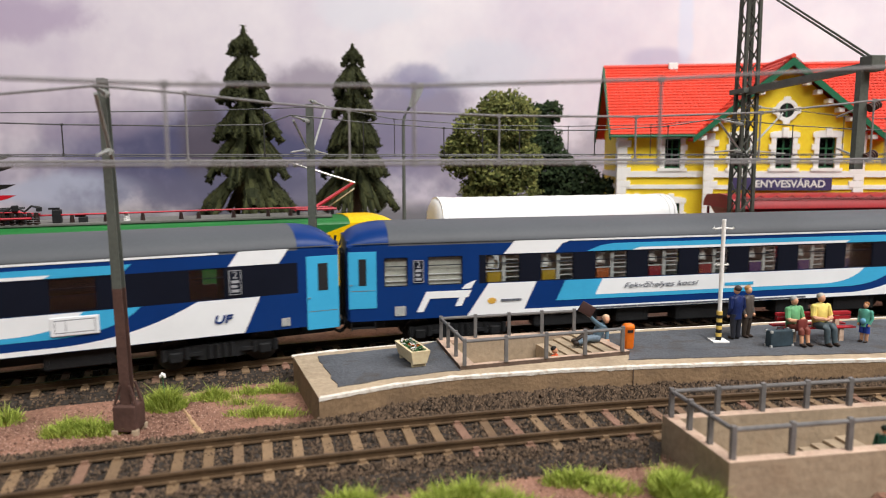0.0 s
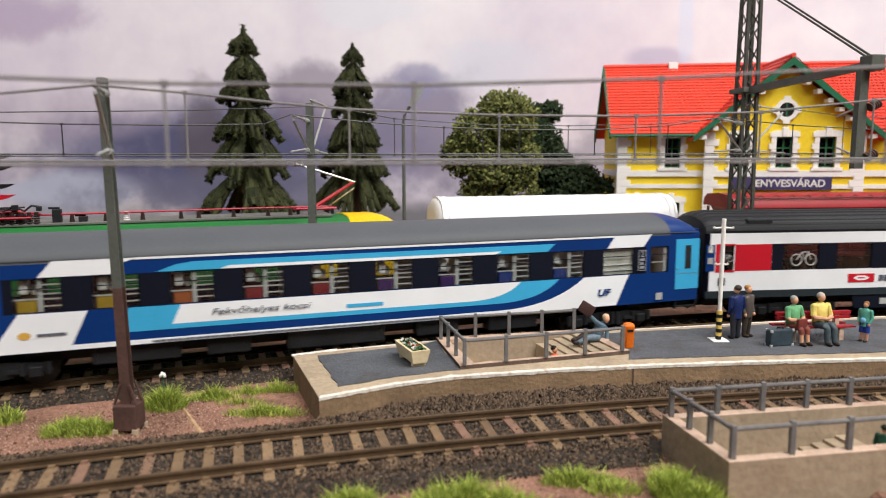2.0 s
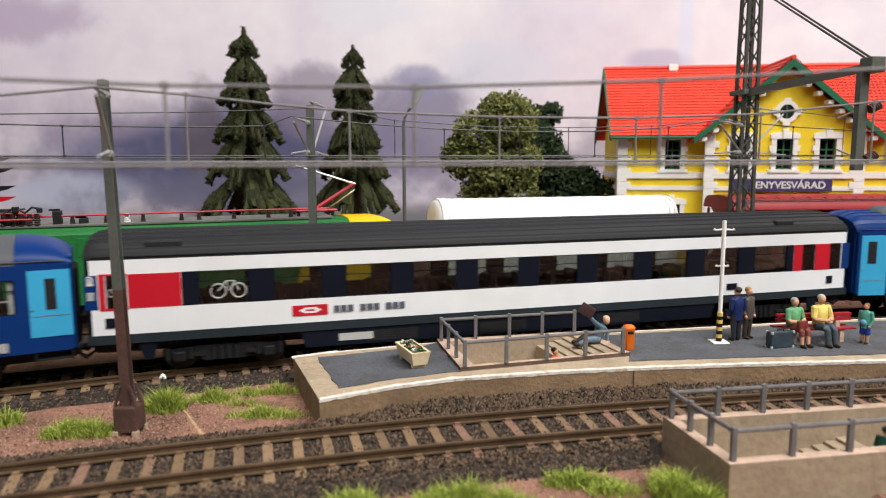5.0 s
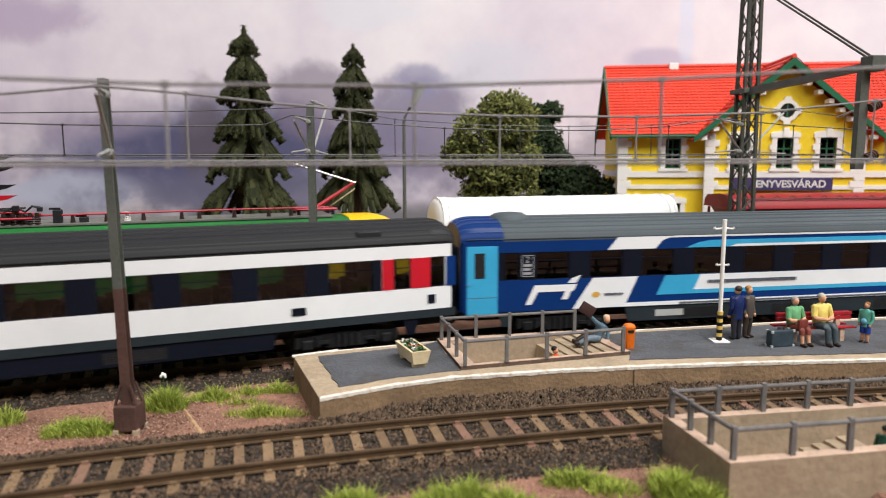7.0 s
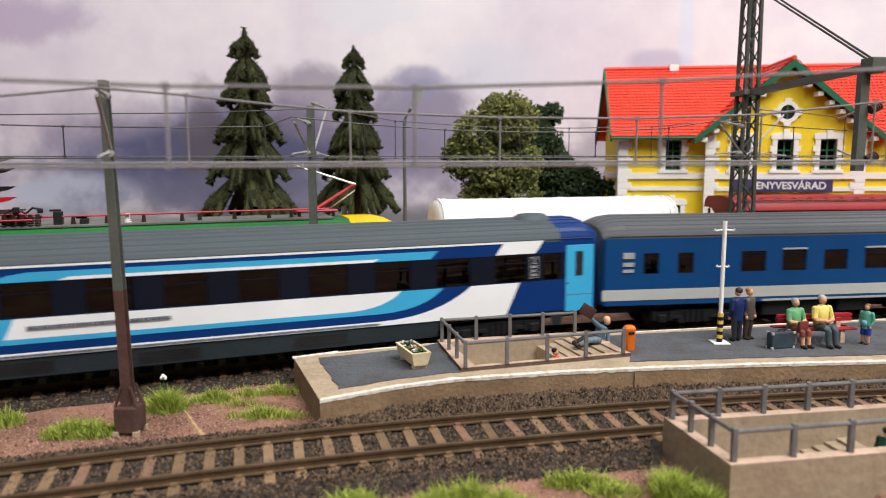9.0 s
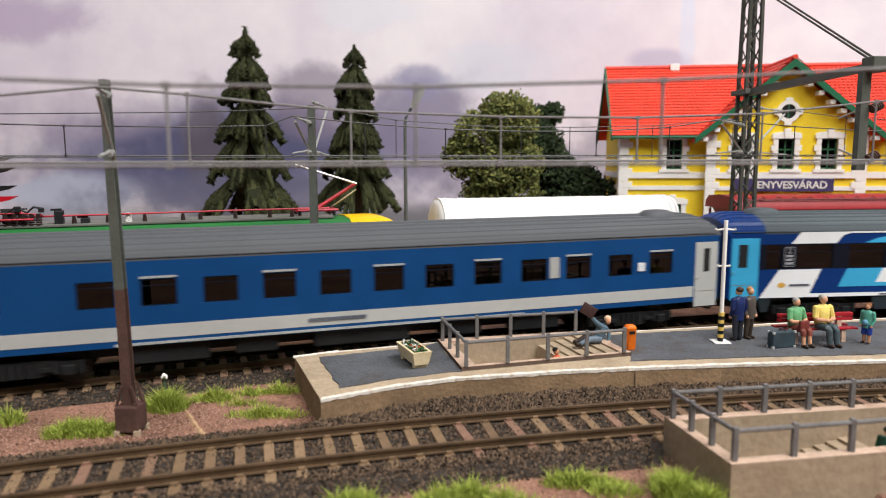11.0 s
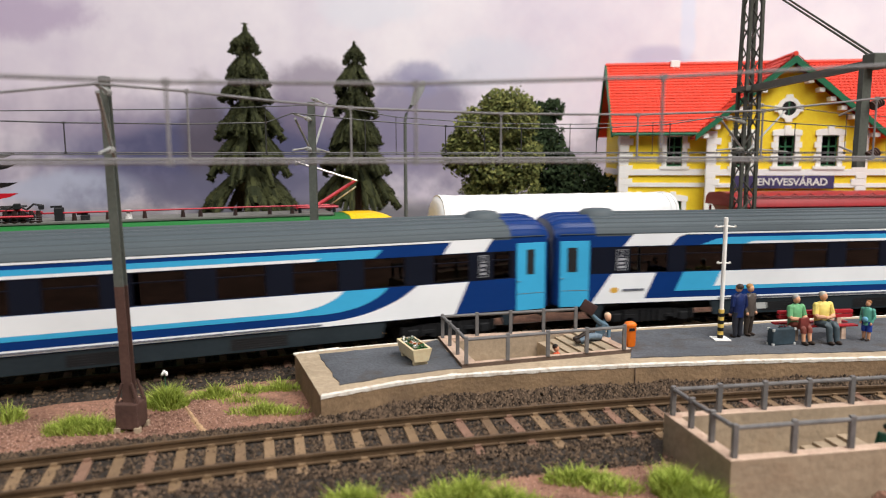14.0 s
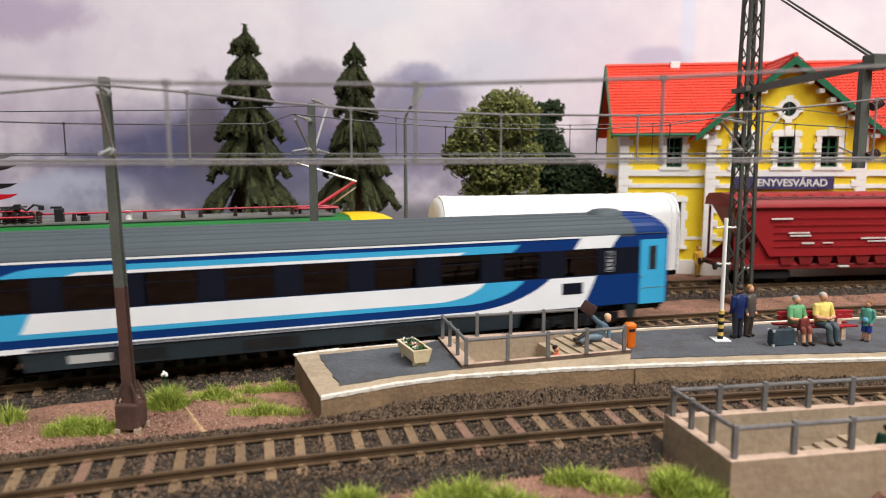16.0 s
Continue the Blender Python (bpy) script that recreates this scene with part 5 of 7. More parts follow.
def leafy(name, x, y, clumps, leaves, size, material, trunk_h, label, seed):
    rg = random.Random(seed)
    top = thing(name, label, "tree", x, y, -4.6, group="broadleaf trees")
    bm = B()
    tube(bm, [(0, 0, 0), (0.5, 0, trunk_h * 0.6), (0, 0, trunk_h)], [3.0, 2.2, 1.6], 8)
    for cx, cy, cz, cr in clumps:
        tube(bm, [(0, 0, trunk_h * 0.7), (cx * 0.5, cy * 0.5, (cz + trunk_h) * 0.5), (cx, cy, cz)], [1.2, 0.8, 0.3], 5)
    part("trunk", bm, M_BARK, top, smooth=True)
    verts, faces = [], []
    tot = sum(c[3] ** 2 for c in clumps)
    for cx, cy, cz, cr in clumps:
        n = int(leaves * cr ** 2 / tot)
        for _ in range(n):
            d = Vector((rg.gauss(0, 1), rg.gauss(0, 1), rg.gauss(0, 1))).normalized()
            rr = cr * rg.uniform(0.35, 1.06) ** 0.5
            p = Vector((cx, cy, cz)) + d * rr * (0.86 + 0.22 * noise.noise(d * 3 + Vector((cx, cz, seed))))
            u = Vector((rg.gauss(0, 1), rg.gauss(0, 1), rg.gauss(0, 1))).normalized()
            v = u.orthogonal().normalized()
            s = size * rg.uniform(0.6, 1.3)
            k = len(verts)
            verts.extend([p - u * s, p + v * s * 0.6, p + u * s, p - v * s * 0.6 + d * s * 0.3])
            faces.append((k, k + 1, k + 2, k + 3))
    me = bpy.data.meshes.new("crown")
    me.from_pydata([tuple(v * MM) for v in verts], [], faces)
    me.materials.append(material)
    c = new("crown", me)
    c.parent = top


# ---- vehicles on the rear track ----
def rear_at(s):
    x, y, th = LINE_B.at(s, C_OFF)
    return x, y, 0, math.degrees(th)


def wheels(top, xs, r=5.0):
    for x in xs:
        bm = B()
        for sy in (-1, 1):
            tube(bm, [(x, sy * 7.2, r), (x, sy * 7.8, r)], r + 0.6, 20)
            tube(bm, [(x, sy * 7.8, r), (x, sy * 10, r)], r, 20)
        tube(bm, [(x, -12, r), (x, 12, r)], 0.9, 8)
        part("wheelset", bm, M_WHEEL, top)


def locomotive(s):
    top = thing("electric_locomotive", "green and yellow electric locomotive with a grey equipment roof", "locomotive", *rear_at(s))
    Lh = 98.0
    bm = B()
    box(bm, -Lh + 25, Lh - 25, -16.5, 16.5, 11, 40.0)
    part("body", bm, M_LOCO, top)
    bm = B()
    sec = lambda k, z: [(-16.5 * k, 11), (16.5 * k, 11), (16.5 * k, 33), (15.8 * k, z - 3), (12.5 * k, z - 0.6), (0, z + 0.6), (-12.5 * k, z - 0.6), (-15.8 * k, z - 3), (-16.5 * k, 33)]
    for sx in (-1, 1):
        bm = B()
        st = [(Lh - 25, 1, 43.4), (Lh - 10, 1, 43.4), (Lh - 5, 0.99, 42), (Lh - 1, 0.97, 39.5), (Lh + 2, 0.94, 35.5), (Lh + 3.5, 0.92, 30)]
        loft(bm, [[(sx * x, y, min(z, zz)) for y, z in sec(k, zz)] for x, k, zz in st])
        part("cab", bm, M_LOCOY, top, "yellow rounded driving cab", smooth=True)
    bm = B()
    prof = [(-16.5, 39.5), (-15.6, 41.2), (-13, 42.4), (0, 43), (13, 42.4), (15.6, 41.2), (16.5, 39.5)]
    loft(bm, [[(x, y, z) for y, z in prof] for x in (-Lh + 25, Lh - 25)])
    part("roof_edge", bm, M_LOCO, top, smooth=True)
    bm = B()
    box(bm, -Lh + 18, Lh - 32, -11, 11, 42.8, 44.0, bevel=0.3)
    part("roof_panel", bm, M_LOCOG, top)
    bm = B()
    for x0 in (-70, -40, -10, 22):
        for k in range(2):
            box(bm, x0 + k * 14, x0 + k * 14 + 12.5, -16.75, -16.4, 31, 38.6, bevel=0.1)
    part("side_grille", bm, M_LOCO, top)
    bm = B()
    prism(bm, [(73.2, 40.0), (73.2, 11.2), (47, 11.2), (52, 31), (60, 35.5)], -16.62, -16.3)
    part("side_panel", bm, M_LOCOY, top, "yellow sloping side panel")
    bm = B()
    for k, (x, h) in enumerate(((55.5, 3.4), (58.6, 2.6), (61.6, 5.0), (64.4, 5.0), (67.0, 3.0))):
        prism(bm, [(x, 30), (x + 1.1, 30), (x + 2.1, 30 + h), (x + 1.0, 30 + h)], -16.75, -16.55)
    part("print", bm, M_UNDER, top)
    # roof conductor on insulators
    bm = B()
    tube(bm, [(-56, -8.5, 47.2), (-10, -8.5, 47.4), (30, -8.5, 47.6), (62, -8, 47.4)], 0.42, 6)
    tube(bm, [(-78, -8.5, 45.4), (-64, -8.5, 45.8), (-56, -8.5, 47.2)], 0.42, 6)
    part("roof_conductor", bm, M_PRED, top, "thin red roof conductor")
    for x in (-42, -29.4, -15.2, 0.1, 7.3, 22, 37, 47):
        bm = B()
        tube(bm, [(x, -8.5, 43.8), (x, -8.5, 44.6), (x, -8.5, 47.0)], [1.1, 0.95, 0.65], 8)
        part("insulator", bm, M_INSUL, top)
    bm = B()
    for k in range(5):
        tube(bm, [(-21.5, -7, 44 + k * 0.8), (-21.5, -7, 44.5 + k * 0.8)], 1.4 - 0.1 * k, 10)
    part("insulator", bm, M_STW, top, "white ribbed insulator")
    for x, h in ((-72, 4.5), (-65, 5.4), (-60.5, 4), (-47.5, 5.6), (-38, 2.4)):
        bm = B()
        box(bm, x - 1.6, x + 1.6, -9.5, -5, 43.8, 43.8 + h, bevel=0.3)
        box(bm, x - 3, x + 1, -8, -6, 43.8 + h, 44.6 + h)
        part("roof_switch", bm, M_UNDER, top)
    for x in (-69, -66.2, -63, -60, -57, -54.5):
        bm = B()
        for k in range(4):
            tube(bm, [(x, -10, 43.8 + k * 0.9), (x, -10, 44.5 + k * 0.9)], 1.25 - 0.12 * (k % 2), 8)
        tube(bm, [(x, -10, 47.2), (x, -10, 48.6)], 0.9, 8)
        part("insulator", bm, M_INSUL, top)
    bm = B()
    tube(bm, [(-74, -10, 48.7), (-62, -10, 48.9), (-53, -10, 47.9)], 0.4, 6)
    tube(bm, [(-74, -12, 46.4), (-56, -12, 46.4)], 0.5, 6)
    part("bus_bar", bm, M_PRED, top)
    bm = B()
    tube(bm, [(-66, -10, 49.0), (-62, -10, 51.2), (-58.5, -10, 49.0), (-56, -10, 51.2), (-53, -10, 50.6)], 0.5, 6)
    box(bm, -63, -60.6, -11, -9, 49.2, 51.6, bevel=0.3)
    box(bm, -54.4, -52.4, -11, -9, 49.0, 50.9, bevel=0.3)
    part("disconnector", bm, M_UNDER, top)
    # single-arm pantograph: base, red lower arm, light upper arm, head
    for px, up in ((63, True), (-84, False)):
        bm = B()
        for y in (-6, 6):
            tube(bm, [(px - 13, y, 46.4), (px + 6, y, 46.4)], 0.7, 6)
        tube(bm, [(px - 13, -6, 46.4), (px - 13, 6, 46.4)], 0.7, 6)
        tube(bm, [(px + 5, -6, 46.4), (px + 5, 6, 46.4)], 0.7, 6)
        pan = part("pantograph", bm, M_PRED, top, "red pantograph with a bright upper arm")
        for x in (px - 12, px + 4):
            for y in (-6, 6):
                bm = B()
                tube(bm, [(x, y, 43.8), (x, y, 46.2)], 0.8, 8)
                part("insulator", bm, M_UNDER, pan)
        if up:
            knee, head = (px + 16, 0, 58.5), (px - 12, 0, 67.4)
            bm = B()
            tube(bm, [(px - 3, -1, 47), knee], [1.0, 0.75], 6)
            part("lower_arm", bm, M_PRED, pan)
            bm = B()
            for y in (-2.5, 2.5):
                tube(bm, [(knee[0], y, knee[2]), (head[0], y * 0.8, head[2])], 0.4, 6)
            tube(bm, [(px + 4, 2, 47), (knee[0] + 0.5, 1, knee[2] - 3)], 0.35, 6)
            part("upper_arm", bm, M_STEEL, pan)
            bm = B()
            for dx in (-2, 2):
                tube(bm, [(head[0] + dx, -11, 66.2), (head[0] + dx, -8.5, 68.2), (head[0] + dx, 8.5, 68.2), (head[0] + dx, 11, 66.2)], 0.4, 6)
            part("collector_head", bm, M_STEEL, pan)
        else:
            bm = B()
            tube(bm, [(px - 12, 0, 47.4), (px + 22, 0, 48.4)], 0.6, 6)
            part("lower_arm", bm, M_PRED, pan)
            bm = B()
            for y in (-10, 10):
                tube(bm, [(px - 14, y, 49), (px + 22, y, 49.4)], 0.4, 6)
            part("upper_arm", bm, M_UNDER, pan)
    bm = B()
    box(bm, -Lh + 6, Lh - 6, -14, 14, 6, 11.2, bevel=0.5)
    part("underframe", bm, M_UNDER, top)
    wheels(top, (-72, -40, 40, 72), 6.0)


def white_wagon(s, length):
    top = thing("covered_wagon", "white tarpaulin-covered freight wagon with rounded roof", "freight wagon", *rear_at(s))
    h = length / 2
    prof = [(-16, 10.5), (-16.3, 30), (-16, 40), (-14.6, 44.5), (-11, 48), (-6, 49.8), (0, 50.4), (6, 49.8), (11, 48), (14.6, 44.5), (16, 40), (16.3, 30), (16, 10.5)]
    bm = B()
    xs = [-h + length * i / 44 for i in range(45)]
    loft(bm, [[(x, y * (1 + 0.004 * math.sin(i * 2.1)), z + 0.07 * math.sin(i * 1.7) * (z > 35) + 0.05 * math.sin(i * 3.3 + y)) for y, z in prof] for i, x in enumerate(xs)])
    for sx in (-1, 1):
        loft(bm, [[(sx * (h + d), y * k, 10.5 + (z - 10.5) * (0.4 + 0.6 * k)) for y, z in prof] for d, k in ((-0.2, 1.0), (1.2, 0.97), (2.6, 0.88), (3.4, 0.72), (3.7, 0.45))])
    part("tarpaulin", bm, M_PVC, top, "smooth white tarpaulin cover", smooth=True)
    for sx in (-1, 1):
        for k in range(2):
            bm = B()
            loft(bm, [[(sx * (h - 3.0 * k) + d, y * 1.02, z * 1.008 - 0.1) for y, z in prof] for d in (-0.7, 0.7)])
            part("end_hoop", bm, M_PVC, top, smooth=True)
        bm = B()
        for y in (-9, 9):
            tube(bm, [(sx * (h + 0.4), y, 10), (sx * (h + 1.6), y, 10)], 0.8, 8)
            tube(bm, [(sx * (h + 1.6), y, 10), (sx * (h + 2.4), y, 10)], 2.0, 12)
        box(bm, sx * h - 0.6, sx * h + 0.6, -15, 15, 8, 11)
        part("buffer_beam", bm, M_UNDER, top)
    for k in range(9):
        bm = B()
        x = h - 0.2
        box(bm, x, x + 0.9, -17.0, -15.8, 12 + k * 3.4, 14 + k * 3.4, bevel=0.1)
        part("buckle", bm, M_PVC, top)
    bm = B()
    box(bm, -h, h, -14, 14, 7.5, 10.6)
    part("underframe", bm, M_UNDER, top)
    wheels(top, (-h + 22, h - 22))


def hopper(s, length):
    top = thing("hopper_wagon", "dark red bogie hopper wagon with sloping ends and white lettering", "freight wagon", *rear_at(s))
    h = length / 2
    bm = B()
    # body: sloping ends, slightly canted upper side
    a = [(-h + 22, 16), (h - 22, 16), (h - 4, 43), (h - 2, 46), (-h + 2, 46), (-h + 4, 43)]
    vs0 = [(x, -16.8 if z < 40 else -15.5, z) for x, z in a]
    vs1 = [(x, 16.8 if z < 40 else 15.5, z) for x, z in a]
    loft(bm, [vs0, vs1])
    part("hopper_body", bm, M_HOP, top)
    bm = B()
    loft(bm, [[(x, y, z) for y, z in ((-17.4, 42.6), (-16.2, 46.8), (-13, 49.2), (0, 50.2), (13, 49.2), (16.2, 46.8), (17.4, 42.6))] for x in (-h + 1, h - 1)])
    part("roof", bm, M_HOP, top, smooth=True)
    bm = B()
    for k in range(int(length / 9)):
        x = -h + 6 + k * 9
        tube(bm, [(x, -15.2, 48.2), (x + 2, -15.2, 49.3), (x + 4, -15.2, 48.2)], 0.4, 5)
    tube(bm, [(-h + 3, -16.4, 48.0), (h - 3, -16.4, 48.0)], 0.5, 6)
    part("roof_hatch_rail", bm, M_HOPD, top)
    bm = B()
    for z in (21, 25, 29, 33, 37):
        box(bm, -h + 24, h - 24, -17.05, -16.6, z, z + 0.3)
    part("side_rib", bm, M_HOP, top)
    for k in range(int((length - 50) / 11)):
        x = -h + 28 + k * 11
        bm = B()
        prism(bm, [(x, 15.8), (x + 9, 15.8), (x + 7.5, 11.2), (x + 1.5, 11.2)], -16.2, -13.0)
        part("discharge_chute", bm, M_HOPD, top)
    bm = B()
    box(bm, -h, h, -15.5, 15.5, 8.6, 11.4, bevel=0.3)
    part("solebar", bm, M_HOPD, top)
    for sx in (-1, 1):
        for y in (-15.2, 14.4):
            bm = B()
            loft(bm, [[(sx * (h - 1), y, 11), (sx * (h - 4), y, 11), (sx * (h - 26), y, 30), (sx * (h - 23), y, 30)], [(sx * (h - 1), y + 0.8, 11), (sx * (h - 4), y + 0.8, 11), (sx * (h - 26), y + 0.8, 30), (sx * (h - 23), y + 0.8, 30)]])
            box(bm, sx * (h - 3) - 0.6, sx * (h - 3) + 0.6, y, y + 0.8, 11, 42)
            part("end_stay", bm, M_HOPD, top)
            bm = B()
            prism(bm, [(sx * (h - 3), 11.2), (sx * (h - 40), 11.2), (sx * (h - 22), 26), (sx * (h - 16), 22)], y + 0.1, y + 0.6)
            part("gusset_plate", bm, M_HOP, top)
        for y in (-9, 9):
            bm = B()
            tube(bm, [(sx * h, y, 10), (sx * (h + 4.4), y, 10)], 0.8, 8)
            tube(bm, [(sx * (h + 4.3), y, 10), (sx * (h + 5.1), y, 10)], 2.1, 12)
            part("buffer", bm, M_UNDER, top)
        c = sx * (h - 24)
        for y in (-13.4, 12.4):
            bm = B()
            loft(bm, [[(c + q, y + d, z) for q, z in ((-13, 4), (-9, 3.4), (9, 3.4), (13, 4), (12, 7.4), (-12, 7.4))] for d in (0, 1.0)])
            part("bogie_frame", bm, M_UNDER, top)
        wheels(top, (c - 9, c + 9))
    for x0, x1, z0, z1 in ((-h + 22, -h + 34, 36.0, 36.9), (-h + 32, -h + 44, 28.4, 29.2), (-h + 33, -h + 45, 26.8, 27.6), (-h + 40, -h + 47, 22.6, 23.5), (-h + 52, -h + 58, 22.8, 23.4), (-h + 74, -h + 90, 25.0, 25.8), (-h + 78, -h + 92, 23.4, 24.1), (-h + 6, -h + 11, 9.8, 10.6), (-h + 62, -h + 68, 9.6, 10.4)):
        bm = B()
        x = x0
        while x < x1:
            w = rnd.uniform(0.9, 2.2)
            box(bm, x, min(x1, x + w * 0.75), -17.35, -15.4 if z0 < 14 else -16.5, z0, z1)
            x += w
        part("print", bm, M_SIGNW, top)


# ---- masts and overhead wires ----
def mast(x, y, h, label, foot=True, w0=1.55, w1=1.2, lean=0.0):
    top = thing("catenary_mast", label, "catenary mast", x, y, -4.6, group="catenary masts")
    zs = 28.0 if foot else 0.0

    def isec(z):
        k = w0 + (w1 - w0) * z / h
        f = k * 0.42
        dx = lean * z / h
        return [(dx + a * k, b * k, z) for a, b in ((-1, -1), (1, -1), (1, -0.72), (0.16, -0.72), (0.16, 0.72), (1, 0.72), (1, 1), (-1, 1), (-1, 0.72), (-0.16, 0.72), (-0.16, -0.72), (-1, -0.72))]
    if foot:
        bm = B()
        loft(bm, [isec(8), isec(40)])
        part("lower_shaft", bm, M_RUST, top, "rust-brown lower shaft")
        bm = B()
        loft(bm, [isec(40), isec(h)])
        part("upper_shaft", bm, M_MAST, top)
        bm = B()
        box(bm, -3.1, 3.1, -3.1, 3.1, 0.8, 8.0, bevel=0.35)
        for sx in (-1, 1):
            for sy in (-1, 1):
                loft(bm, [[(sx * 2.9 + d, sy * 2.4, 8), (sx * 1.3 + d, sy * 2.0, 13.5), (sx * 1.3 + d, sy * 1.4, 13.5), (sx * 2.9 + d, sy * 1.4, 8)] for d in (-0.25, 0.25)])
        part("foot", bm, M_RUST, top, "dark brown socket with ribs")
        bm = B()
        for sx in (-1, 1):
            for sy in (-1, 1):
                box(bm, sx * 2.7 - 0.8, sx * 2.7 + 0.8, sy * 2.7 - 0.8, sy * 2.7 + 0.8, -0.2, 1.4, bevel=0.15)
        part("pad", bm, M_CONC, top)
    else:
        bm = B()
        loft(bm, [isec(0), isec(h)])
        part("shaft", bm, M_MAST, top)
    return top


def bracket(top, dx, dy, zc, zm, z0=4.6):
    """Cantilever from the mast to a point over the track."""
    zc, zm = zc + z0, zm + z0
    bm = B()
    tube(bm, [(0, 0, zc - 0.5), (dx * 0.93, dy * 0.93, zm - 1.5)], 0.5, 6)
    tube(bm, [(0, 0, zm), (dx, dy, zm)], 0.45, 6)
    part("cantilever", bm, M_LAMPG, top)
    bm = B()
    tube(bm, [(dx * 0.2, dy * 0.2, zc + 2), (dx * 1.06, dy * 1.06, zc + 0.6)], 0.4, 6)
    part("steady_arm", bm, M_LAMPG, top)
    for a, z in ((0.16, zm), (0.18, zc + 1.5)):
        bm = B()
        for k in range(4):
            q = a + k * 0.05
            tube(bm, [(dx * q, dy * q, z), (dx * (q + 0.03), dy * (q + 0.03), z)], 0.95, 8)
        part("insulator", bm, M_LAMPG, top)


def catenary(label, material, line, heights, drops, zc, r):
    """Contact wire at one height, and a messenger hung over it on droppers."""
    top = thing("overhead_wire", label, "overhead wire", group="overhead wires")
    bm = B()
    tube(bm, [(x, y, zc) for x, y in line], r, 6)
    part("contact_wire", bm, material, top)
    bm = B()
    tube(bm, [(x, y, z) for (x, y), z in zip(line, heights)], r, 6)
    part("messenger_wire", bm, material, top)
    for (x, y), z, d in zip(line, heights, drops):
        if d:
            bm = B()
            tube(bm, [(x, y, zc), (x, y, z)], r * 0.85, 6)
            for q in (zc, z):
                box(bm, x - r * 1.7, x + r * 1.7, y - r, y + r, q - r * 1.5, q + r * 1.5)
            part("dropper", bm, material, top)


def lattice_mast(x, y):
    top = thing("lattice_mast", "tall dark green lattice mast with a long bracket arm", "catenary mast", x, y, -4.6, 8)
    H, w0, w1 = 190.0, 4.3, 2.7
    hw = lambda z: (w0 + (w1 - w0) * z / H)
    for sx in (-1, 1):
        for sy in (-1, 1):
            bm = B()
            loft(bm, [[(sx * (hw(z) + a), sy * (hw(z) + b), z) for a, b in ((-0.75, -0.75), (0.75, -0.75), (0.75, 0.75), (-0.75, 0.75))] for z in (3, H)])
            part("leg", bm, M_LATT, top)
    n = 22
    for sd in range(4):
        c, s = math.cos(sd * math.pi / 2), math.sin(sd * math.pi / 2)
        for i in range(n):
            z0, z1 = 5 + (H - 8) * i / n, 5 + (H - 8) * (i + 1) / n
            k = 1 if i % 2 else -1
            p = [(-k * hw(z0), -hw(z0), z0), (k * hw(z1), -hw(z1), z1)]
            bm = B()
            tube(bm, [(a * c - b * s, a * s + b * c, z) for a, b, z in p], 0.42, 4)
            part("lattice_bar", bm, M_LATT, top)
    bm = B()
    box(bm, -7, 7, -7, 7, 0, 3.4, bevel=0.9)
    part("foundation", bm, M_EARTH, top, "earth-brown foundation block")
    # arm over the train's track, with a hanging post
    za = 106.8
    bm = B()
    loft(bm, [[(a, 4, za + b) for a, b in ((-1.6, -1.6), (1.6, -1.6), (1.6, 1.6), (-1.6, 1.6))], [(a - 10.5, -95, za + b) for a, b in ((-1.2, -1.3), (1.2, -1.3), (1.2, 1.3), (-1.2, 1.3))]])
    box(bm, -5.5, 5.5, -6.5, 6.5, za - 1.2, za + 1.2, bevel=0.2)
    part("arm", bm, M_MAST, top, "grey-green tapering arm")
    bm = B()
    box(bm, -13.4, -7.8, -98, -92, za - 2.2, za + 3.2, bevel=0.4)
    part("end_clamp", bm, M_MAST, top)
    bm = B()
    loft(bm, [[(-12.4 + a, -93 + b, z) for a, b in ((-1.7, -1.3), (1.7, -1.3), (1.7, 1.3), (-1.7, 1.3))] for z in (za - 1, 70)])
    part("hanging_post", bm, M_MAST, top)
    for z, m in ((za - 15, M_RUST), (74, M_RUST)):
        bm = B()
        for k in range(5):
            tube(bm, [(-10.5 + k * 0.8, -95, z + k * 0.35), (-10.1 + k * 0.8, -95, z + 0.2 + k * 0.35)], 1.7, 10)
        part("insulator", bm, m, top, "brown ribbed insulator")
    bm = B()
    tube(bm, [(-11, -93, za - 14), (4, -60, za - 16)], 0.4, 6)
    tube(bm, [(-11, -93, 74), (5, -60, 78)], 0.4, 6)
    part("steady_arm", bm, M_LAMPG, top)
    bracket(top, -41.0, -46.8, 71.5, 86)
    bracket(top, 44.0, 33.2, 71.3, 95.5)
    for dx in (-1.2, 1.2):
        bm = B()
        tube(bm, [(-10.5 + dx, -94, za + 2.5), (dx * 1.4, -3, 157)], 0.42, 6)
        part("tie_rod", bm, M_LATT, top)


def street_lamp(x, y):
    top = thing("street_lamp", "slim grey street lamp with a slanted head", "street lamp", x, y, -4.6)
    bm = B()
    pts = [(0, 0, 0), (0, 0, 96), (0.8, 0, 100), (3, 0, 104), (5.2, 0, 107.5)]
    tube(bm, pts, [1.3, 0.95, 0.9, 0.9, 0.8], 8)
    part("pole", bm, M_MAST, top, smooth=True)
    bm = B()
    loft(bm, [[(4.5 + k * 1.0 + a, b, 106 + k * 2.0 + c) for a, b, c in ((-w, -1.5, -0.2), (w, -1.5, -0.9), (w, 1.5, -0.9), (-w, 1.5, -0.2))] for k, w in ((0, 1.2), (2, 2.2), (4.5, 2.5), (6.5, 1.6), (7.2, 0.7))])
    part("lamp_head", bm, M_LAMPG, top)


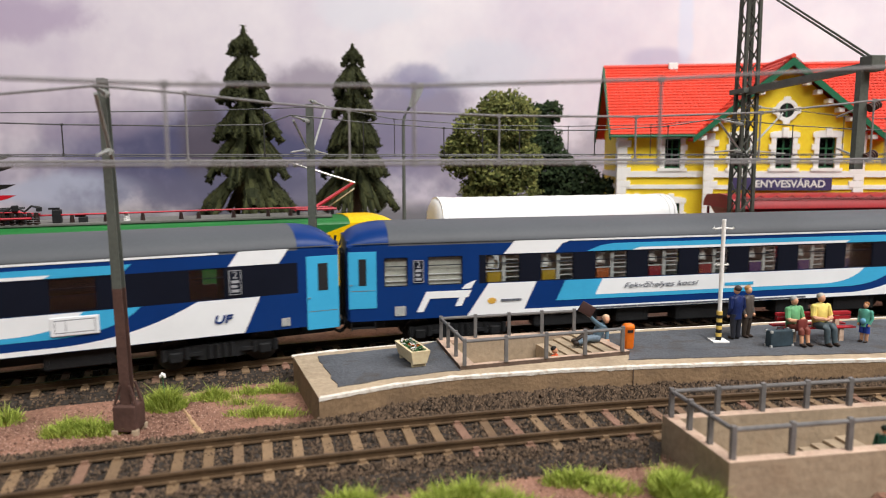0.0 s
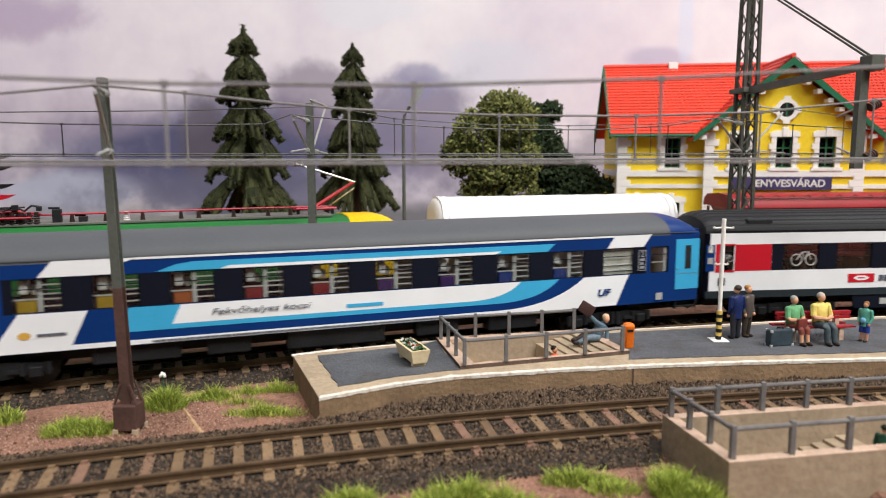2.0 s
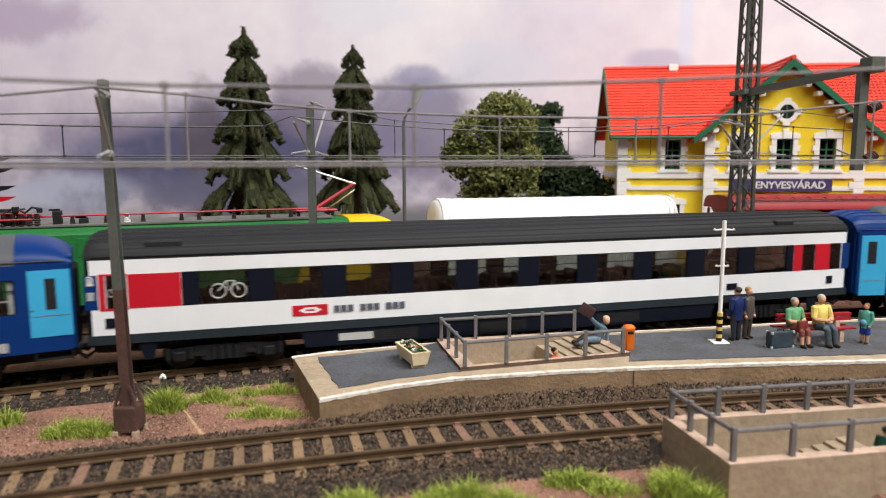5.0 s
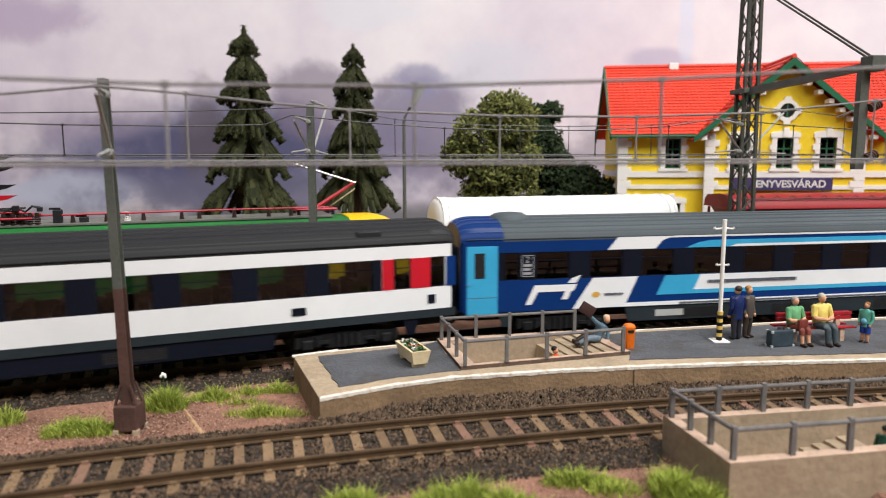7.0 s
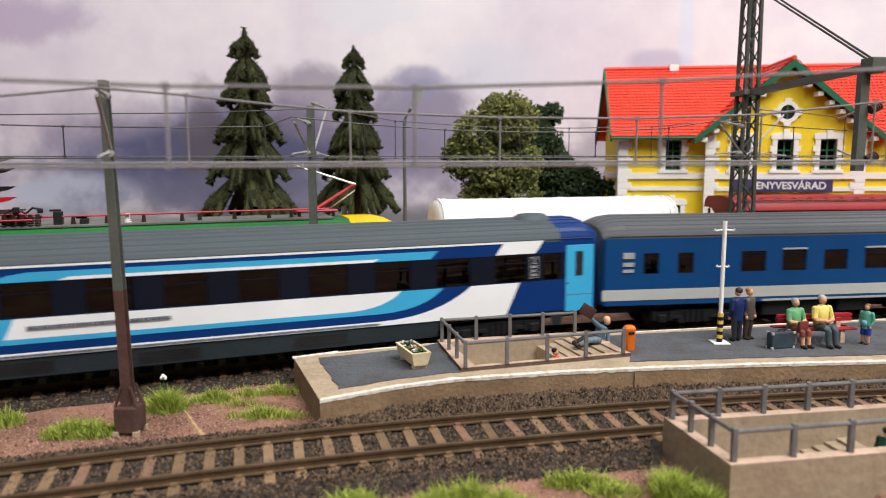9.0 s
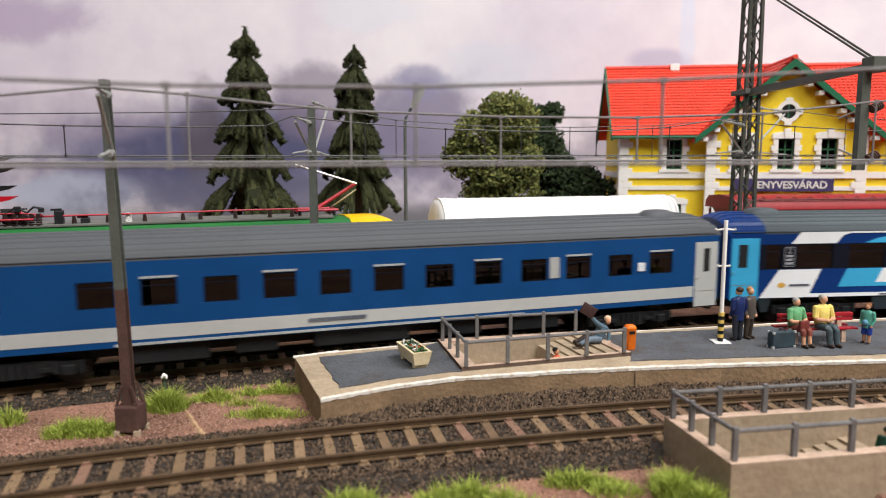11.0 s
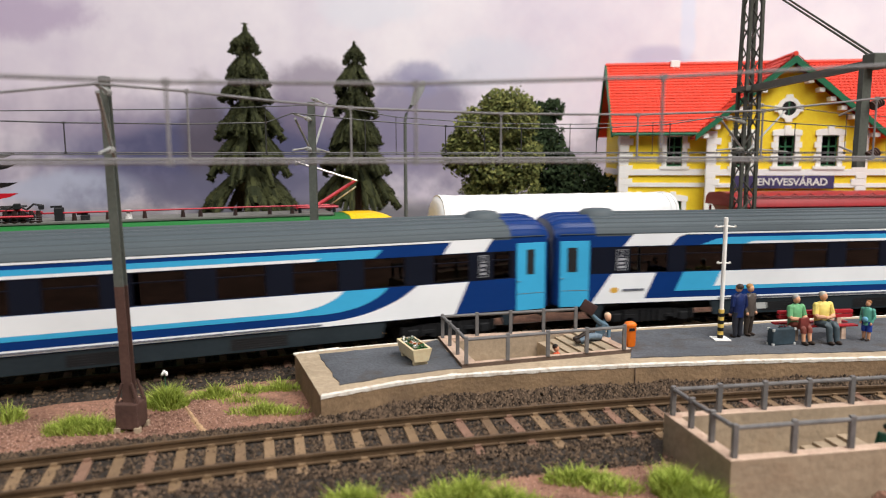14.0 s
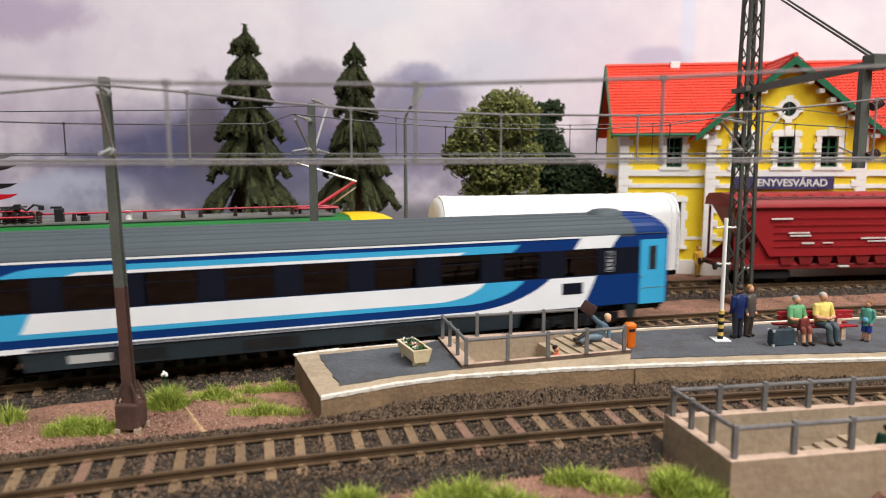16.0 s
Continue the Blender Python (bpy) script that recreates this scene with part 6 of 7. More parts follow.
def signal_fins(x, y):
    top = thing("fin_signal", "dark post with curved black and red pointed fins", "signal", x, y, -4.6)
    bm = B()
    tube(bm, [(0, 0, 0), (0, 0, 79)], [1.4, 1.0], 8)
    part("post", bm, M_LATT, top)
    for z, m in ((75.3, M_POST), (70.2, M_BLACK), (61.8, M_BLACK), (56.8, M_RED)):
        bm = B()
        prism(bm, [(0, z - 1.6), (4, z - 1.5), (8, z - 0.7), (12.5, z + 1.2), (8, z + 1.1), (0, z + 1.0)], -0.5, 0.5)
        part("fin", bm, m, top)


# ---- platform furniture ----
def planter(x, y, rz):
    top = thing("flower_planter", "pale wooden planter box with white and red flowers", "planter", x, y, TOP + 0.3, rz)
    bm = B()
    out = lambda k, z: [(-7.4 - k, -2.7 - k, z), (7.4 + k, -2.7 - k, z), (7.4 + k, 2.7 + k, z), (-7.4 - k, 2.7 + k, z)]
    loft(bm, [out(-0.4, 1.2), out(0.5, 5.4), out(-0.25, 5.4), out(-0.5, 3.8)])
    part("trough", bm, M_WOOD, top)
    for sx in (-1, 1):
        bm = B()
        box(bm, sx * 5.4 - 0.7, sx * 5.4 + 0.7, -2.3, 2.3, 0, 1.5, bevel=0.15)
        part("foot", bm, M_WOOD, top)
    greens = mat("planter_leaves", (0.05, 0.14, 0.05), 0.8)
    for m, n, lo, hi, s, nm in ((greens, 260, 4.0, 6.0, 0.5, "foliage"), (M_STW, 60, 5.4, 6.3, 0.42, "white_flowers"), (M_ORANGE, 12, 5.4, 6.3, 0.5, "red_flowers")):
        verts, faces = [], []
        for _ in range(n):
            p = Vector((rnd.uniform(-6.4, 6.4) if nm != "red_flowers" else rnd.uniform(0, 4.5), rnd.uniform(-2.1, 2.1), rnd.uniform(lo, hi)))
            u = Vector((rnd.gauss(0, 1), rnd.gauss(0, 1), rnd.gauss(0, 1))).normalized()
            v = u.orthogonal()
            k = len(verts)
            verts.extend([p - u * s, p + v * s, p + u * s, p - v * s])
            faces.append((k, k + 1, k + 2, k + 3))
        me = bpy.data.meshes.new(nm)
        me.from_pydata([tuple(q * MM) for q in verts], [], faces)
        me.materials.append(m)
        ob = new(nm, me)
        ob.parent = top


def waste_bin(x, y):
    top = thing("waste_bin", "orange plastic litter bin fixed by the railing", "waste bin", x, y, TOP + 0.3, 10)
    bm = B()
    sec = lambda k, z: [(k * a, k * b * 0.86, z) for a, b in ((-1.8, -1.2), (-1.2, -1.8), (1.2, -1.8), (1.8, -1.2), (1.8, 1.2), (1.2, 1.8), (-1.2, 1.8), (-1.8, 1.2))]
    loft(bm, [sec(0.82, 0.0), sec(0.95, 0.8), sec(1.0, 7.0), sec(1.05, 7.2), sec(1.05, 7.7), sec(0.8, 8.4), sec(0.5, 8.6)])
    part("body", bm, M_ORANGE, top, smooth=True)
    bm = B()
    box(bm, -1.0, 1.0, -1.75, -1.55, 5.7, 6.6)
    part("slot", bm, M_UNDER, top)


def signal_pole(x, y):
    top = thing("platform_lamp_post", "white post with cross arms and a black and yellow banded foot", "post", x, y, TOP + 0.3)
    bm = B()
    box(bm, -2.9, 2.9, -2.9, 2.9, 0, 0.5, bevel=0.15)
    part("base_plate", bm, M_STW, top)
    bm = B()
    tube(bm, [(0, 0, 10.5), (0, 0, 43.5)], 0.72, 10)
    part("pole", bm, M_STW, top)
    for i in range(8):
        bm = B()
        z = 0.5 + i * 1.3
        tube(bm, [(0, 0, z), (0, 0, z + 1.3)], 1.02, 12)
        part("band", bm, M_BLACK if i % 2 == 0 else M_YBAND, top)
    for z, w in ((40.2, 3.0), (27.4, 1.7)):
        bm = B()
        tube(bm, [(-w - 0.5, 0, z + 0.4), (-w, 0, z), (0, 0, z + 0.3), (w, 0, z), (w + 0.5, 0, z + 0.4)], [0.55, 0.3, 0.35, 0.3, 0.55], 8)
        part("cross_arm", bm, M_STW, top)


def bench(x, y, rz):
    top = thing("platform_bench", "double-sided red slatted bench with pale supports", "bench", x, y, TOP + 0.3, rz)
    for yy, z in ((-3.4, 4.6), (-2.0, 4.6), (2.0, 4.6), (3.4, 4.6), (-0.5, 7.2), (0.5, 7.2), (-0.6, 8.8), (0.6, 8.8)):
        bm = B()
        if z < 5:
            box(bm, -14, 14, yy - 0.55, yy + 0.55, z, z + 0.6, bevel=0.12)
        else:
            box(bm, -14, 14, yy - 0.25, yy + 0.25, z, z + 1.2, bevel=0.1)
        part("slat", bm, M_BENCH, top)
    for xx in (-9, 9):
        bm = B()
        prism(bm, [(-3.6, 0), (-2.4, 0), (-1.0, 3.6), (1.0, 3.6), (2.4, 0), (3.6, 0), (3.4, 4.5), (0.9, 4.7), (0.5, 9.6), (-0.5, 9.6), (-0.9, 4.7), (-3.4, 4.5)], -0.8, 0.8)
        bmesh.ops.rotate(bm, verts=bm.verts, cent=(0, 0, 0), matrix=Matrix.Rotation(math.pi / 2, 3, "Z"))
        bmesh.ops.translate(bm, verts=bm.verts, vec=(xx, 0, 0))
        part("support", bm, M_RIM, top)


def suitcase(x, y, rz):
    top = thing("suitcase", "slate blue suitcase with light metal corners", "suitcase", x, y, TOP + 0.3, rz)
    bm = B()
    box(bm, -4.6, 4.6, -1.5, 1.5, 0, 5.8, bevel=0.4)
    part("shell", bm, M_CASE, top)
    bm = B()
    for sx in (-1, 1):
        for z in (0.35, 5.45):
            for sy in (-1, 1):
                box(bm, sx * 4.3 - 0.45, sx * 4.3 + 0.45, sy * 1.3 - 0.35, sy * 1.3 + 0.35, z - 0.45, z + 0.45, bevel=0.12)
    part("corner", bm, M_LGREY, top)
    bm = B()
    tube(bm, [(-1.3, 0, 5.7), (-1.1, 0, 6.5), (1.1, 0, 6.5), (1.3, 0, 5.7)], 0.25, 6)
    part("handle", bm, M_BLACK, top)


SKIN = (0.62, 0.33, 0.2)


def figurine(x, y, z, rz, kind, top_c, leg_c, hair_c, label, extra=None, s=1.0, bare=False):
    """A painted plastic figure in one mesh."""
    ms = [mat("figure_skin", SKIN, 0.5), mat("figure_top", top_c, 0.5, vary=0.2, scale=400), mat("figure_legs", leg_c, 0.5, vary=0.2, scale=400), mat("figure_hair", hair_c, 0.6), mat("figure_shoes", (0.03, 0.02, 0.015), 0.5)]
    if extra:
        ms.append(mat("figure_item", extra, 0.5))
    bm = B()
    if kind == "stand":
        hip, sh, hd = 9.2, 15.4, 18.6
        for sx in (-1, 1):
            tube(bm, [(sx * 1.1, 0.2, 0.7), (sx * 1.15, 0, 4.8), (sx * 1.1, 0, 5.6)], [0.75, 0.95, 1.0], 10, 0 if bare else 2)
            tube(bm, [(sx * 1.15, 0, 4.6), (sx * 0.95, 0, 9.4)], [1.4 if bare else 1.0, 1.4], 10, 2)
            blob(bm, (sx * 1.15, -0.7, 0.55), 0.75, 1.5, 0.6, mi=4)
            tube(bm, [(sx * 2.4, 0.1, 15.0), (sx * 3.0, 0.4, 11.8), (sx * 2.5, -0.9, 9.2)], [0.95, 0.8, 0.65], 8, 1)
            blob(bm, (sx * 2.4, 0.1, 14.9), 1.0, 1.0, 1.0, mi=1)
            blob(bm, (sx * 2.4, -1.1, 8.6), 0.6, 0.6, 0.75, mi=0)
        loft(bm, [[(w * math.cos(2 * math.pi * k / 12), d * math.sin(2 * math.pi * k / 12), zz) for k in range(12)] for zz, w, d in ((7.6, 2.3, 1.6), (10, 2.2, 1.6), (12.5, 2.5, 1.7), (15, 2.8, 1.5), (16, 1.2, 1.0))], mi=1)
        c = (0, -0.1, 17.9)
    elif kind == "sit":
        for sx in (-1, 1):
            tube(bm, [(sx * 1.2, 0.5, 5.9), (sx * 1.35, -4.2, 6.1), (sx * 1.3, -4.9, 5.2), (sx * 1.35, -5.0, 4.0)], [1.35, 1.15, 1.05, 1.0], 10, 2)
            tube(bm, [(sx * 1.3, -4.9, 5.0), (sx * 1.4, -5.4, 0.8)], [0.8 if bare else 1.05, 0.6 if bare else 0.85], 10, 0 if bare else 2)
            blob(bm, (sx * 1.4, -6.1, 0.6), 0.8, 1.6, 0.65, mi=4)
            tube(bm, [(sx * 2.6, 0.2, 12.0), (sx * 3.2, -0.6, 8.9)], [1.05, 0.9], 8, 1)
            tube(bm, [(sx * 3.2, -0.5, 9.1), (sx * 3.0, -1.4, 8.4), (sx * 0.9, -2.6, 8.3)], [0.8, 0.75, 0.6], 8, 0)
            blob(bm, (sx * 2.6, 0.2, 11.9), 1.1, 1.1, 1.1, mi=1)
            blob(bm, (sx * 0.5, -2.8, 8.2), 0.7, 0.6, 0.6, mi=0)
        loft(bm, [[(w * math.cos(2 * math.pi * k / 12), 0.4 + d * math.sin(2 * math.pi * k / 12), zz) for k in range(12)] for zz, w, d in ((5.0, 2.3, 1.9), (7.5, 2.5, 2.0), (10, 2.6, 1.9), (12.2, 2.8, 1.6), (13.1, 1.2, 1.0))], mi=1)
        c = (0, 0.1, 14.8)
        if extra:
            box(bm, -2.6, 1.4, -4.9, -3.6, 5.6, 9.2, bevel=0.4, mi=5)
    else:                      # tumbling backwards, a brown case flung up in one hand
        tube(bm, [(0, 0.6, 2.2), (-4.2, -0.4, 3.4), (-7.6, -0.8, 1.4)], [1.4, 1.1, 0.8], 10, 4)
        tube(bm, [(0.3, -0.8, 2.0), (-3.8, -2.2, 2.4), (-7.2, -2.4, 0.9)], [1.4, 1.1, 0.8], 10, 2)
        blob(bm, (-8.4, -0.9, 1.3), 1.2, 0.7, 0.9, mi=4)
        blob(bm, (-8.0, -2.5, 0.8), 1.3, 0.7, 0.8, mi=4)
        tube(bm, [(-0.2, 0, 2.2), (0.9, 0, 4.6), (1.6, 0, 6.6), (2.2, 0, 7.6)], [1.7, 2.0, 1.9, 0.8], 12, 1)
        tube(bm, [(2.2, 1.6, 6.4), (4.4, 1.8, 3.8), (4.0, 0.8, 0.9)], [0.95, 0.85, 0.6], 8, 1)
        blob(bm, (4.0, 0.6, 0.6), 0.9, 0.7, 0.5, mi=0)
        tube(bm, [(0.6, -1.2, 6.6), (-1.4, -1.6, 8.2), (-3.4, -1.6, 10.4)], [0.95, 0.8, 0.55], 8, 1)
        blob(bm, (-3.5, -1.6, 10.8), 0.6, 0.6, 0.6, mi=0)
        box(bm, -2.7, 2.7, -0.6, 0.6, -2.0, 2.0, bevel=0.35, mi=5, m=Matrix.Translation((-4.4, -1.7, 12.6)) @ Matrix.Rotation(0.55, 4, "Y"))
        c = (3.3, 0, 8.4)
    blob(bm, c, 1.15, 1.3, 1.45, mi=0)
    blob(bm, (c[0], c[1] + 0.38, c[2] + 0.66), 1.3, 1.32, 1.12, mi=3)
    if extra and kind == "stand":
        blob(bm, (0, -2.0, 10.5), 1.5, 0.9, 1.4, mi=5)
    if s != 1.0:
        for v in bm.verts:
            v.co *= s
    ob = solid("figurine", bm, ms, label, "figurine", group="platform figurines", smooth=True)
    ob.matrix_basis = pose(x * MM, y * MM, z * MM, 0, 0, rz)


def grass_patch(spots, label, seed, hmin=3.0, hmax=6.5, dens=1.0):
    rg = random.Random(seed)
    verts, faces = [], []
    for cx, cy, rx, ry, n in spots:
        for _ in range(int(n * dens)):
            a, q = rg.uniform(0, 6.283), rg.uniform(0, 1.15) ** 0.8
            x, y = cx + rx * q * math.cos(a), cy + ry * q * math.sin(a)
            h = rg.uniform(hmin * 0.7, hmax) * (1.15 - 0.6 * q) * (1 + 0.5 * noise.noise((x * 0.25, y * 0.25, seed)))
            lean = Vector((rg.gauss(0, 0.7) + 0.5 * math.cos(a) * q, rg.gauss(0, 0.7) + 0.4 * math.sin(a) * q)) * h * 0.6
            w = rg.uniform(0.11, 0.2)
            b = rg.uniform(0, 3.14)
            wx, wy = w * math.cos(b), w * math.sin(b)
            z0 = -5.0
            k = len(verts)
            verts += [(x - wx, y - wy, z0), (x + wx, y + wy, z0), (x + wx * 0.7 + lean.x * 0.4, y + wy * 0.7 + lean.y * 0.4, z0 + h * 0.62), (x - wx * 0.7 + lean.x * 0.4, y - wy * 0.7 + lean.y * 0.4, z0 + h * 0.62), (x + lean.x, y + lean.y, z0 + h)]
            faces += [(k, k + 1, k + 2, k + 3), (k + 3, k + 2, k + 4)]
    me = bpy.data.meshes.new("grass_tuft")
    me.from_pydata([(a * MM, b * MM, c * MM) for a, b, c in verts], [], faces)
    me.materials.append(M_GRASS)
    tagged(new("grass_tuft", me), label, "grass", kind="stuff")


# ---- build ----
def sand_strip():
    bm = B()
    n = 14
    rings = []
    for i in range(n + 1):
        t = i / n
        x, y = -77.5 + 14.5 * t + 0.15 * math.sin(t * 9), 196.5 - 22.5 * t
        w = 0.5 + 0.9 * t + 0.2 * math.sin(i * 2.3)
        rings.append([(x - w, y - w * 0.5, -4.9), (x - w * 0.4, y, -4.0), (x + w * 0.5, y, -4.05), (x + w, y + w * 0.5, -4.9)])
    loft(bm, rings)
    solid("sand_strip", bm, M_SAND, "narrow ochre strip of sand on the brown earth", "sand", kind="stuff", smooth=True)
    top = thing("white_flower", "tiny white blossom in a grass tuft", "flower", -84.5, 199, -4.6)
    bm = B()
    tube(bm, [(0, 0, 0), (0.5, 0, 5), (0.2, 0, 9.5)], 0.15, 5)
    part("stem", bm, M_WINFR, top)
    bm = B()
    for k in range(6):
        a = k * 1.05
        blob(bm, (0.2 + 0.6 * math.cos(a), 0.6 * math.sin(a), 9.6 + 0.35 * (k % 3)), 0.5, 0.5, 0.5, 6, 4)
    part("petals", bm, M_STW, top)


room()
ground()
backdrop()
near_track = track("track_1", "rusty near model railway track on grey ballast", LINE_A, 0, -240, 300, -150, 190)
main_track = track("track_2", "rusty middle model railway track carrying the train", LINE_B, 0, -2100, 1900, -260, 330)
rear_track = track("track_3", "rusty rear model railway track with standing wagons", LINE_B, C_OFF, -420, 520, -60, 330)
sand_strip()
platform()
platform_railing()
near_stairwell()
station()
fir(-112.5, 400, 149.4, [(142.9, 134.8, 7.3), (132.3, 118.2, 11.1), (119.8, 107.8, 13.5), (107.2, 88.7, 16.4), (91.9, 66.7, 22.5), (68.6, 43.7, 28.5)], 3, "tall dark green model fir tree beside the rear track")
fir(-54, 424, 143.1, [(138.5, 131.9, 6.2), (129.9, 114.5, 10.9), (116.5, 101.1, 11.2), (103.1, 84.1, 14.9), (86.8, 67.6, 20.5), (71.0, 45.4, 25.0)], 5, "slimmer dark green model fir tree")
leafy("leafy_tree", 33, 432, [(-12, 0, 88, 19), (8, -4, 98, 20), (-22, 0, 76, 15), (14, 0, 72, 18), (-4, -6, 70, 18), (-8, 0, 52, 17), (14, 0, 52, 16), (0, 0, 104, 13)], 15000, 1.5, M_LEAF, 50, "light olive-green leafy model tree", 11)
leafy("leafy_tree", 82, 470, [(-24, 0, 100, 13), (-9, 0, 105, 9), (-17, -6, 84, 17), (-9, 0, 66, 20), (12, 0, 56, 17), (28, -4, 50, 13), (-6, 0, 50, 20), (14, 0, 40, 18)], 16000, 1.7, M_LEAFD, 45, "dense dark green leafy model tree", 12)
locomotive(-94.5)
white_wagon(78.8, 125)
hopper(268, 206)
m1 = mast(-86.4, 181, 95, "grey-green catenary mast on a rust-brown foot", w0=1.4, w1=1.05, lean=-1.4)
m2 = mast(-55.5, 291, 97, "slim grey-green catenary mast between two tracks", foot=False, w0=1.7, w1=1.4)
bracket(m1, 7.8, -23, 70, 86)
bracket(m2, 1.8, -43, 71.5, 85)
bracket(m2, 0.8, 36, 71.3, 94)
lattice_mast(150.3, 346)
street_lamp(-24, 425)
signal_fins(-212, 321)
pa = lambda s, o=0: LINE_A.at(s, o)[:2]
pb = lambda s, o=0: LINE_B.at(s, o)[:2]
# along the line, messenger height, with or without a dropper
catenary("light grey overhead wire above the near track", M_WIREL, [pa(t, 8) for t in (-230, -150, -97.5, -79, -60, -40, -22, 17, 55.5, 92.5, 127, 150, 230, 330)],
         [77, 80, 83.8, 86.1, 84.9, 83.0, 81.7, 80.7, 80.8, 82.2, 85.8, 87.5, 80, 82], (0, 1, 0, 0, 1, 0, 1, 1, 1, 1, 1, 0, 1, 0), 69.2, 0.33)
catenary("thin dark overhead wire above the train", M_WIRED, [pb(t) for t in (-330, -240, -128.5, -93, -66, -56.5, -30.5, 0.5, 31.5, 64, 97, 120, 156, 191, 300, 420)],
         [85, 82, 80.7, 80.8, 81.6, 85.1, 82.9, 81.2, 80.6, 80.9, 82.8, 86.2, 83.4, 81.8, 81, 85], (0, 1, 1, 0, 1, 0, 1, 1, 1, 1, 1, 0, 1, 1, 1, 0), 71.2, 0.25)
catenary("thin dark overhead wire above the rear track", M_WIRED, [pb(t, C_OFF) for t in (-400, -250, -156.5, -92.5, -59, -32.5, -1, 42, 86, 130.5, 175, 208.5, 239, 330, 420)],
         [92, 87, 88.5, 90.7, 92.5, 94.3, 88.8, 86.4, 86.2, 87.4, 91.1, 96.0, 92.5, 88, 92], (0, 1, 0, 0, 1, 0, 1, 1, 1, 1, 1, 0, 1, 1, 0), 71.0, 0.25)
catenary("soft grey overhead wire close beside the near track", M_WIREL, [(t, 113 + 0.15 * t) for t in (-140, -90, -42.4, -4.6, 37, 80, 140, 190)] + [pa(330, 8)],
         [84.3, 82.1, 80.9, 81.1, 82.7, 85.5, 83, 82, 82], (0, 1, 1, 1, 1, 1, 1, 0, 0), 68.7, 0.33)
planter(-10.0, 214, -67)
waste_bin(63.5, 229.5)
signal_pole(98, 238)
bench(132.5, 240.5, 6)
suitcase(116.5, 231.5, 14)
zt = TOP + 0.3
figurine(105, 240.5, zt, 200, "stand", (0.010, 0.022, 0.10), (0.028, 0.03, 0.04), (0.05, 0.035, 0.03), "painted standing figure in a dark blue coat")
figurine(110.3, 243.5, zt, 30, "stand", (0.075, 0.062, 0.055), (0.05, 0.038, 0.03), (0.38, 0.20, 0.07), "painted standing figure in a grey-brown suit", s=0.97)
figurine(123.5, 236.2, zt, 18, "sit", (0.13, 0.36, 0.17), (0.20, 0.055, 0.04), (0.30, 0.30, 0.29), "painted seated figure in green with a brown bag", (0.17, 0.035, 0.03), bare=True)
figurine(133.2, 236.8, zt, 12, "sit", (0.72, 0.58, 0.16), (0.06, 0.085, 0.10), (0.40, 0.38, 0.34), "painted seated figure in a yellow shirt", s=1.06)
figurine(148.6, 236, zt, -60, "stand", (0.10, 0.36, 0.28), (0.02, 0.05, 0.28), (0.25, 0.10, 0.03), "painted small figure in green and blue with a light blue ball", (0.16, 0.42, 0.62), s=0.74, bare=True)
figurine(54.2, 236, zt, 6, "tumble", (0.09, 0.15, 0.20), (0.13, 0.18, 0.23), (0.62, 0.42, 0.28), "painted figure tumbling backwards with a brown case flung up", (0.055, 0.028, 0.026))
figurine(36.5, 219.0, -7.2, 60, "stand", (0.75, 0.12, 0.04), (0.05, 0.05, 0.06), (0.015, 0.012, 0.01), "painted small figure in orange on the stairs", s=0.8)
figurine(101.5, 150.5, -5.0, 110, "stand", (0.02, 0.10, 0.06), (0.03, 0.08, 0.25), (0.02, 0.03, 0.02), "painted figure in green and blue on the near stairs", s=0.7)
figurine(158, 423, -4.5, 20, "stand", (0.72, 0.42, 0.05), (0.45, 0.28, 0.05), (0.3, 0.18, 0.05), "painted figure in orange work clothes by the station")
stones("loose_ballast", "dark grey-brown loose ballast stones of the near track", M_STONE, ballast_spots(LINE_A, 0, -130, 175, 24000), 0.5)
stones("loose_ballast", "dark grey-brown loose ballast stones of the middle track", M_STONE, ballast_spots(LINE_B, 0, -190, 260, 16000, 22.0), 0.55)
stones("loose_ballast", "dark grey-brown loose ballast stones of the rear track", M_STONE, ballast_spots(LINE_B, C_OFF, 60, 300, 4000, 22.0), 0.8)
bank = []
while len(bank) < 9000:
    q, a = rnd.uniform(-60, 185), rnd.uniform(11.5, 33)
    x, y, _ = LINE_A.at(q, a)
    foot = np.interp(x, [p[0] for p in FRONT], [p[1] for p in FRONT])
    if x < -36 or y > foot - 0.2:
        continue
    bank.append((x, y, -2.9 + 2.2 * max(0.0, 1 - (foot - y) / 9) * (0.75 + 0.5 * noise.noise((x * 0.12, y * 0.12, 4))) + rnd.uniform(-0.3, 0.3)))
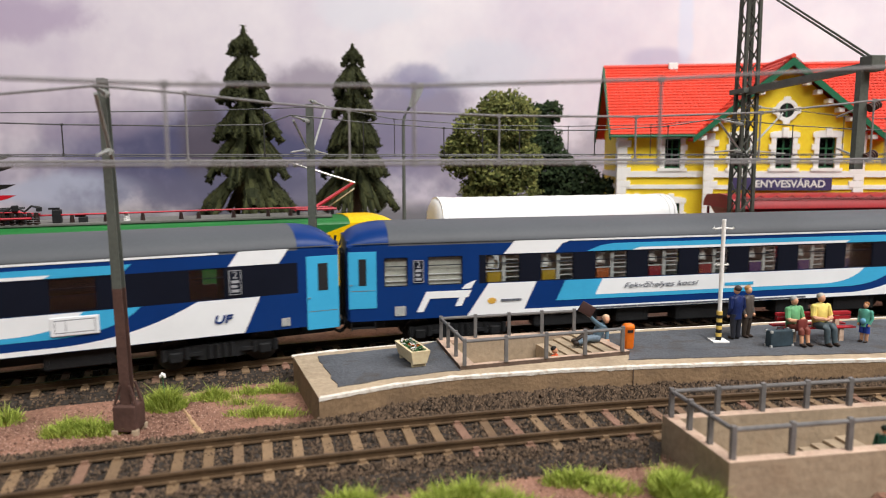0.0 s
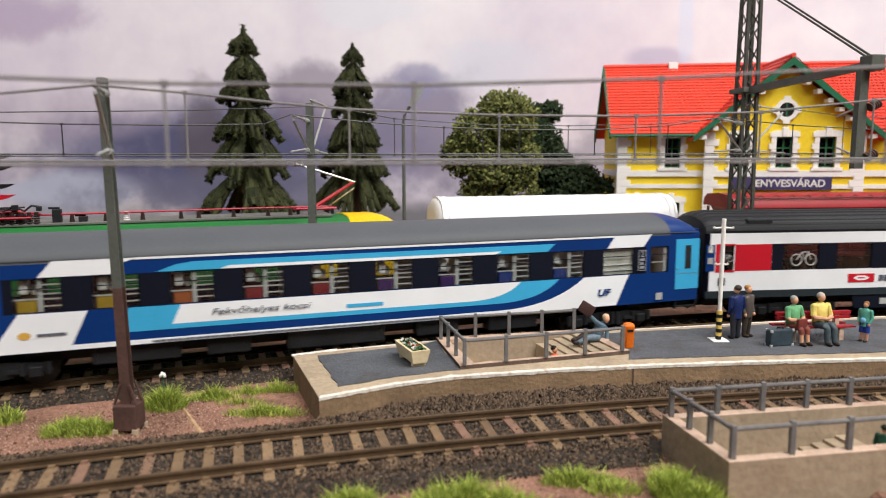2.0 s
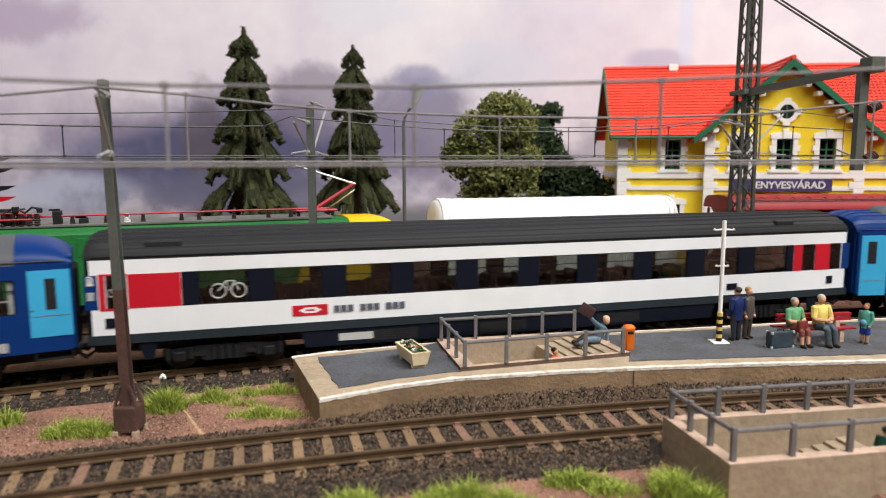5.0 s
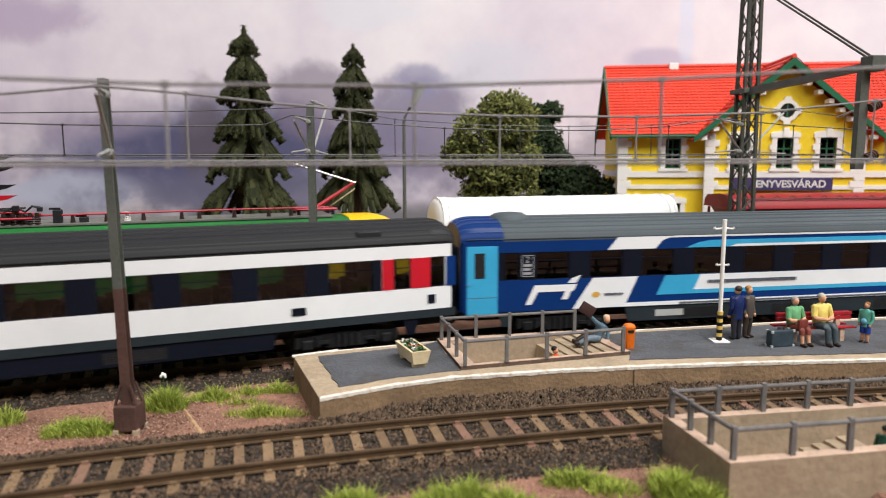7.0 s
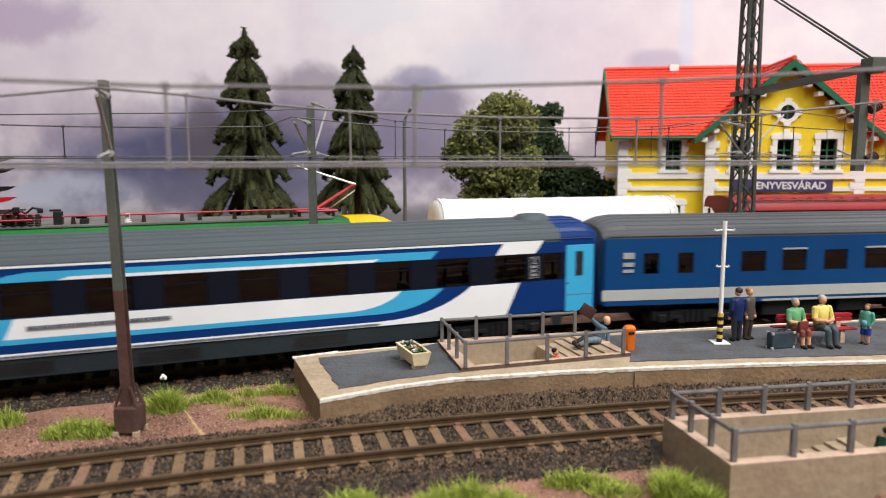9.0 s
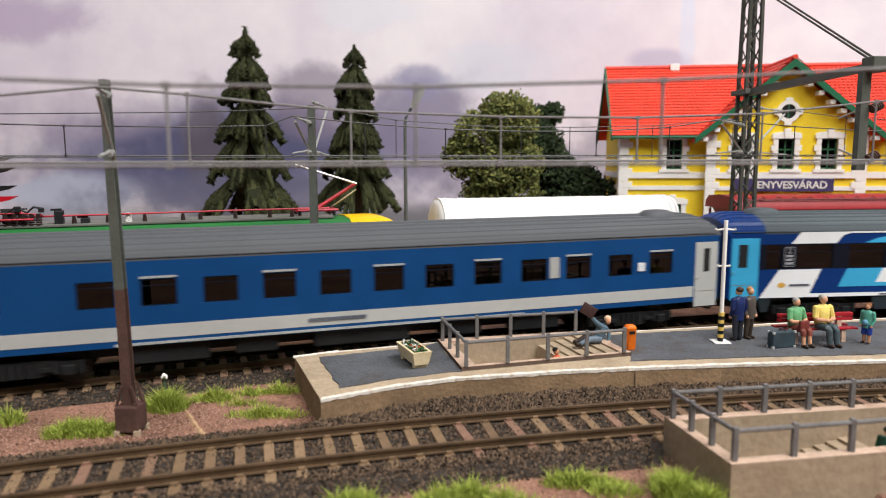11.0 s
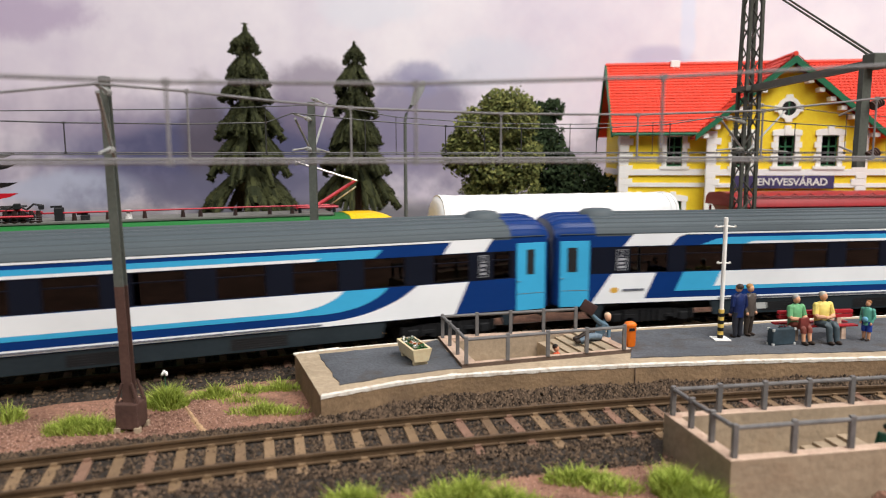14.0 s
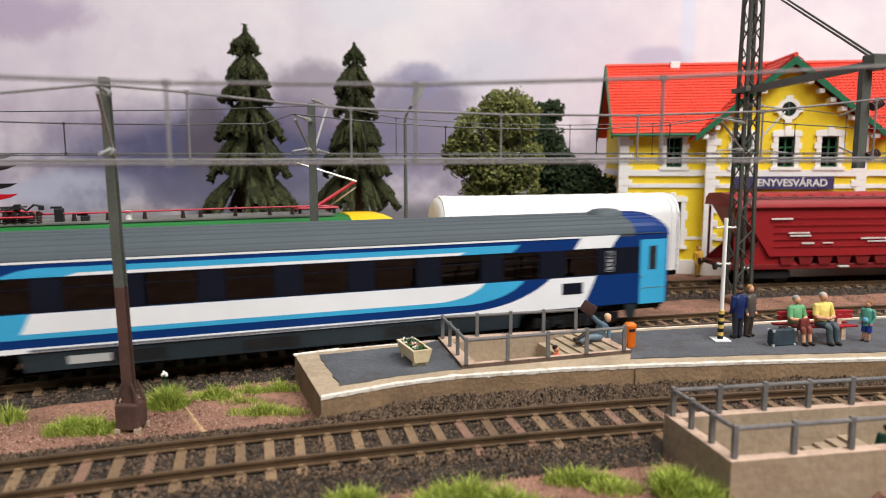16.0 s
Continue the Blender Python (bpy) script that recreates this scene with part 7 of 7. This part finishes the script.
stones("loose_ballast", "dark ballast banked up against the platform wall", M_STONE, bank, 0.68)
ends = [(*LINE_A.at(rnd.uniform(-130, 175), -rnd.uniform(11.6, 16))[:2], -2.6 + rnd.uniform(-0.5, 0.3)) for _ in range(5200)]
stones("loose_ballast", "dark ballast spilt over the sleeper ends", M_STONE, [p for p in ends if p[0] < 52 and noise.noise((p[0] * 0.09, 0, 2)) > -0.28], 0.55)
stones("fine_grit", "fine pinkish grit strewn over the brown earth", M_GRIT, [(rnd.uniform(-170, 58), rnd.uniform(118, 222), -4.45 + rnd.uniform(-0.15, 0.2)) for _ in range(34000)], 0.27)
stones("loose_gravel", "fine reddish-brown scatter on the earth", M_STONEB, [(rnd.uniform(-170, 60), rnd.uniform(110, 225), -4.5 + rnd.uniform(-0.2, 0.25)) for _ in range(9000)] + [(rnd.uniform(60, 330), rnd.uniform(300, 365), -4.5) for _ in range(3500)], 0.42)
grass_patch([(-97.5, 180, 9.5, 4, 1900), (-104, 178, 5, 3, 500), (-124, 187, 4, 4, 350)], "bright green static grass beside the mast foot", 21, 2.2, 5.6)
grass_patch([(-83.8, 198.5, 5.5, 4, 2000)], "tall bright green static grass tuft", 23, 3.2, 7.5)
grass_patch([(-72, 206, 7, 3, 900), (-61, 210, 6, 2, 420), (-52.5, 212, 7, 2.5, 800), (-52, 192, 11, 3, 1100), (-62, 201, 7, 2, 200)], "ragged green static grass strips by the platform end", 24, 1.8, 4.4)
grass_patch([(3, 140, 9, 3.6, 1900), (-19.5, 138.5, 5.5, 2.2, 900), (14, 138, 7, 2.6, 900)], "bright green static grass tufts along the board edge", 22, 2.6, 6.0)
grass_patch([(31, 149, 8.5, 2.8, 1100), (38, 145, 6, 3, 500)], "low green static grass tufts before the ballast", 25, 2.2, 4.6)
grass_patch([(51, 144.5, 4.5, 6, 1900), (56, 139, 4, 4, 700)], "bright green static grass tuft against the stair wall", 26, 3.0, 7.0)

COACHES = [coach(s) for s in coach_specs()]
coach_lettering(COACHES)
motions()
